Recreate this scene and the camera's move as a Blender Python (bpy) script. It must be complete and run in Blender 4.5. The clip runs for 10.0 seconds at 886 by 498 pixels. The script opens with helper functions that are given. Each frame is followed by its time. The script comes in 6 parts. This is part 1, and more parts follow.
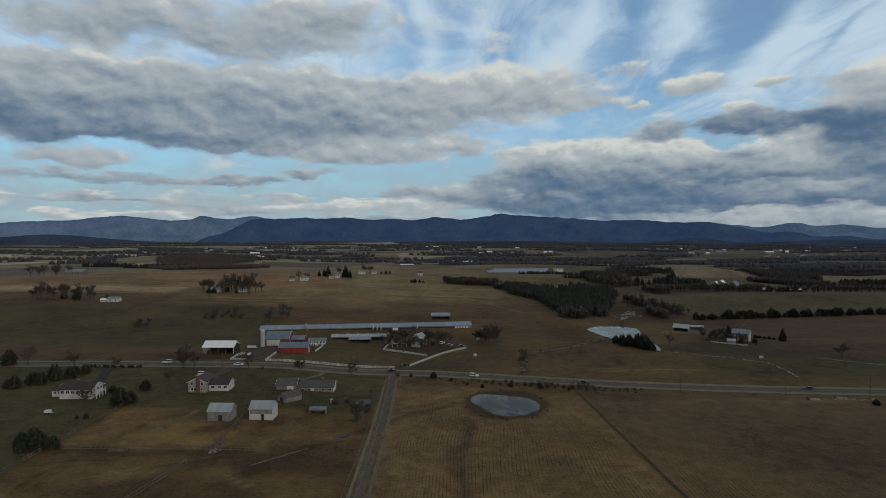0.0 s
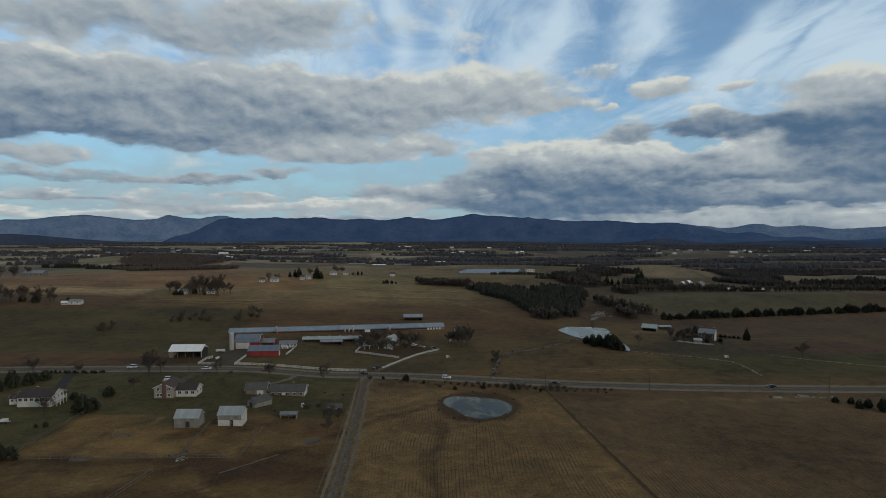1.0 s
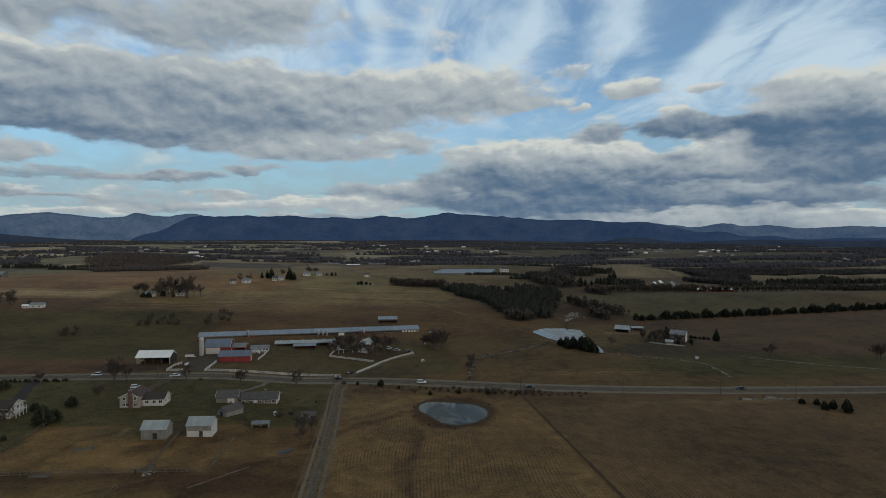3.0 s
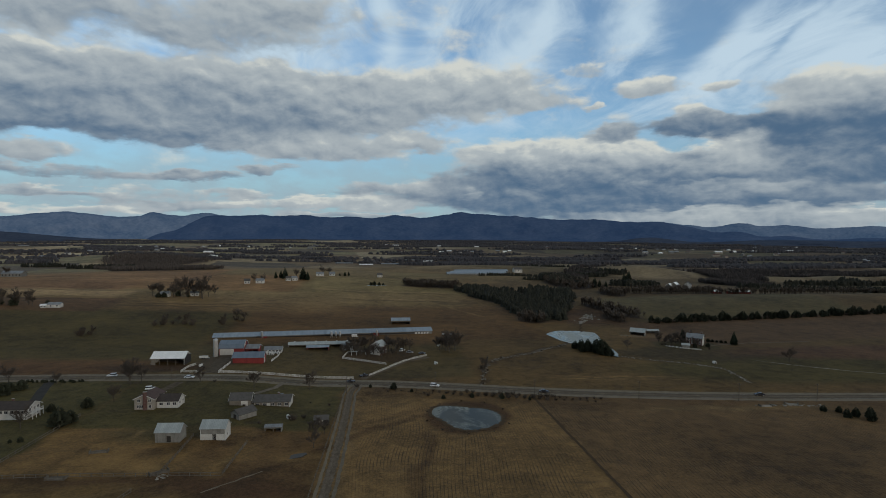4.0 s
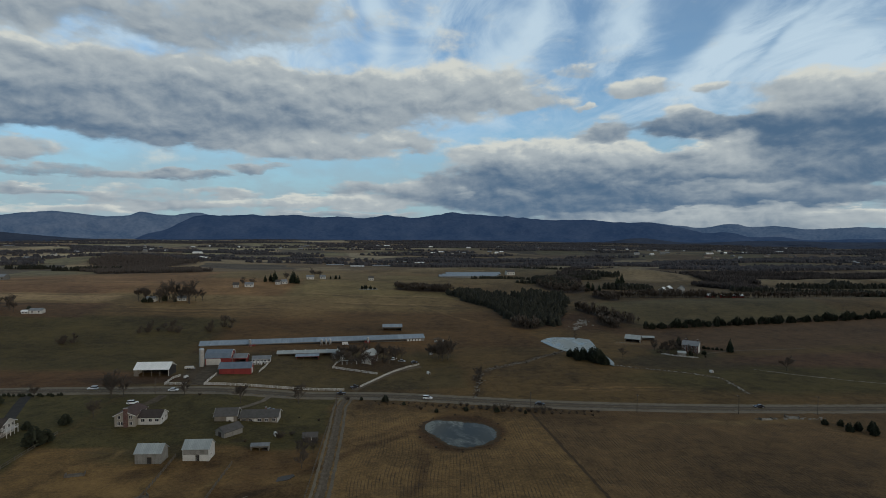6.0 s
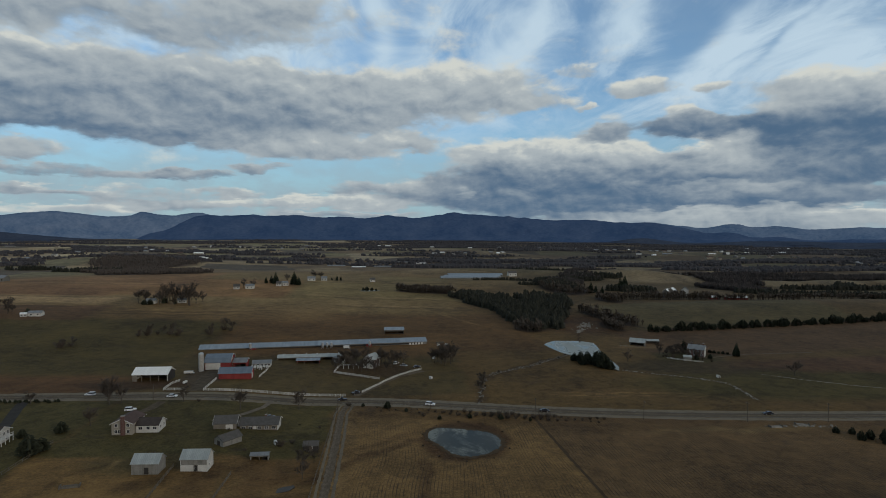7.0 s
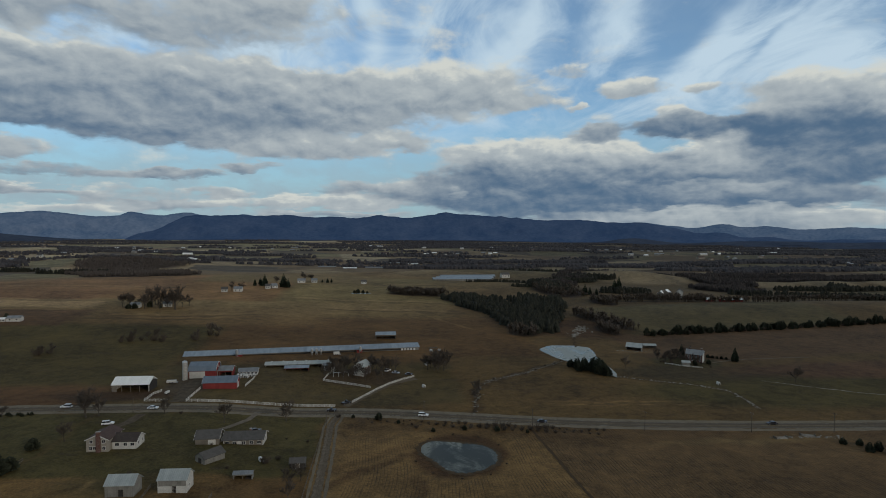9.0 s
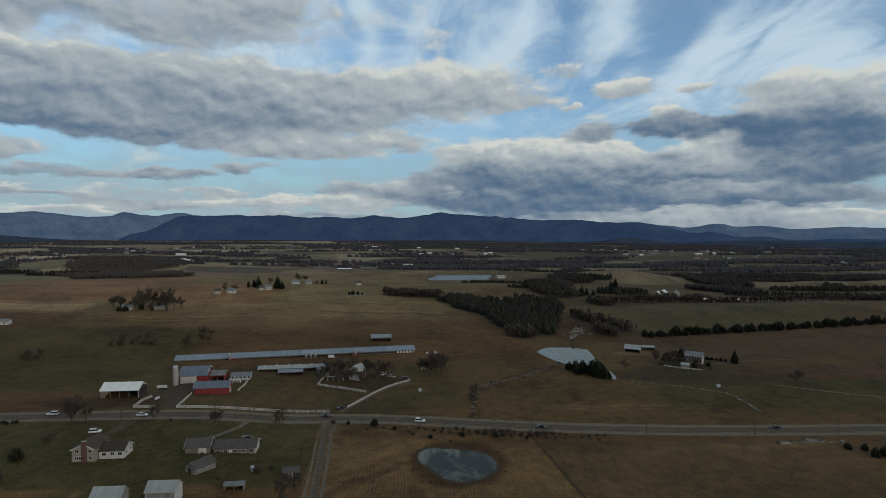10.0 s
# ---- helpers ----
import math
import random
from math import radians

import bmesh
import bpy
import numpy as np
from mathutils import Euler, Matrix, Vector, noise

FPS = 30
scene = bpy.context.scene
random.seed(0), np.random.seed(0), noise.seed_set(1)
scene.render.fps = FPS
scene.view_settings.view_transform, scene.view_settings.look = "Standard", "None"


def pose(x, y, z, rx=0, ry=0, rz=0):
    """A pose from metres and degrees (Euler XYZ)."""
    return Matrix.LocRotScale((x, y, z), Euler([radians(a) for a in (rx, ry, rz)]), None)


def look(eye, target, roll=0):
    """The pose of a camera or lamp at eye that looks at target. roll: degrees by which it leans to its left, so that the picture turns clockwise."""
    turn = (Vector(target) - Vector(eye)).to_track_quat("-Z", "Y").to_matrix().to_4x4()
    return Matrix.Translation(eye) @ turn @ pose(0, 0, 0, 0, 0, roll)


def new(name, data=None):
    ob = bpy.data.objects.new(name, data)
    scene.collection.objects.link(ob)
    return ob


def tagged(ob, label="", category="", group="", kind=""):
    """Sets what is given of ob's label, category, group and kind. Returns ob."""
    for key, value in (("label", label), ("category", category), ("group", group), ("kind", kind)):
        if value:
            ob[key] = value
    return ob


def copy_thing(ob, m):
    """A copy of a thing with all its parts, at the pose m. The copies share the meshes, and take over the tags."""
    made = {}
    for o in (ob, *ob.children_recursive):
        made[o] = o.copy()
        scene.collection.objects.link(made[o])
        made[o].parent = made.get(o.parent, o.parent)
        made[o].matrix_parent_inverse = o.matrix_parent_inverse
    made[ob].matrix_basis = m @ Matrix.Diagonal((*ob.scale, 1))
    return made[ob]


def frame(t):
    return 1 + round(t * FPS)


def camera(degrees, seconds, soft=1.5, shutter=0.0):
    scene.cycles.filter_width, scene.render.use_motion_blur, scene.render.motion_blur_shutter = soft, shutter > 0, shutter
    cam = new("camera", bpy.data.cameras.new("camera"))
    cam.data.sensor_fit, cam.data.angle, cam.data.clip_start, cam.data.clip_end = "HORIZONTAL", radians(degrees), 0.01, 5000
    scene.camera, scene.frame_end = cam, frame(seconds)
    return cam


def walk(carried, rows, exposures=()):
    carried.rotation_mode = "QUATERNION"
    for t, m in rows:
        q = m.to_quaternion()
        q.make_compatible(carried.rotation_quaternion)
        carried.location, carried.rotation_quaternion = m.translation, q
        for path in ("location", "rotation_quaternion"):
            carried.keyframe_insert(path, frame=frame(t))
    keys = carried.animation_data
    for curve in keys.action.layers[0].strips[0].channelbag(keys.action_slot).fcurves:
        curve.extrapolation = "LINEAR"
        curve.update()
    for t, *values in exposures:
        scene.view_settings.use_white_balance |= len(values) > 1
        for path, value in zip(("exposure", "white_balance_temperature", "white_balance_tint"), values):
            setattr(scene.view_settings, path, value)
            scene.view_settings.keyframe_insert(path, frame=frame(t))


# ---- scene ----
cam = camera(76.1, 10.0, soft=0.92)
PATH = [
    (0, (0.292, 5.387, 75.204), (0.288, 7.387, 75.148), 0.1),
    (0.5, (0.165, 5.658, 75.704), (0.211, 7.657, 75.648), 0.2),
    (1, (0.096, 5.918, 76.252), (0.190, 7.915, 76.196), 0.2),
    (1.5, (0.065, 6.192, 76.850), (0.206, 8.186, 76.794), 0.2),
    (2, (0.026, 6.635, 77.566), (0.218, 8.625, 77.509), 0.2),
    (3.5, (-0.300, 8.911, 79.881), (-0.131, 10.903, 79.818), 0.4),
    (4, (-0.418, 10.082, 80.689), (-0.279, 12.076, 80.625), 0.4),
    (4.5, (-0.485, 11.688, 81.710), (-0.385, 13.684, 81.644), 0.4),
    (5, (-0.557, 13.644, 82.851), (-0.475, 15.641, 82.785), 0.5),
    (5.5, (-0.612, 15.880, 83.928), (-0.523, 17.877, 83.861), 0.5),
    (6, (-0.774, 18.271, 84.892), (-0.605, 20.263, 84.827), 0.5),
    (7.5, (-1.422, 25.578, 87.351), (-1.267, 27.571, 87.285), 0.5),
    (8, (-1.315, 28.116, 87.906), (-1.205, 30.112, 87.839), 0.5),
    (8.5, (-1.212, 30.902, 88.245), (-1.085, 32.897, 88.178), 0.5),
    (9, (-1.275, 33.813, 88.619), (-1.081, 35.802, 88.553), 0.5),
    (9.5, (-1.318, 36.730, 89.023), (-1.118, 38.719, 88.958), 0.4),
    (10, (-1.603, 39.726, 89.332), (-1.391, 41.714, 89.266), 0.4),
]
walk(cam, [(t, look(eye, target, roll)) for t, eye, target, roll in PATH])

# ---- sky, sun and exposure ----
SUN_AZIMUTH, SUN_HEIGHT = 138.0, 15.0  # degrees from +y towards +x, and above the horizon


class Nodes:
    """Short hand for building a node tree."""

    def __init__(self, tree):
        self.tree = tree
        tree.nodes.clear()

    def add(self, kind):
        return self.tree.nodes.new(kind)

    def put(self, socket, value):
        if isinstance(value, bpy.types.NodeSocket):
            self.tree.links.new(value, socket)
        else:
            socket.default_value = value

    def math(self, op, a, b=0.0, c=0.0, clamp=False):
        n = self.add("ShaderNodeMath")
        n.operation, n.use_clamp = op, clamp
        for s, v in zip(n.inputs, (a, b, c)):
            self.put(s, v)
        return n.outputs[0]

    def mix(self, fac, a, b, blend="MIX"):
        n = self.add("ShaderNodeMix")
        n.data_type, n.blend_type = "RGBA", blend
        self.put(n.inputs[0], fac)
        self.put(n.inputs[6], a)
        self.put(n.inputs[7], b)
        return n.outputs[2]

    def ramp(self, v, a, b, lo=0.0, hi=1.0):
        n = self.add("ShaderNodeMapRange")
        n.interpolation_type = "SMOOTHSTEP"
        for s, x in zip(n.inputs, (v, a, b, lo, hi)):
            self.put(s, x)
        return n.outputs[0]

    def noise(self, vec, scale, detail=3.0, rough=0.55, distort=0.0):
        n = self.add("ShaderNodeTexNoise")
        self.put(n.inputs["Vector"], vec)
        for key, v in (("Scale", scale), ("Detail", detail), ("Roughness", rough), ("Distortion", distort)):
            self.put(n.inputs[key], v)
        return n.outputs["Fac"]

    def vec(self, x, y, z=0.0):
        n = self.add("ShaderNodeCombineXYZ")
        for s, v in zip(n.inputs, (x, y, z)):
            self.put(s, v)
        return n.outputs[0]

    def scaled(self, vec, x, y, z=1.0):
        n = self.add("ShaderNodeMapping")
        self.put(n.inputs["Vector"], vec)
        n.inputs["Scale"].default_value = (x, y, z)
        return n.outputs[0]


# Cloud banks by region: azimuth, elevation, half width, half height above and below (degrees), thickness, tone (0 sunlit cream, 1 slate).
UPPER_LEFT = [
    (-23.7, 18.7, 20.5, 2.6, 3.0, 0.46, 0.44), (-34.2, 16.3, 5.0, 1.6, 1.2, 0.3, 0.3), (-10.8, 20.4, 7.7, 1.9, 1.4, 0.35, 0.32),
    (-30.1, 11.9, 15.1, 2.8, 3.2, 0.7, 0.48), (-37.1, 10.0, 6.2, 2.5, 2.5, 0.6, 0.8), (-32.8, 14.0, 6.0, 0.9, 1.1, 0.4, 0.1),
    (-14.0, 13.4, 13.1, 2.1, 3.6, 0.62, 0.42), (-22.8, 9.1, 13.6, 1.4, 1.5, 0.5, 0.8), (-4.8, 12.0, 12.4, 2.9, 2.4, 0.58, 0.36),
    (-12.1, 14.5, 3.2, 1.3, 1.0, 0.4, 0.05), (7.6, 13.8, 8.5, 2.5, 2.0, 0.6, 0.25), (14.3, 12.3, 3.3, 0.9, 0.8, 0.4, 0.2),
]
MIDDLE_LEFT = [
    (-33.3, 6.4, 4.3, 1.0, 0.8, 0.55, 0.3), (-9.7, 8.0, 8.3, 1.5, 1.3, 0.6, 0.32), (-13.7, 5.8, 3.2, 0.5, 0.5, 0.5, 0.55),
    (0.9, 8.6, 3.4, 1.0, 0.9, 0.5, 0.28), (-31.0, 4.8, 8.6, 0.6, 0.7, 0.46, 0.6), (-19.3, 4.9, 3.8, 0.5, 0.5, 0.46, 0.62),
    (-32.9, 3.1, 4.8, 0.4, 0.4, 0.36, 0.45), (-25.2, 3.0, 7.1, 0.6, 0.7, 0.36, 0.42), (-15.8, 3.4, 3.1, 0.5, 0.5, 0.5, 0.25),
]
LOW_LEFT = [
    (-34.8, 1.7, 1.8, 0.5, 0.7, 0.55, 0.08), (-29.0, 1.4, 4.3, 0.5, 0.7, 0.5, 0.1), (-21.5, 2.2, 5.4, 0.5, 0.7, 0.5, 0.35),
    (-13.0, 2.4, 3.5, 0.6, 0.8, 0.55, 0.1), (-4.2, 2.8, 6.7, 0.8, 0.8, 0.75, 0), (-5.3, 4.1, 2.8, 0.8, 0.7, 0.45, 0.5),
    (1.7, 4.1, 5.1, 1.1, 1.1, 0.5, 0.55), (-5.3, 1.5, 7.9, 0.3, 0.7, 0.5, 0.5), (7.2, 3.5, 0.8, 0.5, 0.5, 0.4, 0.05),
]
RIGHT = [
    (12.7, 7.5, 7.3, 1.6, 1.7, 0.7, 0.22), (19.2, 7.9, 4.8, 1.1, 1.3, 0.6, 0.12), (24.3, 6.6, 8.3, 1.3, 1.6, 0.7, 0.33),
    (31.9, 8.0, 2.4, 1.1, 1.2, 0.8, -0.25), (27.7, 5.6, 17.2, 1.5, 2.1, 0.7, 0.66), (16.0, 5.4, 11.2, 1.4, 2.2, 0.75, 0.85),
    (15.0, 3.0, 11.8, 1.4, 1.7, 0.75, 0.85), (38.3, 5.7, 5.7, 1.8, 1.8, 0.7, 0.72), (29.6, 3.1, 16.3, 1.0, 0.9, 0.7, 0.78),
    (27.2, 4.3, 4.4, 0.4, 0.4, 0.5, 0.05), (34.1, 4.2, 2.3, 0.4, 0.4, 0.5, 0.03), (25.4, 1.7, 11.5, 0.5, 1.6, 0.6, 0.3),
    (36.4, 1.6, 7.7, 0.6, 1.6, 0.6, 0.28), (35.2, 2.3, 5.2, 0.3, 0.3, 0.45, -0.1), (27.8, 2.0, 2.9, 0.3, 0.3, 0.4, -0.05),
    (39.8, 1.9, 1.9, 0.3, 0.3, 0.45, -0.15),
]
UPPER_RIGHT = [
    (38.1, 12.1, 5.6, 1.6, 1.8, 0.8, 0.1), (37.4, 9.2, 6.2, 1.9, 2.1, 0.8, 0.92), (41.4, 8.3, 4.0, 2.6, 2.6, 0.7, 0.9),
    (29.0, 9.8, 5.2, 1.0, 1.1, 0.7, 0.85), (27.6, 10.9, 2.0, 0.7, 0.5, 0.5, 0.1), (20.7, 9.5, 2.9, 0.7, 0.7, 0.55, 0.6),
    (23.9, 13.6, 3.3, 1.0, 0.9, 0.6, 0.1), (29.8, 13.0, 1.6, 0.6, 0.6, 0.5, 0.1), (18.6, 11.8, 1.0, 0.5, 0.4, 0.5, 0.08),
    (17.7, 15.4, 1.6, 0.7, 0.6, 0.35, 0.15), (21.2, 10.9, 1.5, 0.8, 0.8, 0.25, 0.15),
]
# High wisps and, with minus, gaps between them: azimuth, elevation, half length, half width (degrees), slant, weight.
STREAKS = [
    (12.6, 18.2, 5.6, 1.4, 55, 0.75), (3.6, 18.9, 4.7, 1.4, 80, 0.5), (22.1, 18.3, 4.7, 1.6, 62, 0.7), (31.1, 17.2, 5.6, 1.5, 50, 0.85),
    (36.5, 16.1, 8.2, 2.1, 30, 0.65), (-1.5, 18.9, 4.4, 1.2, 105, 0.65), (-9.7, 17.7, 5.6, 1.6, 10, 0.5), (9.3, 14.8, 4.7, 1.2, 20, 0.5),
    (39.5, 14.4, 4.7, 1.5, 25, 0.5), (7.0, 19.7, 2.9, 1.1, 60, -0.35), (18.1, 18.4, 3.5, 1.2, 65, -0.4), (27.0, 17.5, 3.5, 1.2, 62, -0.4),
    (34.7, 16.4, 3.5, 0.5, 50, -0.5), (-4.8, 18.0, 3.5, 1.3, 0, -0.3),
]
BANKS = UPPER_LEFT + MIDDLE_LEFT + LOW_LEFT + RIGHT + UPPER_RIGHT


def clouds(n, az, el):
    """The low clouds at an azimuth and an elevation in degrees: how thick they are, how shaded, and their billows."""
    ar = n.math("RADIANS", az)
    sx, sy = n.math("MULTIPLY", n.math("SINE", ar), 9.5), n.math("MULTIPLY", n.math("COSINE", ar), 9.5)
    # Clouds flatten towards the horizon.
    rise = n.math("MULTIPLY", n.math("LOGARITHM", n.math("MULTIPLY_ADD", n.math("MAXIMUM", el, 0.0), 0.13, 1.1), math.e), 1 / 0.13)
    vec = n.vec(sx, sy, rise)
    puff = n.vec(sx, sy, n.math("MULTIPLY", el, 0.30))
    ar2 = n.math("ADD", ar, radians(0.35))
    puff2 = n.vec(n.math("MULTIPLY", n.math("SINE", ar2), 9.5), n.math("MULTIPLY", n.math("COSINE", ar2), 9.5), n.math("MULTIPLY_ADD", el, 0.30, 0.16))
    big, small, lit = n.noise(vec, 0.7, 5.0, 0.5, 0.3), n.noise(puff, 1.6, 7.0, 0.56, 0.2), n.noise(puff2, 1.6, 3.0, 0.5, 0.2)
    grain = n.math("ADD", n.math("MULTIPLY", n.math("SUBTRACT", small, 0.5), 0.95), n.math("MULTIPLY", n.math("SUBTRACT", big, 0.5), 0.85))
    a2 = n.math("MULTIPLY_ADD", n.math("SUBTRACT", n.noise(vec, 0.9, 4.0, 0.55), 0.5), 8.0, az)
    e2 = n.math("MULTIPLY_ADD", n.math("SUBTRACT", n.noise(vec, 1.5, 4.0, 0.55), 0.5), 2.4, el)
    # Behind and overhead the cover closes.
    thick = n.math("ADD", n.ramp(el, 26.0, 42.0, 0.0, 0.62), n.ramp(n.math("ABSOLUTE", az), 50.0, 80.0, 0.0, 0.42))
    tone = n.math("MULTIPLY", thick, 0.55)
    for ba, be, w, up, down, k, shade in BANKS:
        u = n.math("MULTIPLY", n.math("SUBTRACT", a2, ba), 1 / w)
        dv = n.math("SUBTRACT", e2, be)
        v = n.math("MULTIPLY_ADD", n.math("MAXIMUM", dv, 0.0), 1 / up, n.math("MULTIPLY", n.math("MINIMUM", dv, 0.0), 1 / down))
        q = n.math("MULTIPLY_ADD", u, u, n.math("MULTIPLY", v, v))
        h = n.math("MULTIPLY", n.math("EXPONENT", n.math("MULTIPLY", n.math("MULTIPLY", q, q), -1.0)), k)
        thick = n.math("ADD", thick, h)
        # Tops catch the light, undersides are grey.
        tone = n.math("MULTIPLY_ADD", h, n.math("MULTIPLY_ADD", v, -0.34, shade), tone)
    tone = n.math("DIVIDE", tone, n.math("ADD", thick, 0.04))
    here = n.math("ADD", n.math("SUBTRACT", thick, 0.20), grain)
    relief = n.math("SUBTRACT", small, lit)
    shade = n.math("MULTIPLY_ADD", relief, -1.0, tone)
    shade = n.math("MULTIPLY_ADD", grain, -0.78, shade)
    shade = n.math("ADD", shade, n.ramp(here, 0.0, 0.6, -0.14, 0.05))
    return here, shade, grain


def make_world():
    world = bpy.data.worlds.new("sky")
    world.use_nodes = True
    scene.world = world
    n = Nodes(world.node_tree)
    sky = n.add("ShaderNodeTexSky")
    sky.sky_type, sky.sun_disc, sky.sun_elevation, sky.sun_rotation = "NISHITA", False, radians(SUN_HEIGHT), radians(SUN_AZIMUTH)
    sky.air_density, sky.dust_density, sky.ozone_density = 1.0, 0.3, 2.0
    way = n.add("ShaderNodeTexCoord").outputs["Generated"]
    sep = n.add("ShaderNodeSeparateXYZ")
    n.put(sep.inputs[0], way)
    x, y, z = sep.outputs
    az = n.math("DEGREES", n.math("ARCTAN2", x, y))
    el = n.math("DEGREES", n.math("ARCSINE", z))
    here, shade, grain = clouds(n, az, el)
    cover = n.ramp(here, -0.13, 0.27)
    cloud = n.mix(n.ramp(shade, -0.18, 1.25), (0.490, 0.500, 0.496, 1), (0.084, 0.142, 0.222, 1))
    cloud = n.mix(n.ramp(shade, 0.10, -0.26), cloud, (0.68, 0.65, 0.585, 1))
    # High wisps drawn out along the wind.
    flat = n.math("DIVIDE", 1.0, n.math("ADD", n.math("MAXIMUM", z, 0.0), 0.1))
    plane = n.vec(n.math("MULTIPLY", x, flat), n.math("MULTIPLY", y, flat), 1.3)
    streak = n.noise(n.scaled(plane, 1.5, 0.7), 1.7, 7.0, 0.60, 1.0)
    patch = n.noise(plane, 1.1, 4.0, 0.6, 0.4)
    wisp = n.math("MULTIPLY_ADD", patch, 0.55, n.math("MULTIPLY_ADD", streak, 1.25, -0.22))
    wa = n.math("MULTIPLY_ADD", n.math("SUBTRACT", patch, 0.5), 8.0, az)
    we = n.math("MULTIPLY_ADD", n.math("SUBTRACT", streak, 0.5), 6.0, el)
    for ba, be, long, wide, slant, k in STREAKS:
        c, s = math.cos(radians(slant)), math.sin(radians(slant))
        da, de = n.math("SUBTRACT", wa, ba), n.math("SUBTRACT", we, be)
        u = n.math("MULTIPLY_ADD", da, c / long, n.math("MULTIPLY", de, s / long))
        v = n.math("MULTIPLY_ADD", da, -s / wide, n.math("MULTIPLY", de, c / wide))
        q = n.math("MULTIPLY_ADD", u, u, n.math("MULTIPLY", v, v))
        wisp = n.math("MULTIPLY_ADD", n.math("EXPONENT", n.math("MULTIPLY", q, -1.0)), 0.42 * k, wisp)
    veil = n.math("MULTIPLY", n.ramp(n.math("ADD", wisp, n.ramp(az, 2.0, -14.0, 0.0, 0.16)), 0.44, 1.06, 0.14, 1.0), n.ramp(el, 6.0, 13.0))
    blue = n.mix(1.0, sky.outputs[0], (0.088, 0.114, 0.130, 1), "MULTIPLY")
    pale = n.mix(n.ramp(el, 13.0, 2.0, 0.0, 0.75), blue, (0.30, 0.43, 0.51, 1))
    haze = n.math("MULTIPLY", n.ramp(el, 11.0, 1.0, 0.10, 0.95), n.ramp(grain, -0.30, 0.12, 0.15, 1.0))
    pale = n.mix(haze, pale, (0.345, 0.420, 0.465, 1))
    high = n.mix(veil, pale, (0.555, 0.65, 0.73, 1))
    out = n.mix(1.0, n.mix(cover, high, cloud), (0.905, 0.985, 1.03, 1), "MULTIPLY")
    bg = n.add("ShaderNodeBackground")
    n.put(bg.inputs["Color"], out)
    bg.inputs["Strength"].default_value = 1.0
    n.put(n.add("ShaderNodeOutputWorld").inputs[0], bg.outputs[0])


make_world()
sun = new("sun", bpy.data.lights.new("sun", "SUN"))
sun.data.energy, sun.data.angle, sun.data.color = 0.92, radians(14), (1.0, 0.88, 0.74)
sun.matrix_world = look((400 * math.sin(radians(SUN_AZIMUTH)), 400 * math.cos(radians(SUN_AZIMUTH)), 400 * math.tan(radians(SUN_HEIGHT))), (0, 0, 0))
scene.view_settings.exposure = 0.0


# ---- materials ----
def surface(name, low, high, scale=1.0, rough=0.85, bump=0.2, metal=0.0, ribs=0.0, axis=0, rib_depth=0.5, streak=0.0, spec=0.4, glow=None):
    """A worn surface: two colours mixed by coarse and fine grain, with relief. ribs: spacing in metres of seams across an axis."""
    m = bpy.data.materials.new(name)
    m.use_nodes = True
    n = Nodes(m.node_tree)
    co = n.add("ShaderNodeTexCoord").outputs["Object"]
    rand = n.add("ShaderNodeObjectInfo").outputs["Random"]
    coarse, fine = n.noise(co, scale, 4.0, 0.6), n.noise(co, scale * 7.3, 4.0, 0.65)
    v = n.math("MULTIPLY_ADD", fine, 0.45, n.math("MULTIPLY", coarse, 0.65))
    if streak:
        v = n.math("MULTIPLY_ADD", n.math("SUBTRACT", n.noise(n.scaled(co, *((0.15, 2.2, 2.2) if streak < 0 else (2.2, 0.2, 0.2))), scale * 2, 3.0), 0.5), abs(streak), v)
    v = n.math("MULTIPLY_ADD", n.math("SUBTRACT", rand, 0.5), 0.18, v)
    fac = n.ramp(v, 0.25, 0.85)
    col = n.mix(fac, (*low, 1), (*high, 1))
    height = fine
    if ribs:
        sep = n.add("ShaderNodeSeparateXYZ")
        n.put(sep.inputs[0], co)
        wave = n.math("PINGPONG", sep.outputs[axis], ribs / 2)
        seam = n.ramp(wave, 0.0, ribs * 0.14, 1.0, 0.0)
        col = n.mix(n.math("MULTIPLY", seam, 0.35), col, (*[c * 0.55 for c in low], 1))
        height = n.math("MULTIPLY_ADD", seam, rib_depth, n.math("MULTIPLY", fine, 0.15))
    b = n.add("ShaderNodeBump")
    b.inputs["Strength"].default_value, b.inputs["Distance"].default_value = bump, 0.05
    n.put(b.inputs["Height"], height)
    p = n.add("ShaderNodeBsdfPrincipled")
    n.put(p.inputs["Base Color"], col)
    n.put(p.inputs["Roughness"], n.math("MULTIPLY_ADD", fine, 0.2, rough - 0.1, clamp=True))
    p.inputs["Metallic"].default_value = metal
    p.inputs["Specular IOR Level"].default_value = spec
    if glow:  # haze before a far backdrop, added as emission
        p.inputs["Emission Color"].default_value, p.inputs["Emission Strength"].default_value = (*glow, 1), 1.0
    n.put(p.inputs["Normal"], b.outputs[0])
    n.put(n.add("ShaderNodeOutputMaterial").inputs[0], p.outputs[0])
    return m


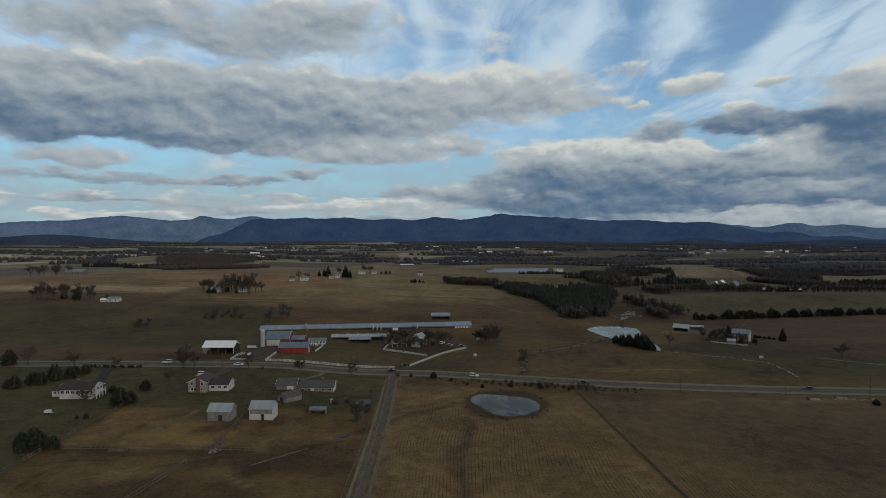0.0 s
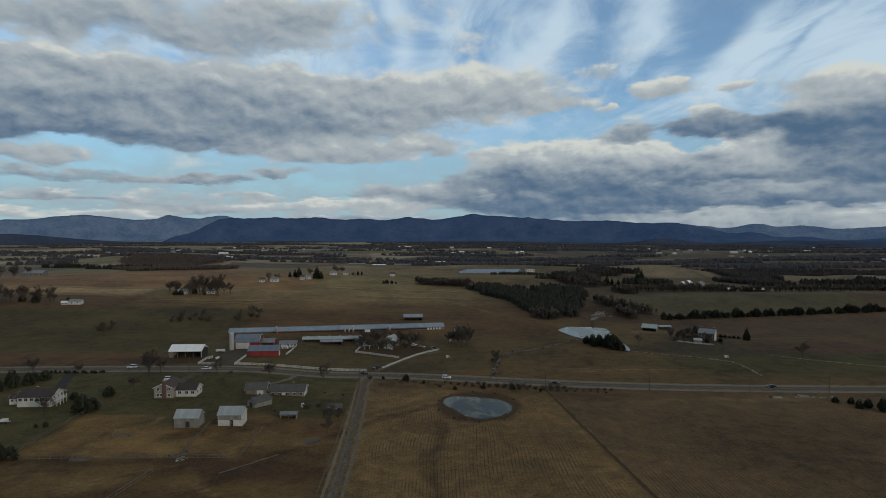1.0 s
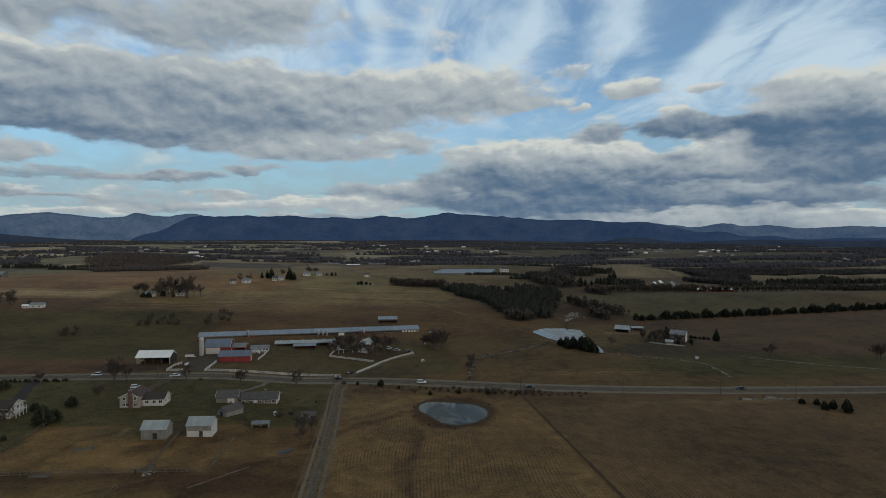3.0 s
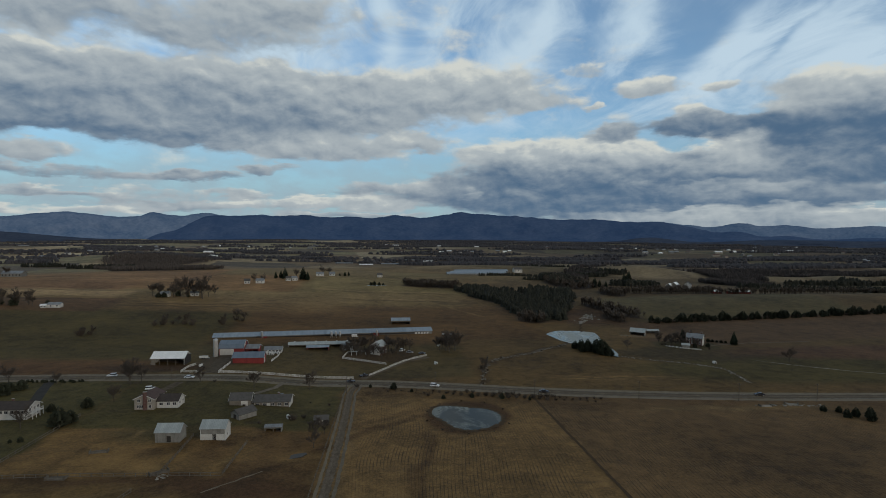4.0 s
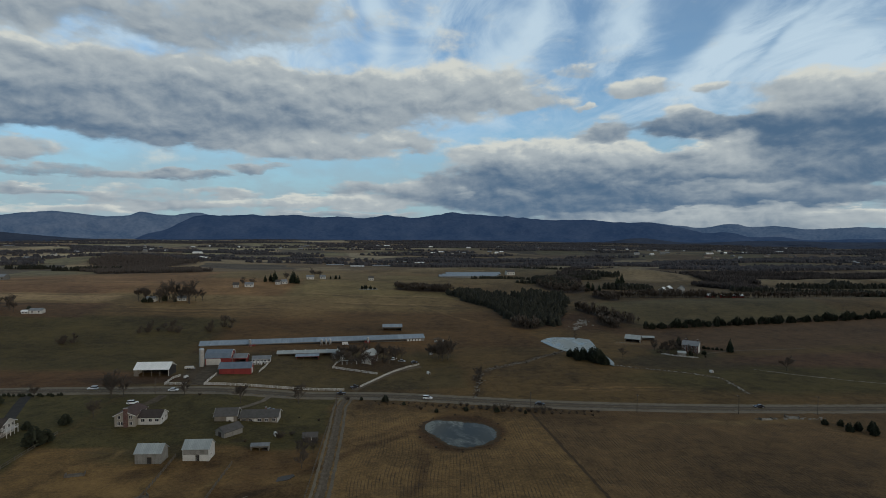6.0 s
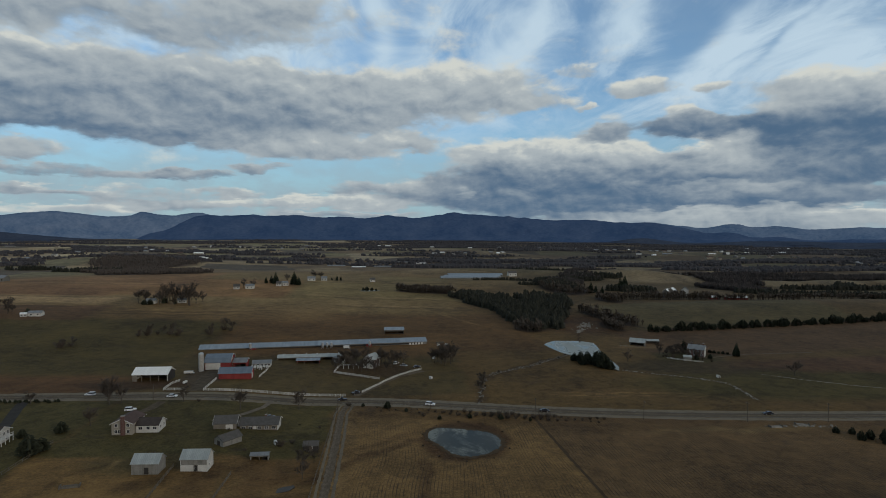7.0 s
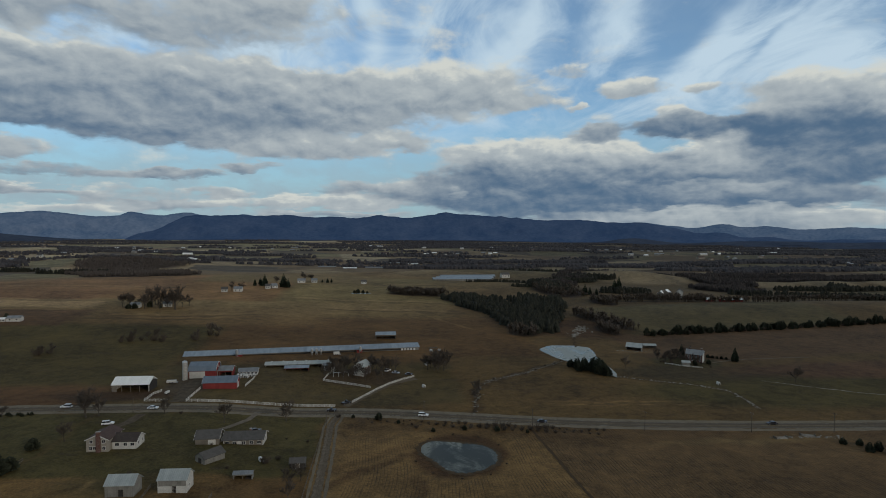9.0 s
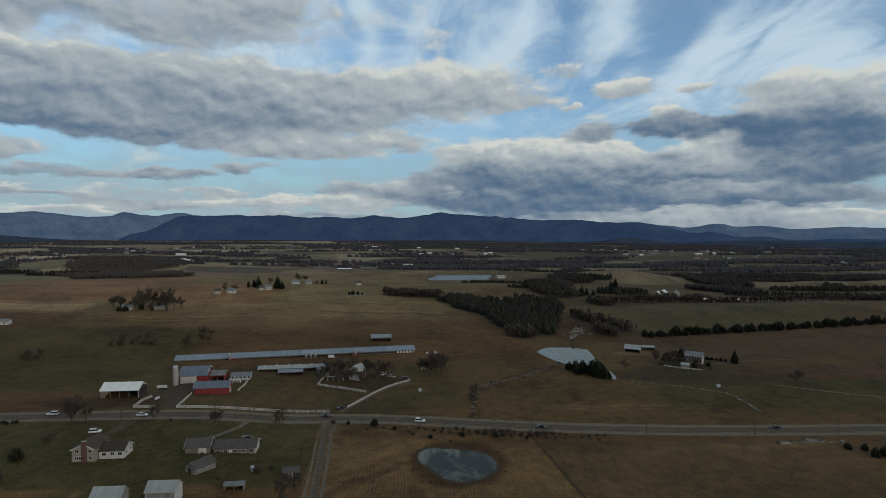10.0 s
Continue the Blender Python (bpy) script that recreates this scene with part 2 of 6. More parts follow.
def brickwork(name, a, b, mortar):
    m = bpy.data.materials.new(name)
    m.use_nodes = True
    n = Nodes(m.node_tree)
    co = n.add("ShaderNodeTexCoord").outputs["Object"]
    sep = n.add("ShaderNodeSeparateXYZ")
    n.put(sep.inputs[0], co)
    t = n.add("ShaderNodeTexBrick")
    n.put(t.inputs["Vector"], n.vec(n.math("ADD", sep.outputs[0], sep.outputs[1]), sep.outputs[2]))
    for key, v in (("Color1", (*a, 1)), ("Color2", (*b, 1)), ("Mortar", (*mortar, 1)), ("Scale", 1.0), ("Brick Width", 0.22), ("Row Height", 0.075), ("Mortar Size", 0.008)):
        t.inputs[key].default_value = v
    p = n.add("ShaderNodeBsdfPrincipled")
    n.put(p.inputs["Base Color"], n.mix(n.noise(co, 1.3, 4.0), t.outputs["Color"], (*[c * 0.6 for c in a], 1)))
    p.inputs["Roughness"].default_value = 0.9
    n.put(n.add("ShaderNodeOutputMaterial").inputs[0], p.outputs[0])
    return m


def ice(name, clear, white, scale, spec):
    """A pond's surface: dark and glossy where clear, pale and rough where frosted; on open water the pale stands for
    mirrored cloud.
    """
    m = bpy.data.materials.new(name)
    m.use_nodes = True
    n = Nodes(m.node_tree)
    co = n.add("ShaderNodeTexCoord").outputs["Object"]
    big = n.noise(n.scaled(co, 1.0, 0.6), scale, 5.0, 0.6, 0.8)
    fine = n.noise(co, scale * 9, 4.0, 0.65)
    fac = n.ramp(n.math("MULTIPLY_ADD", fine, 0.12, big), 0.50, 0.72)
    p = n.add("ShaderNodeBsdfPrincipled")
    n.put(p.inputs["Base Color"], n.mix(fac, (*clear, 1), (*white, 1)))
    n.put(p.inputs["Roughness"], n.ramp(fac, 0.0, 1.0, 0.06, 0.4))
    p.inputs["IOR"].default_value = 1.33
    p.inputs["Specular IOR Level"].default_value = spec
    b = n.add("ShaderNodeBump")
    b.inputs["Strength"].default_value, b.inputs["Distance"].default_value = 0.04, 0.05
    n.put(b.inputs["Height"], fine)
    n.put(p.inputs["Normal"], b.outputs[0])
    n.put(n.add("ShaderNodeOutputMaterial").inputs[0], p.outputs[0])
    return m


def foliage(name, low, high, rough=0.8):
    m = bpy.data.materials.new(name)
    m.use_nodes = True
    n = Nodes(m.node_tree)
    geo = n.add("ShaderNodeNewGeometry")
    rand = n.add("ShaderNodeObjectInfo").outputs["Random"]
    v = n.math("MULTIPLY_ADD", rand, 0.35, n.math("MULTIPLY", geo.outputs["Random Per Island"], 0.65))
    p = n.add("ShaderNodeBsdfPrincipled")
    n.put(p.inputs["Base Color"], n.mix(v, (*low, 1), (*high, 1)))
    p.inputs["Roughness"].default_value = rough
    p.inputs["Specular IOR Level"].default_value = 0.2
    n.put(n.add("ShaderNodeOutputMaterial").inputs[0], p.outputs[0])
    return m


def ground_material():
    """Fields: each has its own soil or grass colour, mottled at three scales, with drill rows where it was sown."""
    m = bpy.data.materials.new("fields")
    m.use_nodes = True
    n = Nodes(m.node_tree)
    co = n.add("ShaderNodeNewGeometry").outputs["Position"]
    tint_node, mask_node = n.add("ShaderNodeAttribute"), n.add("ShaderNodeAttribute")
    tint_node.attribute_name, mask_node.attribute_name = "tint", "masks"
    tint = tint_node.outputs["Color"]
    masks = n.add("ShaderNodeSeparateColor")
    n.put(masks.inputs[0], mask_node.outputs["Color"])
    straight, curved, far = masks.outputs[:3]
    # Distant fields: a patchwork of pasture, stubble and ploughland.
    warp = n.add("ShaderNodeVectorMath")
    warp.operation = "MULTIPLY_ADD"
    n.put(warp.inputs[0], n.vec(n.noise(co, 0.011, 3.0), n.noise(co, 0.013, 3.0)))
    warp.inputs[1].default_value = (90, 90, 0)
    n.put(warp.inputs[2], co)
    cell = n.add("ShaderNodeTexVoronoi")
    cell.voronoi_dimensions = "2D"
    n.put(cell.inputs["Vector"], n.scaled(warp.outputs[0], 1.0, 0.8))
    cell.inputs["Scale"].default_value = 0.0055
    pick = n.add("ShaderNodeSeparateColor")
    n.put(pick.inputs[0], cell.outputs["Color"])
    ramp = n.add("ShaderNodeValToRGB")
    ramp.color_ramp.interpolation = "CONSTANT"
    stops = ((0.0, (0.094, 0.067, 0.041)), (0.2, (0.088, 0.075, 0.043)), (0.4, (0.135, 0.102, 0.060)), (0.55, (0.054, 0.044, 0.033)), (0.75, (0.099, 0.085, 0.048)), (0.9, (0.171, 0.138, 0.087)))
    el = ramp.color_ramp.elements
    el[0].position, el[0].color = stops[0][0], (*stops[0][1], 1)
    el[1].position, el[1].color = stops[1][0], (*stops[1][1], 1)
    for pos, c in stops[2:]:
        el.new(pos).color = (*c, 1)
    n.put(ramp.inputs[0], pick.outputs[0])
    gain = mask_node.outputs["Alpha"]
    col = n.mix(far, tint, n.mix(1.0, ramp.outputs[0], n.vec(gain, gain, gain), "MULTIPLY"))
    # Mottling: wet hollows and drier crowns, tufts, and fine litter.
    wide, mid, fine = n.noise(co, 0.018, 4.0, 0.6, 0.4), n.noise(co, 0.16, 5.0, 0.65, 0.5), n.noise(co, 0.9, 5.0, 0.75)
    v = n.math("MULTIPLY_ADD", wide, 0.75, n.math("MULTIPLY_ADD", mid, 0.7, n.math("MULTIPLY", fine, 0.85)))
    col = n.mix(1.0, col, n.vec(*[n.ramp(v, 0.72, 1.60, lo, hi) for lo, hi in ((0.34, 1.68), (0.35, 1.63), (0.38, 1.54))]), "MULTIPLY")
    damp = n.ramp(n.noise(n.scaled(co, 1.0, 2.2), 0.035, 5.0, 0.6, 1.2), 0.56, 0.72)
    col = n.mix(n.math("MULTIPLY", damp, 0.4), col, (0.05, 0.035, 0.024, 1))
    # Rows: straight drills, and rows that bend round the slope.
    w1 = n.add("ShaderNodeTexWave")
    w1.bands_direction, w1.wave_profile = "X", "SIN"
    n.put(w1.inputs["Vector"], co)
    for key, val in (("Scale", 0.24), ("Distortion", 1.2), ("Detail", 2.0), ("Detail Scale", 0.05)):
        w1.inputs[key].default_value = val
    w2 = n.add("ShaderNodeTexWave")
    w2.bands_direction, w2.wave_profile = "X", "SIN"
    bend = n.add("ShaderNodeVectorMath")
    n.put(bend.inputs[0], co)
    n.put(bend.inputs[1], n.vec(n.math("MULTIPLY", n.noise(co, 0.009, 1.0, 0.4), 26.0), 0.0))
    n.put(w2.inputs["Vector"], bend.outputs[0])
    for key, val in (("Scale", 0.27), ("Distortion", 1.5), ("Detail", 2.0), ("Detail Scale", 0.05)):
        w2.inputs[key].default_value = val
    broken = n.math("MULTIPLY", n.ramp(n.noise(n.scaled(co, 1.0, 0.3), 0.5, 3.0), 0.3, 0.65), n.ramp(n.noise(co, 0.045, 4.0, 0.6), 0.36, 0.60, 0.15, 1.0))
    r1 = n.math("MULTIPLY", n.ramp(w1.outputs["Fac"], 0.45, 0.0), n.math("MULTIPLY", straight, broken))
    r2 = n.math("MULTIPLY", n.ramp(w2.outputs["Fac"], 0.4, 0.0), n.math("MULTIPLY", curved, broken))
    rows = n.math("ADD", r1, r2, clamp=True)
    col = n.mix(n.math("MULTIPLY", rows, 0.70), col, (0.040, 0.030, 0.021, 1))
    b = n.add("ShaderNodeBump")
    b.inputs["Strength"].default_value, b.inputs["Distance"].default_value = 0.5, 0.5
    n.put(b.inputs["Height"], n.math("SUBTRACT", n.math("MULTIPLY_ADD", mid, 0.7, fine), rows))
    p = n.add("ShaderNodeBsdfPrincipled")
    n.put(p.inputs["Base Color"], col)
    p.inputs["Roughness"].default_value, p.inputs["Specular IOR Level"].default_value = 0.95, 0.15
    n.put(p.inputs["Normal"], b.outputs[0])
    n.put(n.add("ShaderNodeOutputMaterial").inputs[0], p.outputs[0])
    return m


FIELDS = ground_material()
ASPHALT = surface("asphalt", (0.090, 0.072, 0.054), (0.160, 0.129, 0.097), 0.25, 1.0, 0.1, spec=0.03)
GRAVEL = surface("gravel", (0.058, 0.045, 0.032), (0.160, 0.127, 0.093), 0.45, 1.0, 0.4, spec=0.03)
DRIVE = surface("driveway", (0.10, 0.081, 0.061), (0.20, 0.166, 0.128), 0.4, 1.0, 0.3, spec=0.05)
VERGE = surface("verge", (0.095, 0.074, 0.048), (0.185, 0.148, 0.097), 0.3, 0.95, 0.4)
PAINT_LINE = surface("road paint", (0.17, 0.155, 0.13), (0.32, 0.30, 0.26), 0.5, 0.8, 0.05)
YELLOW_LINE = surface("yellow road paint", (0.15, 0.11, 0.05), (0.24, 0.18, 0.08), 0.5, 0.8, 0.05)
# Pale smudges in the farm pond's colour stand in for reflected clouds.
POND_WATER = ice("pond water", (0.040, 0.043, 0.037), (0.185, 0.192, 0.165), 0.07, 0.07)
PALE_ICE = ice("frosted ice", (0.165, 0.180, 0.160), (0.27, 0.28, 0.25), 0.05, 0.12)
MUD = surface("mud", (0.040, 0.028, 0.020), (0.085, 0.060, 0.040), 0.5, 0.8, 0.4)
SNOW = surface("old ice and gravel bars", (0.085, 0.075, 0.06), (0.32, 0.295, 0.25), 0.5, 0.9, 0.4)
TIN_GREEN = surface("grey-green tin roof", (0.25, 0.275, 0.265), (0.40, 0.425, 0.41), 0.3, 0.55, 0.3, 0.2, 0.6, 0, 0.8, 0.4)
TIN_BLUE = surface("weathered blue tin roof", (0.17, 0.21, 0.245), (0.29, 0.335, 0.375), 0.2, 0.5, 0.3, 0.2, 0.8, 0, 0.8, 0.6)
BLUE_ROOF = surface("slate blue painted roof", (0.085, 0.115, 0.15), (0.15, 0.185, 0.225), 0.3, 0.55, 0.3, 0.1, 0.6, 0, 0.8, 0.4)
TIN_WHITE = surface("white painted tin roof", (0.70, 0.71, 0.68), (0.86, 0.86, 0.83), 0.25, 0.5, 0.25, 0.0, 0.7, 0, 0.8, 0.5)
TIN_GREY = surface("grey tin roof", (0.13, 0.14, 0.145), (0.24, 0.25, 0.255), 0.3, 0.5, 0.3, 0.2, 0.6, 0, 0.8, 0.4)
SHINGLE_DARK = surface("dark brown shingles", (0.030, 0.023, 0.020), (0.065, 0.05, 0.042), 0.6, 0.9, 0.4, 0, 0.16, 1, 0.5)
SHINGLE_RED = surface("reddish brown shingles", (0.05, 0.030, 0.025), (0.095, 0.06, 0.05), 0.6, 0.9, 0.4, 0, 0.16, 1, 0.5)
SHINGLE_GREY = surface("grey brown shingles", (0.05, 0.046, 0.042), (0.10, 0.093, 0.085), 0.6, 0.9, 0.4, 0, 0.16, 1, 0.5)
SIDING_CREAM = surface("cream siding", (0.20, 0.18, 0.145), (0.31, 0.28, 0.235), 0.5, 0.8, 0.25, 0, 0.2, 2, 0.5)
SIDING_WHITE = surface("white siding", (0.36, 0.35, 0.32), (0.60, 0.585, 0.54), 0.4, 0.7, 0.25, 0, 0.2, 2, 0.5)
SIDING_GREY = surface("weathered grey boards", (0.13, 0.125, 0.11), (0.25, 0.24, 0.215), 0.5, 0.9, 0.35, 0, 0.25, 0, 0.6, 0.5)
SIDING_TAN = surface("tan siding", (0.115, 0.100, 0.080), (0.195, 0.170, 0.138), 0.4, 0.85, 0.25, 0, 0.2, 2, 0.5)
BARN_RED = surface("barn red boards", (0.13, 0.016, 0.016), (0.24, 0.035, 0.03), 0.4, 0.8, 0.3, 0, 0.3, 0, 0.6, 0.5)
TRIM = surface("white trim", (0.44, 0.43, 0.40), (0.64, 0.63, 0.60), 1.0, 0.7, 0.1)
FENCE_WHITE = surface("white fence paint", (0.42, 0.41, 0.38), (0.66, 0.65, 0.61), 0.8, 0.8, 0.2)
FENCE_WOOD = surface("grey fence wood", (0.07, 0.058, 0.044), (0.15, 0.128, 0.10), 1.2, 0.9, 0.3)
CONCRETE = surface("concrete staves", (0.24, 0.23, 0.21), (0.38, 0.365, 0.335), 0.5, 0.9, 0.3, 0, 0.75, 2, 0.6, 0.4)
STEEL = surface("galvanised steel", (0.36, 0.37, 0.38), (0.55, 0.56, 0.57), 1.0, 0.4, 0.15, 0.7)
WOOD_POLE = surface("tarred pole", (0.05, 0.04, 0.033), (0.11, 0.09, 0.075), 2.0, 0.9, 0.3)
BRICK_RED = brickwork("red brick", (0.11, 0.045, 0.035), (0.15, 0.065, 0.05), (0.22, 0.20, 0.18))
GLASS = surface("window glass", (0.012, 0.014, 0.018), (0.03, 0.034, 0.04), 0.8, 0.12, 0.02)
DARK = surface("dark boards and inner shade", (0.02, 0.018, 0.016), (0.045, 0.04, 0.035), 0.6, 0.95, 0.2)
BARK = surface("bark", (0.045, 0.036, 0.028), (0.10, 0.085, 0.068), 1.5, 0.95, 0.5)
TWIGS = foliage("bare twigs", (0.050, 0.041, 0.034), (0.105, 0.086, 0.070))
NEEDLES = foliage("dark needles", (0.017, 0.021, 0.014), (0.046, 0.052, 0.032))
SPRUCE = foliage("spruce needles", (0.010, 0.017, 0.011), (0.030, 0.042, 0.024))
PINES = foliage("dark pine needles", (0.011, 0.012, 0.008), (0.032, 0.031, 0.019))
THICKET = foliage("thicket twigs", (0.045, 0.035, 0.028), (0.10, 0.08, 0.062))
WOODS = foliage("winter woods", (0.034, 0.031, 0.031), (0.080, 0.069, 0.065))
BLACKTOP = surface("dark new asphalt", (0.030, 0.029, 0.028), (0.060, 0.054, 0.048), 0.4, 0.95, 0.1, spec=0.1)
WET = surface("wet mud", (0.026, 0.022, 0.018), (0.06, 0.05, 0.04), 0.6, 0.55, 0.2, spec=0.3)
RUT = surface("rutted soil", (0.044, 0.030, 0.019), (0.092, 0.065, 0.041), 0.6, 1.0, 0.4, spec=0.03)
TRACK = surface("packed gravel", (0.085, 0.067, 0.048), (0.190, 0.152, 0.112), 0.5, 1.0, 0.3, spec=0.03)
CAR_WHITE = surface("white car paint", (0.68, 0.69, 0.70), (0.78, 0.78, 0.78), 0.6, 0.25, 0.02)
CAR_DARK = surface("dark car paint", (0.018, 0.018, 0.022), (0.035, 0.035, 0.04), 0.6, 0.25, 0.02)
CAR_RED = surface("dark red car paint", (0.07, 0.012, 0.012), (0.10, 0.02, 0.018), 0.6, 0.25, 0.02)
CAR_SILVER = surface("silver car paint", (0.35, 0.36, 0.37), (0.45, 0.46, 0.47), 0.6, 0.3, 0.02, 0.4)
RUBBER = surface("tyre rubber", (0.012, 0.012, 0.012), (0.03, 0.03, 0.03), 2.0, 0.9, 0.1)
# Haze is painted into the ridges' base colours and glow, bluer with distance.
RIDGE_NEAR = surface("hazy wooded ridge", (0.020, 0.026, 0.036), (0.055, 0.062, 0.075), 0.007, 1.0, 0.0, spec=0.0, glow=(0.006, 0.010, 0.020))
RIDGE_MID = surface("hazy blue wooded mountain", (0.020, 0.036, 0.060), (0.075, 0.092, 0.120), 0.006, 1.0, 0.0, spec=0.0, glow=(0.009, 0.019, 0.046))
# The pale mottle here also stands in for sunlit patches on the peaks.
RIDGE_FAR = surface("hazy pale far mountain", (0.018, 0.036, 0.060), (0.140, 0.152, 0.170), 0.006, 1.0, 0.0, spec=0.0, glow=(0.022, 0.042, 0.080))
# Distance haze is put into this colour as a slight blue cast.
FAR_TREES = foliage("far winter woods", (0.026, 0.026, 0.030), (0.068, 0.062, 0.064))
UPLAND_TWIGS = foliage("brown winter woods", (0.058, 0.050, 0.046), (0.115, 0.098, 0.086))


# ---- building blocks ----
class Shape:
    """Vertices and faces of one mesh."""

    def __init__(self):
        self.v, self.f = [], []

    def add(self, verts, faces):
        k = len(self.v)
        self.v += [tuple(p) for p in verts]
        self.f += [tuple(k + i for i in f) for f in faces]
        return self

    def box(self, x0, x1, y0, y1, z0, z1):
        return self.add([(x, y, z) for z in (z0, z1) for x, y in ((x0, y0), (x1, y0), (x1, y1), (x0, y1))],
                        [(3, 2, 1, 0), (4, 5, 6, 7), (0, 1, 5, 4), (1, 2, 6, 5), (2, 3, 7, 6), (3, 0, 4, 7)])

    def prism(self, outline, along, lo, hi):
        """An outline in the plane across an axis ('x': y, z; 'y': x, z; 'z': x, y), drawn out from lo to hi."""
        put = {"x": lambda a, b, c: (c, a, b), "y": lambda a, b, c: (a, c, b), "z": lambda a, b, c: (a, b, c)}[along]
        n = len(outline)
        return self.add([put(a, b, c) for c in (lo, hi) for a, b in outline],
                        [tuple(range(n))[::-1], tuple(range(n, 2 * n))] + [(i, (i + 1) % n, n + (i + 1) % n, n + i) for i in range(n)])

    def tube(self, a, b, r0, r1, n=6, caps=True):
        a, b = Vector(a), Vector(b)
        d = (b - a).normalized()
        u = d.orthogonal().normalized()
        w = d.cross(u)
        ring = [u * math.cos(math.tau * i / n) + w * math.sin(math.tau * i / n) for i in range(n)]
        return self.add([a + r0 * q for q in ring] + [b + r1 * q for q in ring],
                        [(i, (i + 1) % n, n + (i + 1) % n, n + i) for i in range(n)] + ([tuple(range(n))[::-1], tuple(range(n, 2 * n))] if caps else []))

    def mesh(self, name, material, smooth=False):
        me = bpy.data.meshes.new(name)
        me.from_pydata(self.v, [], self.f)
        me.materials.append(material)
        if smooth:
            me.polygons.foreach_set("use_smooth", [True] * len(me.polygons))
        me.update()
        return me


def part(name, shape, material, parent=None, label="", at=None, smooth=False):
    """One mesh object, under a thing or a part."""
    me = shape if isinstance(shape, bpy.types.Mesh) else shape.mesh(name, material, smooth)
    ob = new(name, me)
    ob.parent = parent
    if at is not None:
        ob.matrix_local = at
    if label:
        ob["label"] = label
    return ob


def thing(name, x, y, turn, label, category, group="", z=None, kind=""):
    """An Empty on the ground that parents a thing's parts."""
    ob = new(name)
    ob.matrix_world = pose(x, y, height(x, y) if z is None else z, 0, 0, turn)
    return tagged(ob, label, category, group, kind)


# ---- the land ----
HILLS = [  # centre x, y, spread along x, along y, height, turn
    (-120, 850, 300, 185, 16, 0), (-420, 600, 200, 170, 10, 0), (-900, 900, 400, 300, 10, 0),
    (330, 730, 130, 60, 7, 10), (420, 980, 80, 45, 16, 0), (600, 895, 46, 28, 9, 0), (716, 905, 46, 28, 9, 0),
    (850, 905, 60, 30, 9, 0), (180, 1040, 150, 50, 12, 0), (150, 800, 70, 40, 6, 0), (400, 605, 150, 40, 8, 4), (700, 620, 160, 45, 8, 0),
    (1500, 1700, 500, 300, 18, 0), (-1500, 2100, 500, 250, 16, 0), (300, 2300, 600, 250, 12, 0), (-620, 1350, 150, 130, 20, 0),
]
POND = (27.8, 253.2, 15.4, 16.8)  # centre and half axes


def step(a, b, v):
    v = np.clip((v - a) / (b - a), 0, 1)
    return v * v * (3 - 2 * v)


def blob(x, y, cx, cy, rx, ry, soft=0.35):
    return step(1 + soft, 1 - soft, np.hypot((x - cx) / rx, (y - cy) / ry))


def height(x, y):
    """The ground's height at x, y (numbers or arrays)."""
    x, y = np.asarray(x, float), np.asarray(y, float)
    z = 3.0 * step(-15, -75, x + 25 * step(240, 300, y)) * step(400, 300, y) - 2.0 * step(-80, -28, x) * step(60, -10, x) * (0.25 * step(230, 300, y) + 0.75 * step(305, 348, y)) * step(420, 350, y)
    for cx, cy, sx, sy, h, turn in HILLS:
        c, s = math.cos(radians(turn)), math.sin(radians(turn))
        u, v = (x - cx) * c + (y - cy) * s, (y - cy) * c - (x - cx) * s
        z = z + h * np.exp(-((u / sx) ** 2 + (v / sy) ** 2) / 2)
    z = z + 12 * step(2500, 4800, y) + 1.2 * np.sin(x / 97 + 1.3) * np.sin(y / 83) * step(480, 900, np.hypot(x, y))
    # The farm pond lies in a dug hollow with a low bank.
    e = np.hypot((x - POND[0]) / POND[2], (y - POND[1]) / POND[3])
    z = z - 0.3 * step(1.6, 1.3, e)
    # The creek pond lies level.
    m = blob(x, y, 130, 418, 25, 42, 0.25)
    z = z * (1 - m) + 1.0 * m
    return float(z) if z.ndim == 0 else z


def lines(near0, near1, gap, lo, hi, grow_lo, grow_hi):
    """Grid lines: even between near0 and near1, ever wider outside."""
    mid = list(np.arange(near0, near1, gap))
    up, v, g = [], near1, gap
    while v < hi:
        up.append(v)
        g = gap + grow_hi * (v - near1)
        v += g
    down, v = [], near0 - gap
    while v > lo:
        down.append(v)
        v -= gap + grow_lo * (near0 - v)
    return np.array([lo] + down[::-1] + mid + up + [hi])


def field(x, y, x0, x1, y0, y1, soft=1.5):
    return step(x0 - soft, x0 + soft, x) * step(x1 + soft, x1 - soft, x) * step(y0 - soft, y0 + soft, y) * step(y1 + soft, y1 - soft, y)


def road_y(x):
    """The highway's middle line."""
    x = np.asarray(x, float)
    run = 14 * np.log1p(np.exp(np.minimum(x / 14, 60)))
    return 309.0 - 7.0 * step(-150, -330, x) - 41.0 * (1 - np.exp(-run / 100))


# Woods: centre x, y, half axes, number of trees, turn.
PLANTATION = [(121, 562, 22, 68, 560, 2), (82, 672, 22, 20, 170, 0), (108, 610, 22, 40, 240, 12), (133, 535, 22, 36, 280, -10), (100, 640, 28, 42, 330, 4), (150, 590, 26, 45, 320, -12), (165, 645, 30, 42, 320, 0)]
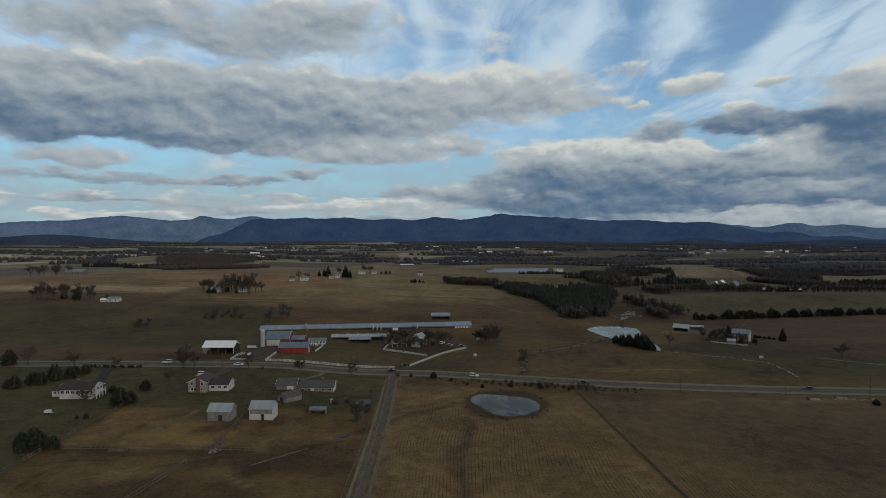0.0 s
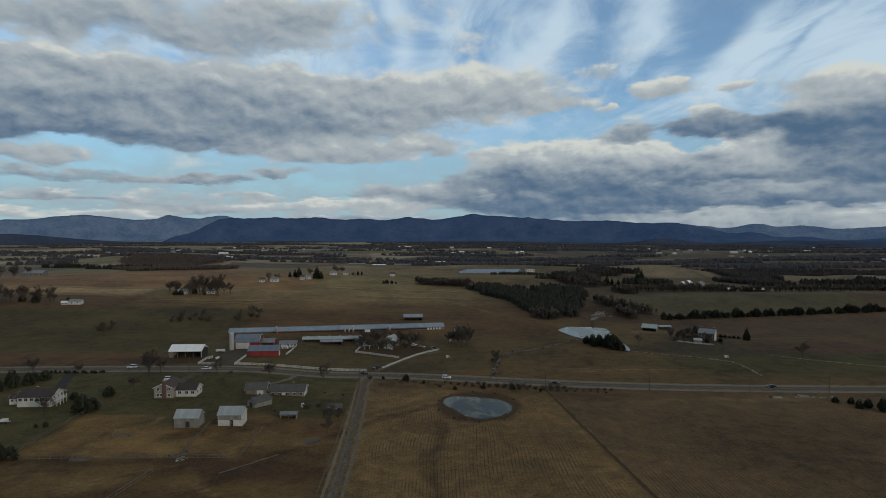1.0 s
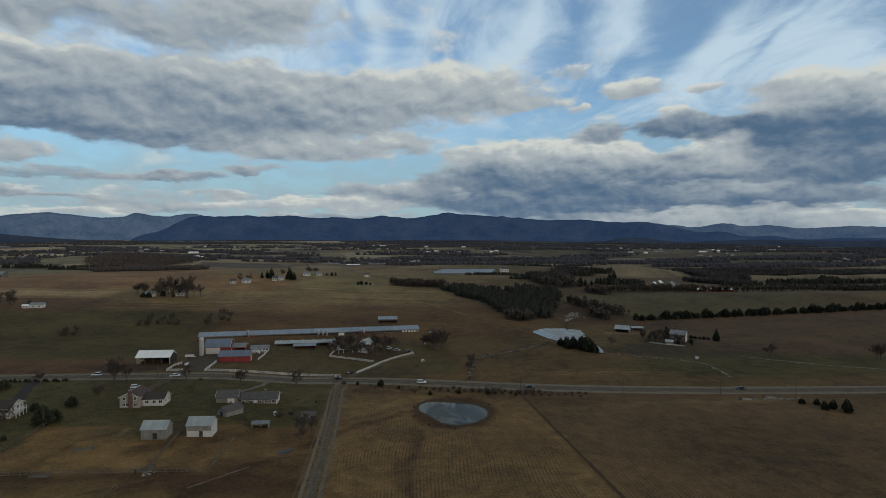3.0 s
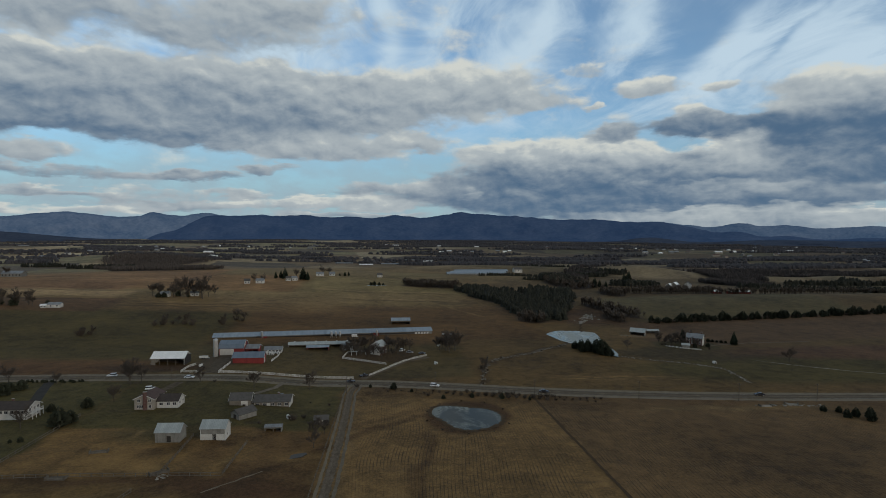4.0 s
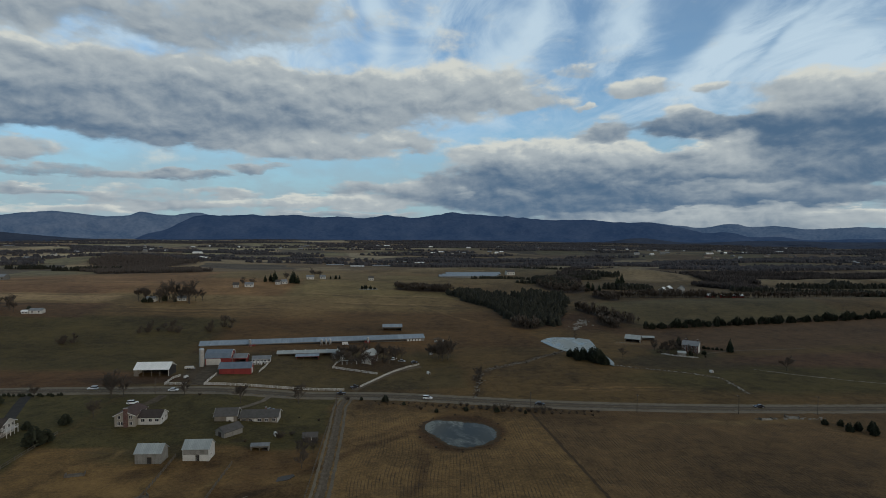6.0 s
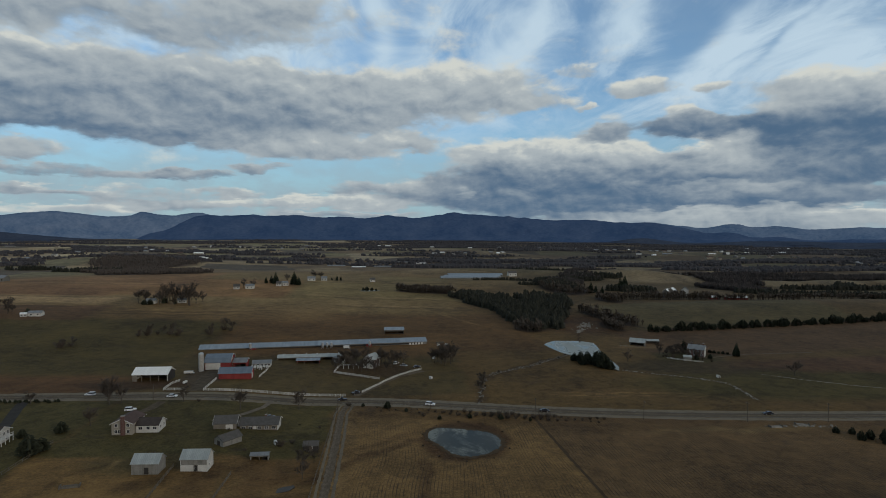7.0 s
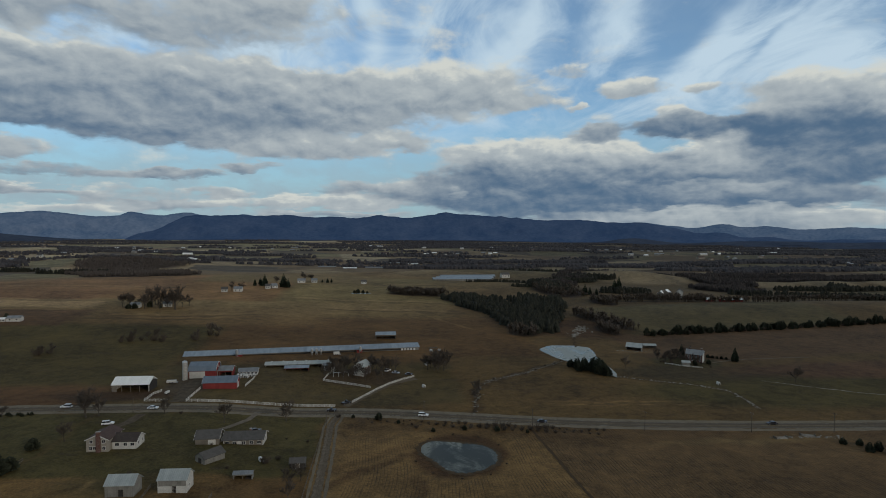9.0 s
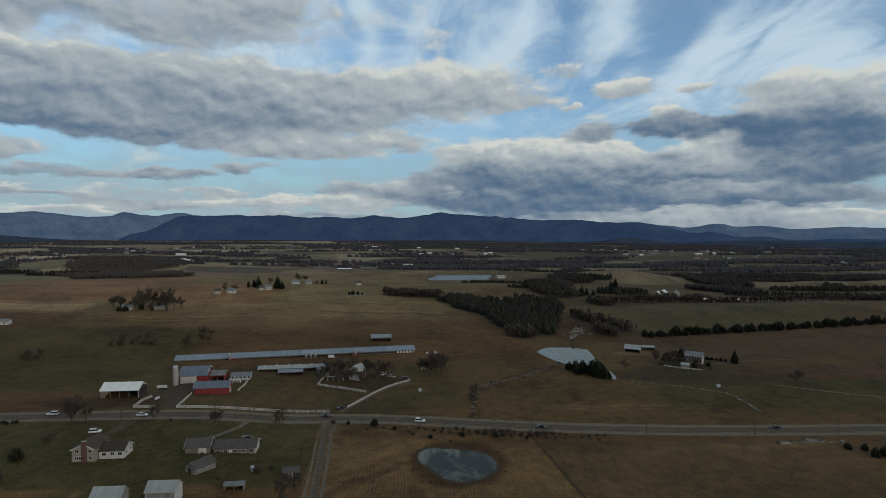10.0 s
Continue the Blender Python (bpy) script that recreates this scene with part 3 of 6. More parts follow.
CREEK_WOODS = [(35, 704, 36, 14, 260, -8), (215, 735, 30, 50, 260, 0), (200, 545, 9, 40, 120, 25), (190, 510, 8, 20, 60, 0), (112, 500, 12, 14, 60, 0),
               (240, 650, 12, 26, 90, 0), (285, 655, 50, 4, 110, -3), (360, 652, 40, 4, 90, -4), (430, 648, 45, 5, 90, 0), (330, 678, 60, 8, 120, 0), (560, 690, 90, 4, 120, 4)]
CEDAR_LINES = [(520, 738, 70, 7, 150, -4), (620, 735, 80, 7, 150, -3), (705, 850, 16, 22, 120, 0), (875, 860, 16, 22, 120, 0), (690, 838, 110, 7, 220, 2), (900, 850, 90, 7, 160, 0), (700, 700, 110, 5, 160, 3),
               (285, 900, 48, 9, 150, 12), (330, 935, 44, 10, 140, -14), (300, 722, 32, 7, 160, 0), (214, 770, 22, 60, 340, 0), (340, 1085, 120, 14, 260, 0), (-520, 1035, 60, 9, 120, 4), (-640, 1070, 40, 9, 80, 0)]
LOW_HEDGES = [(205, 848, 44, 5, 110, 4), (140, 812, 34, 4, 80, 6), (150, 955, 22, 8, 50, 0), (175, 765, 16, 4, 40, 0)]
HILL_WOODS = [(490, 815, 42, 50, 900, 0), (545, 920, 34, 70, 700, 0), (430, 1060, 110, 22, 600, 0), (640, 985, 110, 18, 600, 0), (820, 1000, 110, 18, 550, 0), (300, 940, 30, 40, 260, 0),
              (720, 1090, 160, 45, 800, 0), (245, 855, 30, 50, 360, 0), (1000, 1060, 200, 40, 700, 4)]
UPLAND_WOODS = [(-388, 925, 80, 46, 620, -18), (-455, 1060, 95, 80, 1000, 0), (-520, 1240, 100, 110, 1200, 0), (-610, 1450, 115, 120, 1200, 0), (-690, 1720, 110, 110, 900, 0), (-330, 905, 50, 22, 320, 0)]
FAR_WOODS = [(1100, 1480, 420, 40, 1700, 4), (300, 1560, 300, 40, 1500, -4), (900, 1250, 300, 34, 1500, 0), (-760, 2000, 320, 40, 900, 0), (150, 1320, 160, 26, 800, 0), (520, 1400, 200, 40, 1200, 0)]
far_rng = random.Random(9)
for _ in range(420):
    d_, a_ = far_rng.uniform(1350, 4100), radians(far_rng.uniform(-50, 50))
    w_, h_, turn_, keep_ = far_rng.uniform(40, 220) * d_ / 2200, far_rng.uniform(10, 48) * d_ / 2200, far_rng.uniform(-22, 22), far_rng.random()
    open_land = 1850 < d_ < 2700 and 0.30 < a_ < 0.64
    if keep_ < (0.42 if open_land else 0.85 if a_ > -0.05 else 0.5):
        FAR_WOODS.append((d_ * math.sin(a_), d_ * math.cos(a_), w_, h_, int(30 + w_ * h_ / 105), turn_))


CREEK = [(118, 406), (108, 397), (97, 389), (83, 374), (69, 366), (56, 356), (47, 339), (46, 325), (40, 300)]
DITCH = [(139, 364), (155, 354), (169, 348), (180, 340), (189, 331), (188, 315), (186, 300)]


def off_line(x, y, path):
    """How far points lie from a line of (x, y)."""
    best = np.full(np.shape(x), 1e9)
    for (x0, y0), (x1, y1) in zip(path, path[1:]):
        dx, dy = x1 - x0, y1 - y0
        k = np.clip(((x - x0) * dx + (y - y0) * dy) / (dx * dx + dy * dy), 0, 1)
        best = np.minimum(best, np.hypot(x - x0 - k * dx, y - y0 - k * dy))
    return best


def build_ground():
    xs = lines(-250, 250, 2.0, -5200, 5200, 0.035, 0.035)
    ys = lines(110, 470, 2.0, -5200, 5000, 0.2, 0.014)
    X, Y = np.meshgrid(xs, ys)
    x, y = X.ravel(), Y.ravel()
    nx, ny = len(xs), len(ys)
    co = np.stack([x, y, height(x, y)], 1)
    i = np.arange(nx * ny).reshape(ny, nx)
    quads = np.stack([i[:-1, :-1], i[:-1, 1:], i[1:, 1:], i[1:, :-1]], -1).reshape(-1, 4)
    me = bpy.data.meshes.new("ground")
    me.vertices.add(len(co))
    me.vertices.foreach_set("co", co.ravel())
    me.loops.add(quads.size)
    me.loops.foreach_set("vertex_index", quads.ravel().astype(np.int32))
    me.polygons.add(len(quads))
    me.polygons.foreach_set("loop_start", np.arange(0, quads.size, 4, dtype=np.int32))
    me.polygons.foreach_set("use_smooth", np.ones(len(quads), bool))
    me.update(calc_edges=True)
    me.materials.append(FIELDS)
    # Wander the field edges a little, as ploughs and grass do.
    wx = x + 1.2 * np.sin(y / 7.3) + 0.8 * np.sin(y / 3.1 + x / 9)
    wy = y + 1.2 * np.sin(x / 8.1 + 1) + 0.8 * np.sin(x / 3.7 + y / 11)
    col = np.tile(np.array([0.105, 0.082, 0.046]), (len(x), 1))

    def lay(mask, c):
        col[:] = col * (1 - mask[:, None]) + np.array(c) * mask[:, None]

    R = road_y(x)
    north, south = step(R + 4, R + 7, wy), step(R - 4, R - 7, wy)
    # South of the highway: yards, paddocks, the stubble and the sown field.
    lay(south * field(wx, wy, -400, -132, -400, 400), (0.069, 0.072, 0.038))
    lay(south * field(wx, wy, -131, -30, 234, 400), (0.069, 0.070, 0.036))
    lay(field(wx, wy, -131, -58, 192, 234, 2), (0.155, 0.118, 0.064))
    lay(blob(wx, wy, -90, 228, 22, 8), (0.085, 0.075, 0.042))
    lay(field(wx, wy, -57, -29, 190, 234, 3), (0.098, 0.073, 0.043))
    lay(field(wx, wy, -131, -30, 60, 189, 3), (0.115, 0.09, 0.048))
    lay(blob(wx, wy, -52, 184, 27, 9, 0.6), (0.062, 0.043, 0.030))
    lay(field(wx, wy, -130, -60, 186, 191, 2) * 0.8, (0.062, 0.045, 0.031))
    lay(blob(wx, wy, -75, 160, 30, 10, 0.6) * 0.8, (0.07, 0.05, 0.034))
    lay(blob(wx, wy, -66, 213, 7, 12, 0.5) * 0.6, (0.085, 0.062, 0.04))
    lay(field(wx, wy, -28, -18.5, 60, 300, 1), (0.15, 0.12, 0.075))
    lay(south * field(wx, wy, -18, 66, 60, 400), (0.156, 0.122, 0.072))
    lay(south * step(-0.8, 0.8, x - (63.2 + (272 - y) * 0.058)) * field(wx, wy, 60, 900, 60, 400), (0.112, 0.088, 0.059))
    lay(south * field(wx, y - R, -20, 400, -24, -6, 4) * 0.6, (0.09, 0.068, 0.042))
    lay(blob(wx, wy, POND[0], POND[1], POND[2] + 3.4, POND[3] + 5, 0.12), (0.068, 0.048, 0.032))
    lay(blob(wx, wy, 150, 258, 40, 3, 0.5) * 0.8, (0.14, 0.12, 0.08))
    # Wheel ruts through the stubble.
    lay(step(1.6, 0.5, np.abs(wx - (9 - 4 * np.sin((y - 130) / 26)))) * field(x, y, -20, 30, 60, 234, 3) * 0.6, (0.062, 0.047, 0.032))
    # The worn ways to the pond and across the paddock, and the wet edges of creek and ditch.
    lay(step(3.6, 0.8, off_line(wx, wy, [(-21, 227), (-11, 238), (-2, 246), (6, 254.5), (13.5, 261)])) * 0.62, (0.066, 0.047, 0.031))
    lay(step(3.2, 1.0, off_line(wx, wy, [(-22, 236), (-10, 248), (4, 262), (12, 268)])) * 0.4, (0.070, 0.051, 0.034))
    lay(step(3.4, 0.9, off_line(wx, wy, [(-62, 172), (-50, 188), (-42, 201), (-34, 212), (-29.5, 219)])) * 0.7, (0.048, 0.036, 0.026))
    lay(step(4.0, 1.0, off_line(wx, wy, [(9, 232), (8, 205), (3, 190), (6, 172), (4, 150)])) * 0.5, (0.070, 0.050, 0.033))
    # Tractor ruts and hoof paths in the paddocks.
    rut = np.random.RandomState(4)
    for _ in range(16):
        cx, cy, rad, lo = rut.uniform(-125, -40), rut.uniform(150, 232), rut.uniform(8, 40), rut.uniform(0, 6.3)
        ang = np.mod(np.arctan2(y - cy, x - cx) - lo, 6.283)
        arc = step(1.1, 0.3, np.abs(np.hypot(x - cx, y - cy) - rad + 0.8 * np.sin(y / 4))) * step(0, 0.15, ang) * step(1.2, 1.0, ang)
        lay(arc * rut.uniform(0.35, 0.7) * field(x, y, -129, -32, 140, 232, 1), (0.052, 0.038, 0.026) if rut.rand() < 0.7 else (0.2, 0.165, 0.10))
    for _ in range(26):
        cx, cy = rut.uniform(-128, -35), rut.uniform(145, 232)
        lay(blob(wx, wy, cx, cy, rut.uniform(2, 9), rut.uniform(1.5, 5), 0.6) * rut.uniform(0.3, 0.65), (0.055, 0.042, 0.028) if rut.rand() < 0.6 else (0.175, 0.14, 0.08))
    # North of the highway: ploughed strip, pasture, farmyard, the hill.
    lay(north * field(wx, wy, -900, -145, 250, 355, 3), (0.096, 0.064, 0.040))
    lay(north * field(wx, wy, -900, -112, 352, 520, 8), (0.067, 0.063, 0.031))
    lay(north * field(wx, wy, -140, 40, 318, 410, 4), (0.078, 0.070, 0.040))
    lay(field(wx, wy, -134, 110, 402, 565, 10), (0.098, 0.070, 0.040))
    lay(blob(wx, wy, -108, 352, 13, 26, 0.2), (0.062, 0.058, 0.053))
    lay(blob(wx, wy, -138, 330, 28, 10, 0.3), (0.050, 0.036, 0.026))
    lay(blob(wx, wy, -16, 374, 25, 17, 0.25), (0.062, 0.053, 0.042))
    lay(north * field(wx, wy, 42, 190, 250, 420, 6), (0.098, 0.078, 0.043))
    lay(north * blob(wx, wy, 118, 318, 50, 5, 0.6) * 0.6, (0.13, 0.10, 0.058))
    for off in (0.0, 5.0):
        lay(step(1.3, 0.4, np.abs(wy - (311 + off + 3 * np.sin(x / 34)))) * field(x, y, 84, 165, 290, 340, 10) * 0.6, (0.21, 0.165, 0.10))
    lay(north * blob(wx, wy, 240, 330, 105, 34, 0.25), (0.061, 0.060, 0.03))
    lay(blob(wx, wy, 190, 372, 50, 20, 0.3), (0.055, 0.05, 0.034))
    lay(north * field(wx, wy - 0.18 * np.maximum(x - 216, 0), 180, 900, 395, 492, 6), (0.105, 0.076, 0.052))
    lay(blob(wx, wy, 330, 372, 110, 22, 0.3), (0.088, 0.06, 0.045))
    lay(blob(wx, wy, 200, 397, 24, 15, 0.2), (0.058, 0.058, 0.036))
    lay(blob(wx, wy, 182, 430, 17, 7, 0.4) * 0.7, (0.17, 0.135, 0.09))
    lay(field(wx, wy - 0.18 * np.maximum(x - 216, 0), 200, 460, 497, 610, 6), (0.092, 0.084, 0.048))
    lay(blob(wx, wy, 165, 520, 45, 40, 0.4), (0.075, 0.052, 0.035))
    lay(step(4.5, 1.0, off_line(wx, wy, CREEK)) * 0.65, (0.052, 0.042, 0.029))
    lay(step(2.6, 0.8, off_line(wx, wy, DITCH)) * 0.5, (0.052, 0.045, 0.030))
    # The hill: pasture, bands of pale grass, and the brown upland fields.
    lay(field(wx, wy, -900, 60, 560, 640, 14), (0.118, 0.097, 0.055))
    lay(field(wx, wy, -700, -120, 640, 790, 8), (0.125, 0.086, 0.048))
    lay(field(wx, wy, -120, 75, 640, 900, 10), (0.105, 0.092, 0.05))
    lay(step(5, 1, np.abs(wy - (575 + 0.12 * (x + 100)))) * field(x, y, -330, -40, 500, 700, 20) * 0.6, (0.2, 0.16, 0.09))
    lay(step(4, 1, np.abs(wy - (600 - 1.6 * (x - 20)))) * field(x, y, 10, 75, 500, 640, 8) * 0.5, (0.2, 0.165, 0.10))
    lay(field(wx, wy, -900, -262, 508, 575, 3), (0.088, 0.063, 0.042))
    lay(field(wx, wy, -262, -60, 524, 600, 12) * 0.7, (0.135, 0.106, 0.062))
    lay(field(wx, wy, -900, -275, 584, 622, 6), (0.185, 0.150, 0.095))
    lay(field(wx, wy, -900, -300, 630, 712, 5), (0.112, 0.074, 0.045))
    lay(field(wx, wy, -900, -250, 716, 905, 8), (0.118, 0.080, 0.048))
    lay(field(wx, wy, -250, -20, 790, 930, 14), (0.112, 0.094, 0.055))
    for k_, y_, x0_, x1_ in ((0.05, 580, -640, -290), (0.02, 627, -700, -300), (-0.06, 715, -700, -240), (0.10, 552, -262, -150), (0.16, 570, -250, -120), (-0.10, 655, -110, 60), (-0.16, 612, -60, 70), (0.05, 770, -120, 70)):
        lay(step(3.2, 1.0, np.abs(wy - (y_ + k_ * (x + 100) + 3 * np.sin(x / 23)))) * field(x, y, x0_, x1_, 400, 900, 12) * 0.55, (0.05, 0.04, 0.028))
        lay(step(4.0, 1.2, np.abs(wy - (y_ + 8 + k_ * (x + 100) + 3 * np.sin(x / 23)))) * field(x, y, x0_, x1_, 400, 900, 12) * 0.5, (0.19, 0.15, 0.09))
    lay(blob(wx, wy, 405, 950, 105, 62, 0.2), (0.190, 0.163, 0.108))
    for cx, cy in ((600, 890), (716, 900), (850, 900)):
        lay(blob(wx, wy, cx, cy, 54, 38, 0.2), (0.178, 0.155, 0.103))
    lay(blob(wx, wy, 130, 800, 70, 60, 0.3), (0.12, 0.10, 0.06))
    # Valley floor further off: mostly bare woods and dim fields.
    d = np.hypot(x, y)
    far = step(900, 1150, d) * (1 - blob(wx, wy, 700, 960, 420, 120, 0.2))
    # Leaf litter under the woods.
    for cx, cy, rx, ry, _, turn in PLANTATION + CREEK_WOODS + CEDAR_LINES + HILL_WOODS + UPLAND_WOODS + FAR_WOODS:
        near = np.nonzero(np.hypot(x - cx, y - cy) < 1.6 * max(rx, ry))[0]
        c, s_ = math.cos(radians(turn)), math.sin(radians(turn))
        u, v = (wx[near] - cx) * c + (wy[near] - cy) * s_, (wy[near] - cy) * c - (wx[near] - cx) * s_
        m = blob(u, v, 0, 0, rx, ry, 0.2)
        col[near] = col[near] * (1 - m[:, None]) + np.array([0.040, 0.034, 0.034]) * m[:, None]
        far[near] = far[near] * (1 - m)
    tint = np.ones((len(x), 4))
    # Western upland: pale dry grass, with its stronger sunlight painted into the colour.
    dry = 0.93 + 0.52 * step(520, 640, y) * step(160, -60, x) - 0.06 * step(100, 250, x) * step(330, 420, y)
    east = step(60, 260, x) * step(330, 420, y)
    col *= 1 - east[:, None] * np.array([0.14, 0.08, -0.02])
    # Beyond y 460 the tint turns bluer: haze mixed into the ground colour.
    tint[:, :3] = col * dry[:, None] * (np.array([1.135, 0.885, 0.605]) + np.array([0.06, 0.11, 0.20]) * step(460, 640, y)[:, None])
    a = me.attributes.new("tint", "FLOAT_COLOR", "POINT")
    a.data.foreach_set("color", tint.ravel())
    masks = np.ones((len(x), 4))
    masks[:, 0] = south * step(0, 1.5, x - (64.2 + (272 - y) * 0.058)) * field(wx, wy, 60, 600, 60, 400, 1)
    masks[:, 1] = south * field(wx, wy, -17, 63, 60, 400, 2) * (1 - blob(wx, wy, POND[0], POND[1], POND[2] + 5, POND[3] + 7, 0.15)) * step(280, 262, y)
    masks[:, 2] = far
    masks[:, 3] = 2.2 - 1.25 * step(-900, 700, x)  # western valley lightened in its colour, for the sunlight lying on it
    a = me.attributes.new("masks", "FLOAT_COLOR", "POINT")
    a.data.foreach_set("color", masks.ravel())
    tagged(new("ground", me), "rolling winter farmland of brown stubble and pasture", "ground", kind="structure")


build_ground()


def strip(name, path, width, material, lift, label, category="", parent=None, rough_edge=0.0, gap=2.0, thick=0.0, wander=0.0):
    """A strip draped over the ground along a line of (x, y)."""
    pts = [Vector(p) for p in path]
    fine = [pts[0]]
    for a, b in zip(pts, pts[1:]):
        k = max(1, int((b - a).length / gap))
        fine += [a.lerp(b, (j + 1) / k) for j in range(k)]
    s = Shape()
    rng = random.Random(len(fine))
    cols = 5
    for i, p in enumerate(fine):
        d = (fine[min(i + 1, len(fine) - 1)] - fine[max(i - 1, 0)]).normalized()
        side = Vector((d.y, -d.x))
        p = p + side * wander * (math.sin(i * 0.9) + 0.6 * math.sin(i * 2.3 + 1))
        w0, w1 = [width / 2 + rng.uniform(-rough_edge, rough_edge) for _ in range(2)]
        for j in range(cols):
            q = p + side * (-w0 + (w0 + w1) * j / (cols - 1))
            edge = thick if j in (0, cols - 1) else 0.0
            s.v.append((q.x, q.y, height(q.x, q.y) + lift - edge))
        if i:
            k = cols * i
            s.f += [(k - cols + j, k - cols + j + 1, k + j + 1, k + j) for j in range(cols - 1)]
    ob = part(name, s, material, parent, smooth=True)
    if parent is None:
        tagged(ob, label, category, kind="structure")
    return ob


# The highway, its shoulders and its lines.
ROAD_X = list(range(-640, 700, 10))
ROAD = [(x, float(road_y(x))) for x in ROAD_X]
road = strip("road", ROAD, 6.8, ASPHALT, 0.12, "two-lane asphalt highway with faded lines", "road")
for off, mat_, w in ((-3.05, PAINT_LINE, 0.14), (3.05, PAINT_LINE, 0.14), (-0.14, YELLOW_LINE, 0.12), (0.14, YELLOW_LINE, 0.12)):
    strip("road_line", [(x, y + off) for x, y in ROAD], w, mat_, 0.135, "", parent=road)
strip("pavement", [(x, y + 5.2) for x, y in ROAD], 3.2, VERGE, 0.07, "pale dry grass verge along the highway", "verge", rough_edge=0.35)
strip("pavement", [(x, y - 5.2) for x, y in ROAD], 3.2, VERGE, 0.07, "pale dry grass verge along the highway", "verge", rough_edge=0.35)
LANE = [(-24.0, 60), (-24.0, 170), (-24.2, 207), (-25.0, 247), (-26.6, 290), (-24.0, 306)]
strip("road", LANE, 3.1, GRAVEL, 0.09, "narrow worn gravel lane beside the stubble", "lane", rough_edge=0.28, gap=1.2)
for off in (-0.8, 0.8):
    strip("trim", [(x + off, y) for x, y in LANE], 0.95, TRACK, 0.11, "pale wheel track of the gravel lane", "wheel track", rough_edge=0.22, gap=1.2, wander=0.1)
strip("pavement", [(x - 2.8, y) for x, y in LANE], 1.0, VERGE, 0.07, "pale dry grass edge of the lane", "verge", rough_edge=0.15)
strip("pavement", [(x + 2.9, y) for x, y in LANE], 1.2, VERGE, 0.07, "pale dry grass edge of the lane", "verge", rough_edge=0.2)
strip("road", [(-175, 302), (-171, 290), (-162, 268), (-158, 259)], 4.6, BLACKTOP, 0.1, "dark asphalt driveway to the white house", "driveway")
strip("road", [(-112, 300), (-113, 290), (-116, 283), (-117, 276)], 4.5, GRAVEL, 0.1, "gravel driveway to the split-level house", "driveway", rough_edge=0.3)
strip("road", [(-62, 306), (-64, 296), (-70, 284), (-76, 276), (-80, 272)], 2.5, DRIVE, 0.1, "curved pale concrete driveway", "driveway")
strip("road", [(-103, 318), (-105, 335), (-108, 352), (-106, 372)], 7.0, GRAVEL, 0.1, "dark gravel yard drive between the barns", "driveway", rough_edge=0.5)
strip("road", [(-22, 318), (-16, 332), (-8, 348), (2, 362), (16, 369)], 4.0, GRAVEL, 0.1, "gravel driveway curving to the farmhouse", "driveway", rough_edge=0.3)


# Ruts: along the field boundary, from the lane to the pond, and across the muddy paddock.
strip("trim", [(62.6, 282), (63.2, 272), (66.1, 222), (69.7, 160), (72.6, 110)], 1.3, RUT, 0.07, "dark furrow between stubble and sown field", "furrow", rough_edge=0.2)
strip("trim", [(-60, 179.5), (-51, 190), (-46, 196)], 0.6, VERGE, 0.08, "pale grass edge of the paddock rut", "grass edge", rough_edge=0.3)


def pond(name, outline, z, material, label):
    s = Shape()
    n = len(outline)
    s.add([(x, y, z) for x, y in outline] + [(x, y, z - 0.3) for x, y in outline], [tuple(range(n))] + [(n + i, n + (i + 1) % n, (i + 1) % n, i) for i in range(n)])
    return tagged(part(name, s, material), label, "pond", kind="structure")


def wobbly(cx, cy, rx, ry, n=48, amount=0.06, turn=0.0):
    c, s_ = math.cos(radians(turn)), math.sin(radians(turn))
    out = []
    for i in range(n):
        a = math.tau * i / n
        r = 1 + amount * (math.sin(2 * a + 0.7) + 0.7 * math.sin(3 * a + 2) + 0.4 * math.sin(7 * a))
        u, v = rx * r * math.cos(a), ry * r * math.sin(a)
        out.append((cx + u * c - v * s_, cy + u * s_ + v * c))
    return out


def rounded(outline, times=2, cut=0.12):
    """Cuts the corners of an outline until it runs smoothly."""
    for _ in range(times):
        out = []
        for (x0, y0), (x1, y1) in zip(outline, outline[1:] + outline[:1]):
            out += [((1 - cut) * x0 + cut * x1, (1 - cut) * y0 + cut * y1), (cut * x0 + (1 - cut) * x1, cut * y0 + (1 - cut) * y1)]
        outline = out
    return outline


POND_EDGE = [(17.2, 268.5), (22.4, 267.5), (30, 265.5), (37.2, 263.3), (42, 257.2), (42.8, 251), (41, 244.3), (35.3, 238.4), (27.2, 235.2), (21.6, 237.8), (18.3, 243.5), (15, 250.8), (12.2, 256.4), (13, 264)]
FARM_POND = rounded(POND_EDGE, 3, 0.2)
pond("water", FARM_POND, height(POND[0], POND[1]) + 0.09, POND_WATER, "grey farm pond with a muddy rim")
rim = [(POND[0] + 1.05 * (x - POND[0]), POND[1] + 1.05 * (y - POND[1])) for x, y in FARM_POND]
strip("trim", rim + rim[:2], 1.9, RUT, 0.10, "dark muddy bank round the farm pond", "bank", rough_edge=0.7)
pond("water", rounded([(109, 454), (114, 456), (147, 453), (151, 450), (148, 428), (142, 404), (131, 393), (121, 399), (115, 413), (111, 434)][::-1]), 1.12, PALE_ICE, "frosted pale ice on the creek pond")
pond("water", wobbly(138.5, 380, 2.6, 20, 24, 0.1, -4), 1.12, PALE_ICE, "narrow frozen inlet of the creek pond")
pond("water", wobbly(-38, 209.5, 1.6, 4.6, 24, 0.15, -55), height(-38, 209.5) + 0.12, WET, "muddy puddle in the trampled paddock")
strip("water", CREEK, 1.2, RUT, 0.08, "thin dark creek through the pasture", "creek", rough_edge=0.5, wander=0.3)
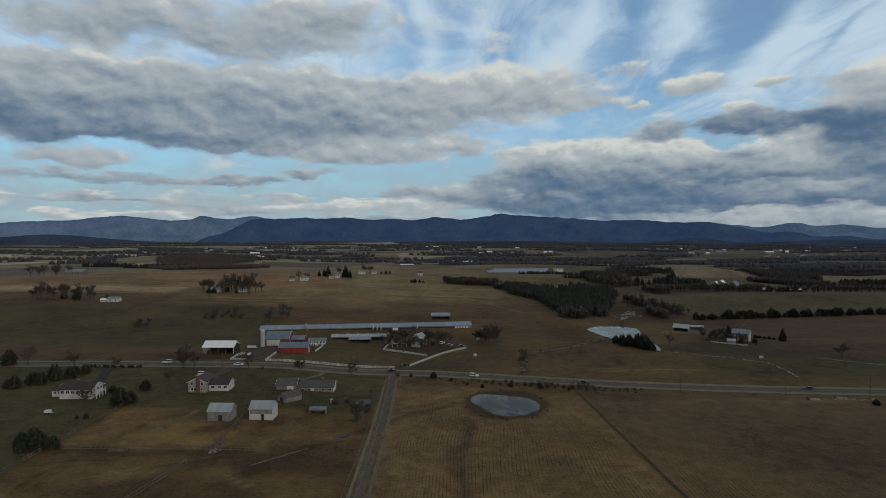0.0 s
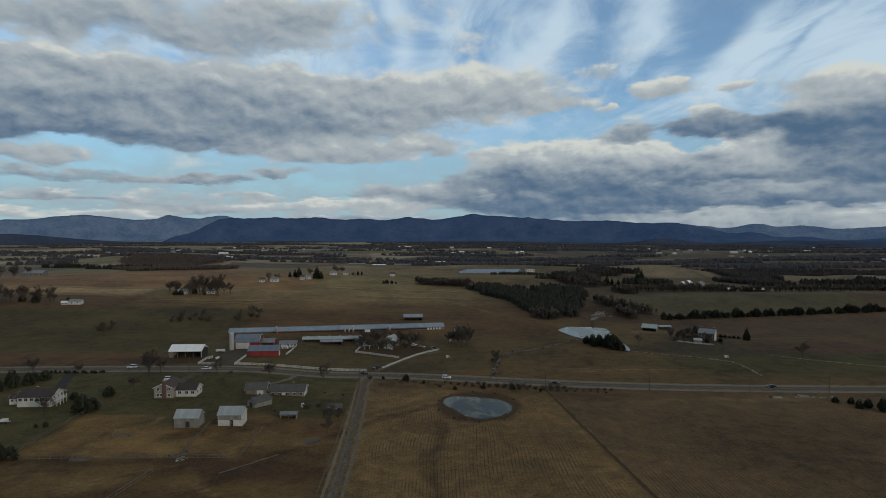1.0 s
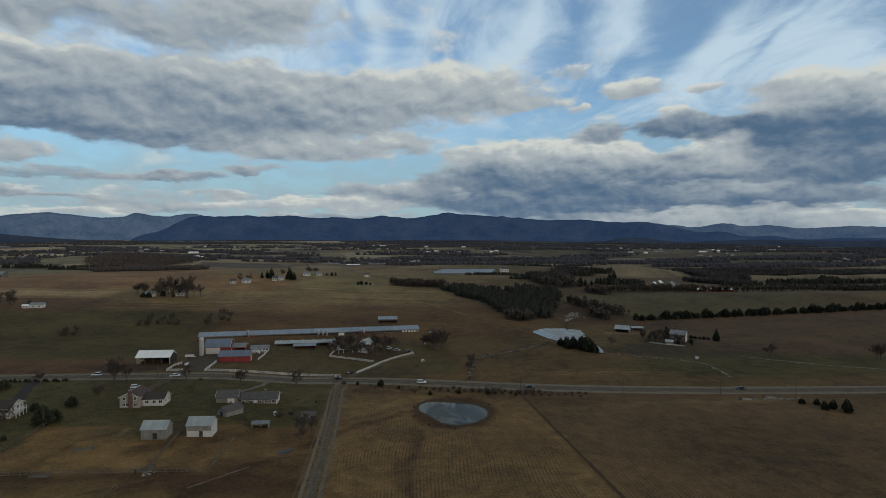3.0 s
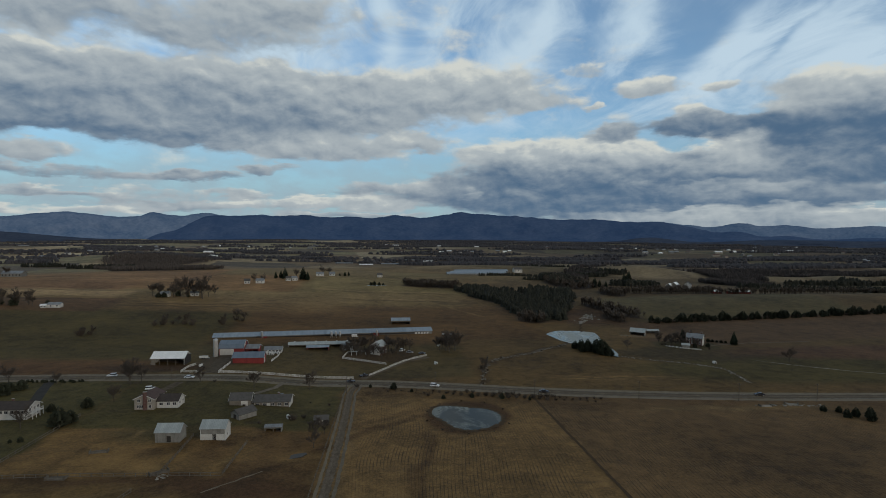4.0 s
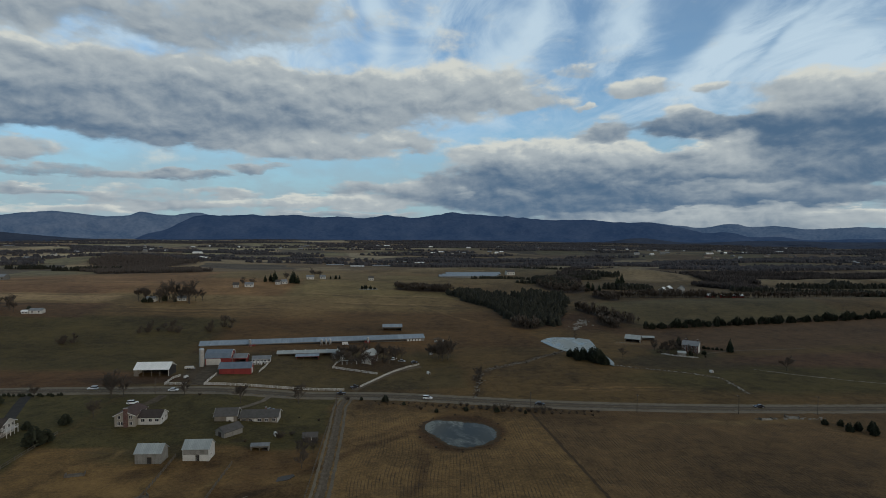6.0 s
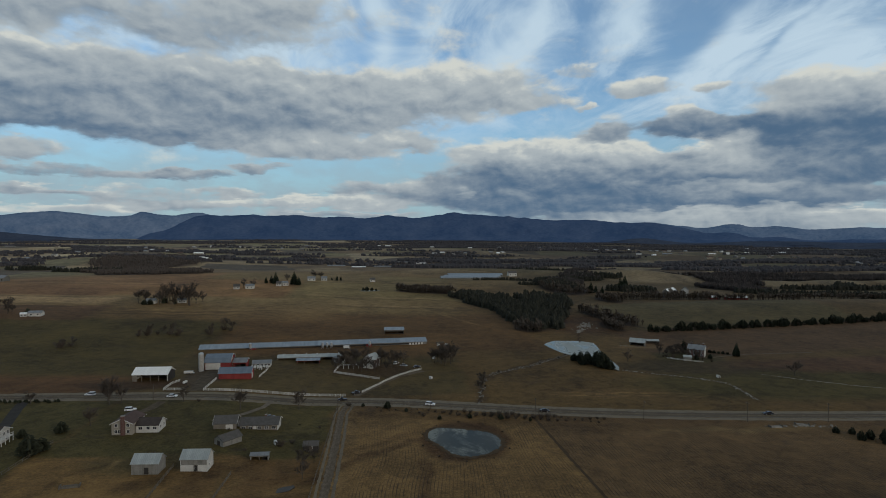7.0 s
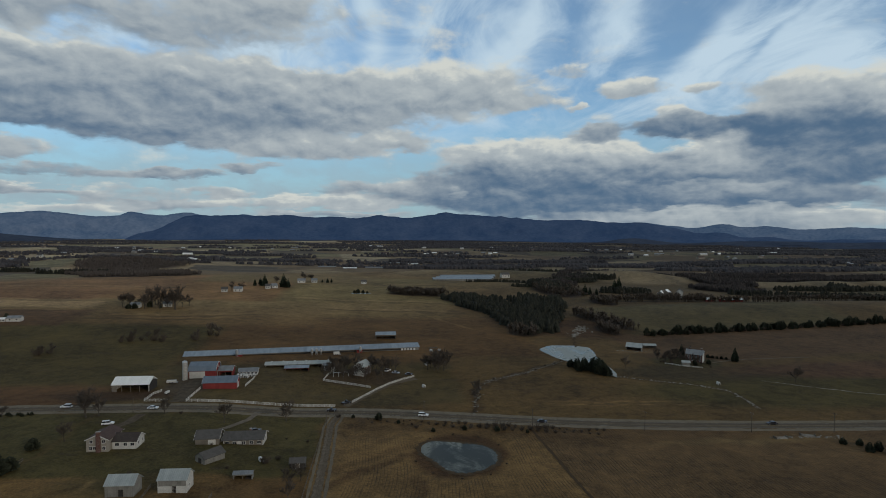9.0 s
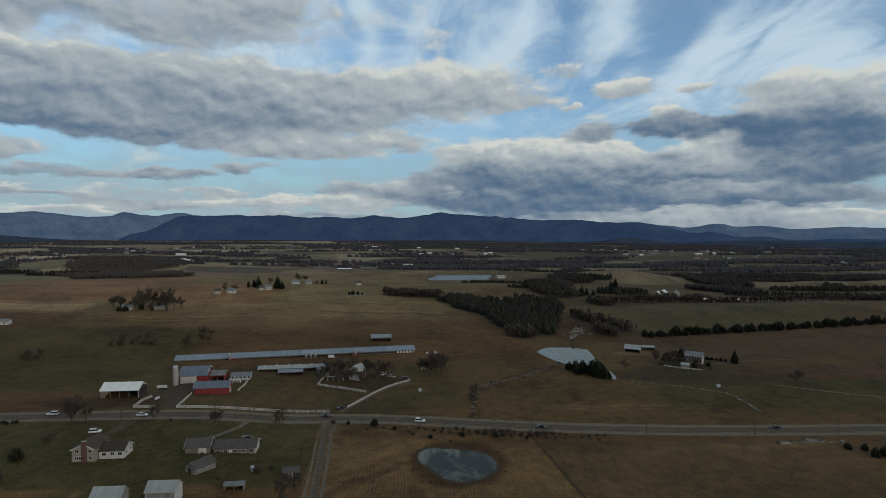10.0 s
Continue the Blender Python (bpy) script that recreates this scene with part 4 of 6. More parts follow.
strip("water", DITCH, 0.7, RUT, 0.08, "thin wet ditch across the pasture", "ditch", rough_edge=0.3, wander=0.25)
strip("water", [(170, 515), (158, 500), (150, 480), (140, 448)], 1.4, RUT, 0.1, "dark bed of the creek below the woods", "creek", rough_edge=0.5, wander=0.8)
pond("water", wobbly(-33, 702, 11, 5, 24, 0.1), height(-33, 699) + 0.3, PALE_ICE, "small frozen pond on the upland pasture")
strip("trim", [(222, 350), (240, 336), (262, 322), (300, 305)], 0.8, SNOW, 0.08, "pale line of ice along a field ditch", "ditch", rough_edge=0.35, wander=0.2)


def stones(name, path, count, spread, size, label, seed):
    """Loose stones and ice plates scattered along a line, in one mesh."""
    rng = random.Random(seed)
    pts = [Vector(p) for p in path]
    s = Shape()
    for _ in range(count):
        k = rng.uniform(0, len(pts) - 1.001)
        p = pts[int(k)].lerp(pts[int(k) + 1], k % 1)
        x, y = p.x + rng.gauss(0, spread), p.y + rng.gauss(0, spread)
        r, z, a0 = size * rng.uniform(0.3, 1.0) ** 1.5, height(p.x, p.y), rng.uniform(0, 6)
        ring = [(x + r * rng.uniform(0.7, 1.3) * math.cos(a0 + math.tau * i / 6), y + r * rng.uniform(0.7, 1.3) * math.sin(a0 + math.tau * i / 6), z - 0.1) for i in range(6)]
        top = [(x + (q[0] - x) * 0.6, y + (q[1] - y) * 0.6, z + r * rng.uniform(0.2, 0.5)) for q in ring]
        s.add(ring + top, [(i, (i + 1) % 6, 6 + (i + 1) % 6, 6 + i) for i in range(6)] + [tuple(range(6, 12))])
    return tagged(part(name, s, SNOW), label, "stones", kind="stuff")


stones("creek_stones", CREEK, 380, 1.1, 0.62, "pale stones and ice plates along the creek", 3)
stones("creek_stones", DITCH, 240, 0.6, 0.7, "pale stones along the ditch", 4)
stones("creek_stones", [(172, 525), (166, 512), (158, 500), (152, 486)], 120, 3.0, 1.5, "heap of pale rubble below the woods", 5)
stones("field_stones", [(164, 261), (172, 260.5), (186, 261), (196, 259)], 60, 0.8, 0.9, "pale rubble at the field edge", 6)
stones("field_stones", [(-78, 190), (-74, 190)], 26, 1.0, 0.6, "pale rubble at the paddock gate", 7)
stones("field_stones", [(168, 436), (178, 430), (190, 434)], 60, 2.0, 0.7, "pale trampled litter round the cattle barn", 8)


# ---- mountains ----
def ridge(name, dist, crest, material, label, base=-6.0, seed=0, deep=420.0):
    """A range that closes the valley: crest(azimuth) gives its height, spurs and gullies run down its face."""
    s = Shape()
    rows_, n = 12, 800
    noise_at = lambda u, v: noise.fractal(Vector((u, v, seed * 7.1)), 0.9, 2.0, 4)
    for j in range(rows_ + 1):
        k = j / rows_
        for i in range(n + 1):
            az = radians(-64 + 128 * i / n)
            top = crest(math.degrees(az))
            d = dist - deep * (1 - k) + (1 - abs(2 * k - 1)) * 80 * noise_at(i / 25, k * 2.2)
            z = base + (top - base) * (k ** 1.25) * (1 + 0.15 * (1 - k) * noise_at(i / 19, 5 + 2 * k)) + (top * (0.03 * noise_at(i / 6.0, 9) + 0.035 * noise_at(i / 22.0, 12)) if k > 0.9 else 0)
            s.v.append((d * math.sin(az), d * math.cos(az), z))
    w = n + 1
    for j in range(rows_):
        s.f += [(j * w + i, j * w + i + 1, (j + 1) * w + i + 1, (j + 1) * w + i) for i in range(n)]
    # The far slope falls away behind the crest.
    k = len(s.v)
    for i in range(n + 1):
        az = radians(-64 + 128 * i / n)
        s.v.append(((dist + 120) * math.sin(az), (dist + 120) * math.cos(az), base))
    s.f += [(rows_ * w + i, rows_ * w + i + 1, k + i + 1, k + i) for i in range(n)]
    return tagged(part(name, s, material, smooth=True), label, "mountains", kind="structure")


SKYLINE = [(-46, 7, 72), (-36, 3, 30), (-30, 4, 68), (-22.9, 1.3, 38), (-18.9, 1.4, 24), (-14.2, 1.9, 6), (-10, 1.9, 12), (-5.3, 1.2, 14), (-0.8, 1.5, 21), (5.5, 2.0, 39),
           (9.3, 2.2, 28), (13, 2.2, 19), (19, 3.2, 39), (24.5, 2.6, 47), (28.2, 1.8, 22), (31.5, 1.6, 52), (35, 2, 40), (41, 4, 26), (-16, 14, 87), (8, 14, 90), (50, 9, 29)]


def skyline(a):
    """The mountains' height over the valley at an azimuth: one rise for each summit."""
    return 90 + sum(h * math.exp(-((a - c) / w) ** 2) for c, w, h in SKYLINE)


def peaks(floor, rows_):
    return lambda a: floor + sum(h * math.exp(-((a - c) / w) ** 2) for c, w, h in rows_)


ridge("backdrop", 4780, lambda a: 82 + 1.048 * (skyline(a) - 82) - 14 * float(step(-14, -6, a) * step(28, 20, a)), RIDGE_FAR, "far mountain range in pale blue haze under the clouds", seed=1, deep=330)
ridge("backdrop", 4560, lambda a: skyline(a) + 1 - 190 * float(1 - step(-25, -17, a)) - 75 * float(1 - step(34, 25, a)), RIDGE_MID, "dark wooded mountain range in blue haze", seed=2)
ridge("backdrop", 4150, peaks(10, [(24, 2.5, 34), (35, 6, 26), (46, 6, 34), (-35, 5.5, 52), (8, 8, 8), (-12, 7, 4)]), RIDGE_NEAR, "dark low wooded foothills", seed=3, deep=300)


# ---- buildings ----
def window(owner, side, u, z, w, h, span, material=None):
    """A framed window with its pane on one wall of a building. side: front, back, left or right; u: along the wall; z: its middle."""
    turn = {"front": 0, "right": 90, "back": 180, "left": 270}[side]
    at = pose(0, 0, 0, 0, 0, turn) @ pose(u, -span, z)
    f = Shape()
    for x0, x1, z0, z1 in ((-w / 2 - 0.1, w / 2 + 0.1, h / 2, h / 2 + 0.12), (-w / 2 - 0.14, w / 2 + 0.14, -h / 2 - 0.12, -h / 2),
                           (-w / 2 - 0.1, -w / 2, -h / 2, h / 2), (w / 2, w / 2 + 0.1, -h / 2, h / 2), (-0.03, 0.03, -h / 2, h / 2)):
        f.box(x0, x1, -0.10, 0.02, z0, z1)
    fr = part("window", f, TRIM, owner, at=at)
    part("pane", Shape().box(-w / 2, w / 2, -0.04, 0.01, -h / 2, h / 2), material or GLASS, fr)
    return fr


def door(owner, side, u, w, h, span, material, sill=0.0, frame_=None):
    turn = {"front": 0, "right": 90, "back": 180, "left": 270}[side]
    at = pose(0, 0, 0, 0, 0, turn) @ pose(u, -span, sill)
    d = part("door", Shape().box(-w / 2, w / 2, -0.06, 0.02, 0, h), material, owner, at=at)
    part("door_frame", Shape().box(-w / 2 - 0.12, -w / 2, -0.1, 0.02, 0, h).box(w / 2, w / 2 + 0.12, -0.1, 0.02, 0, h).box(-w / 2 - 0.12, w / 2 + 0.12, -0.1, 0.02, h, h + 0.12), frame_ or TRIM, d)
    return d


def gable_roof(owner, w, d, eave, rise, over, material, thick=0.14, trim=True, label=""):
    """Two roof slopes with their ridge along local x, a ridge cap and barge boards."""
    run = d / 2
    slope = rise / run
    for sgn, nm in ((-1, "roof_slope"), (1, "roof_slope")):
        y0, z0 = sgn * (run + over), eave - slope * over
        pts = [(y0, z0), (0, eave + rise), (0, eave + rise + thick), (y0, z0 + thick)]
        part(nm, Shape().prism(pts if sgn < 0 else pts[::-1], "x", -w / 2 - over, w / 2 + over), material, owner, label)
    part("ridge_cap", Shape().prism([(-0.25, eave + rise + thick - 0.25 * slope - 0.01), (0.25, eave + rise + thick - 0.25 * slope - 0.01), (0, eave + rise + thick + 0.05)], "x", -w / 2 - over, w / 2 + over), material, owner)
    if trim:
        for sx in (-1, 1):
            x0 = sx * (w / 2 + over)
            for sgn in (-1, 1):
                y0, z0 = sgn * (run + over), eave - slope * over
                part("barge_board", Shape().prism([(y0, z0 - 0.12), (0, eave + rise - 0.12), (0, eave + rise + thick), (y0, z0 + thick)], "x", min(x0, x0 + sx * 0.06), max(x0, x0 + sx * 0.06)), TRIM, owner)


def gable_walls(owner, w, d, eave, rise, front, ends=None, back=None, foot=-0.8, t=0.2, open_front=None):
    """Four walls with thickness. open_front: the height above which the front wall starts, for an open shed."""
    ends, back = ends or front, back or front
    if open_front is None:
        part("wall", Shape().box(-w / 2 + t, w / 2 - t, -d / 2, -d / 2 + t, foot, eave), front, owner)
    else:
        part("wall", Shape().box(-w / 2 + t, w / 2 - t, -d / 2, -d / 2 + t, open_front, eave), front, owner)
        k = max(2, int(w / 4))
        for i in range(k + 1):
            x = -w / 2 + 0.3 + (w - 0.6) * i / k
            part("post", Shape().box(x - 0.12, x + 0.12, -d / 2 + 0.21, -d / 2 + 0.45, foot, eave), FENCE_WOOD, owner)
    part("wall", Shape().box(-w / 2 + t, w / 2 - t, d / 2 - t, d / 2, foot, eave), back, owner)
    for sx in (-1, 1):
        x = sx * w / 2
        part("gable_wall", Shape().prism([(-d / 2, foot), (d / 2, foot), (d / 2, eave), (0, eave + rise - 0.01), (-d / 2, eave)], "x", min(x, x - sx * t), max(x, x - sx * t)), ends, owner)
    part("floor", Shape().box(-w / 2 + t, w / 2 - t, -d / 2 + t, d / 2 - t, foot, 0.05), MUD if open_front else CONCRETE, owner)


def building(name, x, y, turn, w, d, eave, rise, wall, roof, label, category="building", ends=None, back=None, over=0.4, wins=(), doors=(), open_front=None, trim=True, group="", z=None):
    if z is None:
        c, s_ = math.cos(radians(turn)), math.sin(radians(turn))
        z = min(height(x + u * c - v * s_, y + u * s_ + v * c) for u in (-w / 2, w / 2) for v in (-d / 2, d / 2)) + 0.15
    b = thing(name, x, y, turn, label, category, group, z=z)
    gable_walls(b, w, d, eave, rise, wall, ends, back, open_front=open_front)
    gable_roof(b, w, d, eave, rise, over, roof, trim=trim)
    for side, u, zc, ww, hh in wins:
        window(b, side, u, zc, ww, hh, d / 2 if side in ("front", "back") else w / 2)
    for side, u, ww, hh, m in doors:
        door(b, side, u, ww, hh, d / 2 if side in ("front", "back") else w / 2, m, frame_=FENCE_WOOD if m is DARK else TRIM)
    return b


def chimney(owner, x, y, top, w=0.9, d=0.7, low=0.0):
    c = part("chimney", Shape().box(x - w / 2, x + w / 2, y - d / 2, y + d / 2, low, top), BRICK_RED, owner, "red brick chimney")
    part("chimney_cap", Shape().box(x - w / 2 - 0.08, x + w / 2 + 0.08, y - d / 2 - 0.08, y + d / 2 + 0.08, top, top + 0.15), CONCRETE, c)


# Two field barns.
building("barn", -85.4, 222.2, -1, 8.8, 6.0, 3.7, 2.2, SIDING_GREY, TIN_GREEN, "grey weathered board barn with a pale tin roof", "barn", doors=[("front", 0.5, 1.4, 2.2, DARK)], over=0.35, trim=False)
b = building("barn", -70.0, 224.2, -1, 9.0, 6.2, 4.3, 2.2, SIDING_GREY, TIN_GREEN, "barn with white lower walls and pale tin roof", "barn", ends=SIDING_WHITE, doors=[("front", 0.6, 1.1, 2.1, DARK)], over=0.35, trim=False)
part("lower_wall", Shape().box(-4.5, 4.5, -3.16, -3.102, -0.4, 2.2), SIDING_WHITE, b, "white painted lower wall")
window(b, "right", -1.0, 1.6, 0.9, 0.9, 4.5)

# The split-level house: two-storey wing with its gable to the south, and the low wing.
h = building("house", -101.6, 263.0, 0, 8.8, 7.4, 2.9, 2.0, SIDING_WHITE, SHINGLE_DARK, "white split-level house with dark brown shingle roof", "house",
             wins=[("front", -2.6, 1.7, 1.4, 1.1), ("front", 0.4, 1.7, 1.2, 1.1), ("front", 3.0, 1.7, 1.4, 1.1), ("right", -1.6, 1.7, 1.1, 1.1), ("right", 1.8, 1.7, 1.1, 1.1)])
part("wing_wall", Shape().prism([(-4.0, -0.8), (4.0, -0.8), (4.0, 4.6), (0, 6.4), (-4.0, 4.6)], "y", -6.0, 5.2), SIDING_CREAM, h, "cream siding", at=pose(-8.7, 0, 0))
for sgn in (-1, 1):
    pts = [(sgn * 4.5, 4.36), (0, 6.42), (0, 6.56), (sgn * 4.5, 4.5)]
    part("wing_roof", Shape().prism(pts if sgn > 0 else pts[::-1], "y", -6.5, 5.6), SHINGLE_RED, h, "reddish brown shingles", at=pose(-8.7, 0, 0))
    part("barge_board", Shape().prism([(sgn * 4.5, 4.24), (0, 6.3), (0, 6.56), (sgn * 4.5, 4.5)], "y", -6.56, -6.5), TRIM, h, at=pose(-8.7, 0, 0))
for u, zc in ((-2.3, 1.3), (-1.0, 1.3), (2.4, 1.3), (-2.2, 3.8), (2.3, 3.8)):
    window(h, "front", -8.7 + u, zc, 1.1, 1.2, 6.0)
chimney(h, -8.2, -6.35, 7.6, 1.5, 0.7, -0.5)
part("wing_roof_edge", Shape().box(-13.3, -4.1, 5.62, 5.68, 4.2, 4.5), TRIM, h)

# The long white ranch house with its walk-out end.
h = building("house", -158.0, 250.5, 2, 13.4, 9.0, 4.2, 1.9, SIDING_WHITE, SHINGLE_DARK, "long white ranch house with dark roof and deck", "house", over=0.7,
             wins=[("front", u, 2.9, 1.3, 1.2) for u in (-5.4, -3.2, -1.0, 1.2, 3.4, 5.4)] + [("right", -2.4, 3.2, 1.2, 1.2), ("right", 0.6, 3.2, 1.2, 1.2), ("right", 3.0, 3.2, 1.2, 1.2), ("right", 2.0, 1.2, 1.6, 1.2)])
part("deck_floor", Shape().box(6.8, 9.0, -4.4, 3.0, 2.1, 2.3), FENCE_WHITE, h)
for y_ in (-4.2, -1.8, 0.6, 2.8):
    part("deck_post", Shape().box(8.7, 8.9, y_ - 0.1, y_ + 0.1, -0.8, 3.2), FENCE_WHITE, h)
part("deck_rail", Shape().box(8.75, 8.85, -4.4, 3.0, 3.15, 3.25), FENCE_WHITE, h)
part("deck_rail", Shape().box(6.9, 8.85, -4.4, -4.3, 3.15, 3.25), FENCE_WHITE, h)
chimney(h, -1.5, 0.8, 7.0, 0.8, 0.6, 5.0)
building("shed", -168.2, 251.5, 4, 4.2, 4.0, 2.6, 1.3, SIDING_WHITE, SHINGLE_DARK, "small white annex with dark window", "shed", wins=[("front", -0.9, 1.5, 0.9, 0.9), ("front", 1.0, 1.5, 0.9, 0.9)])

# The brown ranch house, its garage and outbuildings.
h = building("house", -58.6, 268.6, 1, 15.4, 8.4, 2.9, 1.9, SIDING_TAN, SHINGLE_GREY, "low tan ranch house with grey shingle roof", "house", ends=SIDING_WHITE, over=0.6,
             wins=[("front", u, 1.6, 1.4, 1.1) for u in (-6.2, -3.4, 0.2, 3.2, 6.2)] + [("right", 0.8, 1.7, 1.2, 1.2)], doors=[("front", -1.6, 1.0, 2.1, TRIM)])
chimney(h, 2.0, 0.6, 5.6, 0.7, 0.7, 3.6)
building("garage", -72.2, 266.6, 4, 9.0, 8.0, 2.7, 2.2, SIDING_TAN, SHINGLE_GREY, "tan two-car garage with grey shingle roof", "garage", doors=[("front", 1.8, 2.6, 2.1, SIDING_WHITE)], wins=[("right", 0, 1.6, 1.0, 1.0)])
building("shed", -66.2, 247.6, 52, 8.4, 5.6, 2.3, 1.7, SIDING_GREY, SHINGLE_GREY, "grey garden workshop with brown shingle roof", "shed", trim=False, doors=[("left", 0, 1.6, 2.0, DARK)])
building("shed", -50.7, 233.2, 2, 6.4, 3.0, 1.9, 0.6, SIDING_GREY, TIN_GREY, "long low animal shelter with open front", "shelter", open_front=1.5, trim=False, over=0.25)
building("shed", -33.9, 244.4, 3, 5.6, 4.2, 2.2, 1.2, DARK, SHINGLE_GREY, "dark brown tool shed beside the lane", "shed", trim=False, over=0.3, doors=[("front", 0, 1.2, 1.9, FENCE_WOOD)])

# The poultry house: a very long low building.
HEN = dict(x=-57.5, y=436.0, turn=8.2, w=158.0, d=12.5)
hen = thing("poultry_house", HEN["x"], HEN["y"], HEN["turn"], "very long low poultry house with weathered blue tin roof", "poultry house", z=1.6)
gable_walls(hen, HEN["w"], HEN["d"], 2.6, 1.9, SIDING_GREY, foot=-2.5)
for i in range(8):
    x0, x1 = -79.5 + 159.0 * i / 8, -79.5 + 159.0 * (i + 1) / 8 - 0.02
    for sgn in (-1, 1):
        pts = [(sgn * 6.75, 2.45), (0, 4.5), (0, 4.64), (sgn * 6.75, 2.59)]
        part("roof_panel", Shape().prism(pts if sgn < 0 else pts[::-1], "x", x0, x1), TIN_BLUE, hen, at=None)
part("ridge_cap", Shape().prism([(-0.3, 4.56), (0.3, 4.56), (0, 4.72)], "x", -79.5, 79.5), TIN_GREY, hen)
part("side_curtain", Shape().box(-76, 76, -6.32, -6.26, 0.9, 1.9), DARK, hen, "dark ventilation curtain")
for u in (-44, 36):
    box_ = part("fan_room", Shape().box(u - 1.9, u + 1.9, -9.0, -6.4, -1.5, 2.7), BARN_RED, hen, "red entry room")
    part("fan_room_roof", Shape().prism([(-9.2, 2.7), (-6.4, 3.1), (-6.4, 3.2), (-9.2, 2.8)], "x", u - 2.1, u + 2.1), TIN_GREY, box_)
for k in range(5):
    part("end_fan", Shape().box(66 + 2.2 * k, 67.4 + 2.2 * k, -6.4, -6.3, 0.5, 1.9), TRIM, hen, "white fan box")


def feed_bin(x, y, size, label):
    """A galvanised feed bin on legs, with a hopper and a cone roof."""
    b_ = thing("feed_bin", x, y, 0, label, "feed bin", "feed bins of the poultry house")
    part("tank", Shape().tube((0, 0, 2.2 * size), (0, 0, 4.6 * size), 1.0 * size, 1.0 * size, 14), STEEL, b_, smooth=False)
    part("hopper", Shape().tube((0, 0, 0.9 * size), (0, 0, 2.2 * size), 0.25 * size, 1.0 * size, 14), STEEL, b_)
    part("cone_roof", Shape().tube((0, 0, 4.6 * size), (0, 0, 5.3 * size), 1.05 * size, 0.15 * size, 14), STEEL, b_)
    for i in range(4):
        a = math.tau * (i + 0.5) / 4
        part("leg", Shape().tube((0.85 * size * math.cos(a), 0.85 * size * math.sin(a), -0.3), (0.9 * size * math.cos(a), 0.9 * size * math.sin(a), 2.4 * size), 0.06, 0.06, 5), STEEL, b_)


feed_bin(-101, 420.0, 1.0, "galvanised feed bin beside the poultry house")
for x_ in (-52.5, -49.5, -46.5):
    feed_bin(x_, 424.8 + 0.14 * (x_ + 52), 0.9, "galvanised feed bin beside the poultry house")
feed_bin(-20.0, 431.5, 0.9, "galvanised feed bin beside the poultry house")
b = building("shed", -2.6, 481, 2, 15.5, 8.0, 3.2, 1.7, FENCE_WOOD, TIN_BLUE, "brown litter shed with blue-grey roof behind the poultry house", "shed", open_front=2.2, over=0.3, trim=False)

# Machine shed with its white roof and open front.
# The back wall is coloured dark to stand in for the shade inside.
b = building("machine_shed", -133.5, 343.5, 1, 18.2, 10.5, 4.0, 2.8, SIDING_WHITE, TIN_WHITE, "open machine shed with a white metal roof", "machine shed", open_front=3.6, back=DARK, over=0.4, trim=False)
part("side_panel", Shape().box(-9.0, -6.6, -5.4, -5.26, 0, 3.6), SIDING_TAN, b, "boarded corner panel")
part("red_end", Shape().prism([(-5.1, -0.2), (5.1, -0.2), (5.1, 4.1), (0, 5.6), (-5.1, 4.1)], "x", 9.31, 9.37), DARK, b, "dark boarded gable")

# The main red barn with gambrel gable, white lean-to front, and concrete silo.
barn = thing("barn", -107.0, 373.0, 3, "red barn with slate blue roof and white trim", "barn", z=height(-107, 367) - 0.2)
GAMBREL = [(-6.0, 4.4), (-4.4, 6.9), (0, 8.5), (4.4, 6.9), (6.0, 4.4)]
for sx in (-1, 1):
    x = sx * 7.3
    part("gable_wall", Shape().prism([(-6, -1), (6, -1)] + [(a, b_ - 0.02) for a, b_ in GAMBREL[::-1]], "x", min(x, x - sx * 0.25), max(x, x - sx * 0.25)), BARN_RED, barn)
part("wall", Shape().box(-7.05, 7.05, -6, -5.75, -1, 4.4), BARN_RED, barn)
part("wall", Shape().box(-7.05, 7.05, 5.75, 6, -1, 4.4), BARN_RED, barn)
for (y0, z0), (y1, z1) in zip(GAMBREL, GAMBREL[1:]):
    part("roof_slope", Shape().prism([(y0 * 1.04, z0 - 0.1 if abs(y0) > 5 else z0), (y1 * 1.04, z1 - 0.1 if abs(y1) > 5 else z1), (y1 * 1.04, z1 + 0.14), (y0 * 1.04, z0 + 0.14)], "x", -7.7, 7.7), BLUE_ROOF, barn)
    part("barge_board", Shape().prism([(y0 * 1.04, z0 - 0.25), (y1 * 1.04, z1 - 0.25), (y1 * 1.04, z1 + 0.15), (y0 * 1.04, z0 + 0.15)], "x", 7.7, 7.78), TRIM, barn)
part("front_panel", Shape().box(-6.9, 1.6, -6.08, -6.002, -0.5, 4.1), SIDING_WHITE, barn, "white painted milking front")
door(barn, "right", 0, 3.2, 3.4, 7.3, BARN_RED)
window(barn, "right", 0, 5.8, 1.2, 1.2, 7.3)
silo = thing("silo", -115.0, 363.5, 0, "tall concrete stave silo with domed cap", "silo")
part("stave_wall", Shape().tube((0, 0, -0.6), (0, 0, 10.0), 1.45, 1.45, 24), CONCRETE, silo, smooth=False)
dome = Shape()
for i in range(4):
    a0, a1 = i * math.pi / 8, (i + 1) * math.pi / 8
    dome.tube((0, 0, 10.0 + 1.0 * math.sin(a0)), (0, 0, 10.0 + 1.0 * math.sin(a1)), 1.5 * math.cos(a0), max(0.02, 1.5 * math.cos(a1)), 20, False)
part("dome", dome, STEEL, silo, "pale metal dome", smooth=True)
for k in range(11):
    part("hoop", Shape().tube((0, 0, 0.5 + 0.85 * k), (0, 0, 0.56 + 0.85 * k), 1.49, 1.49, 24), STEEL, silo)
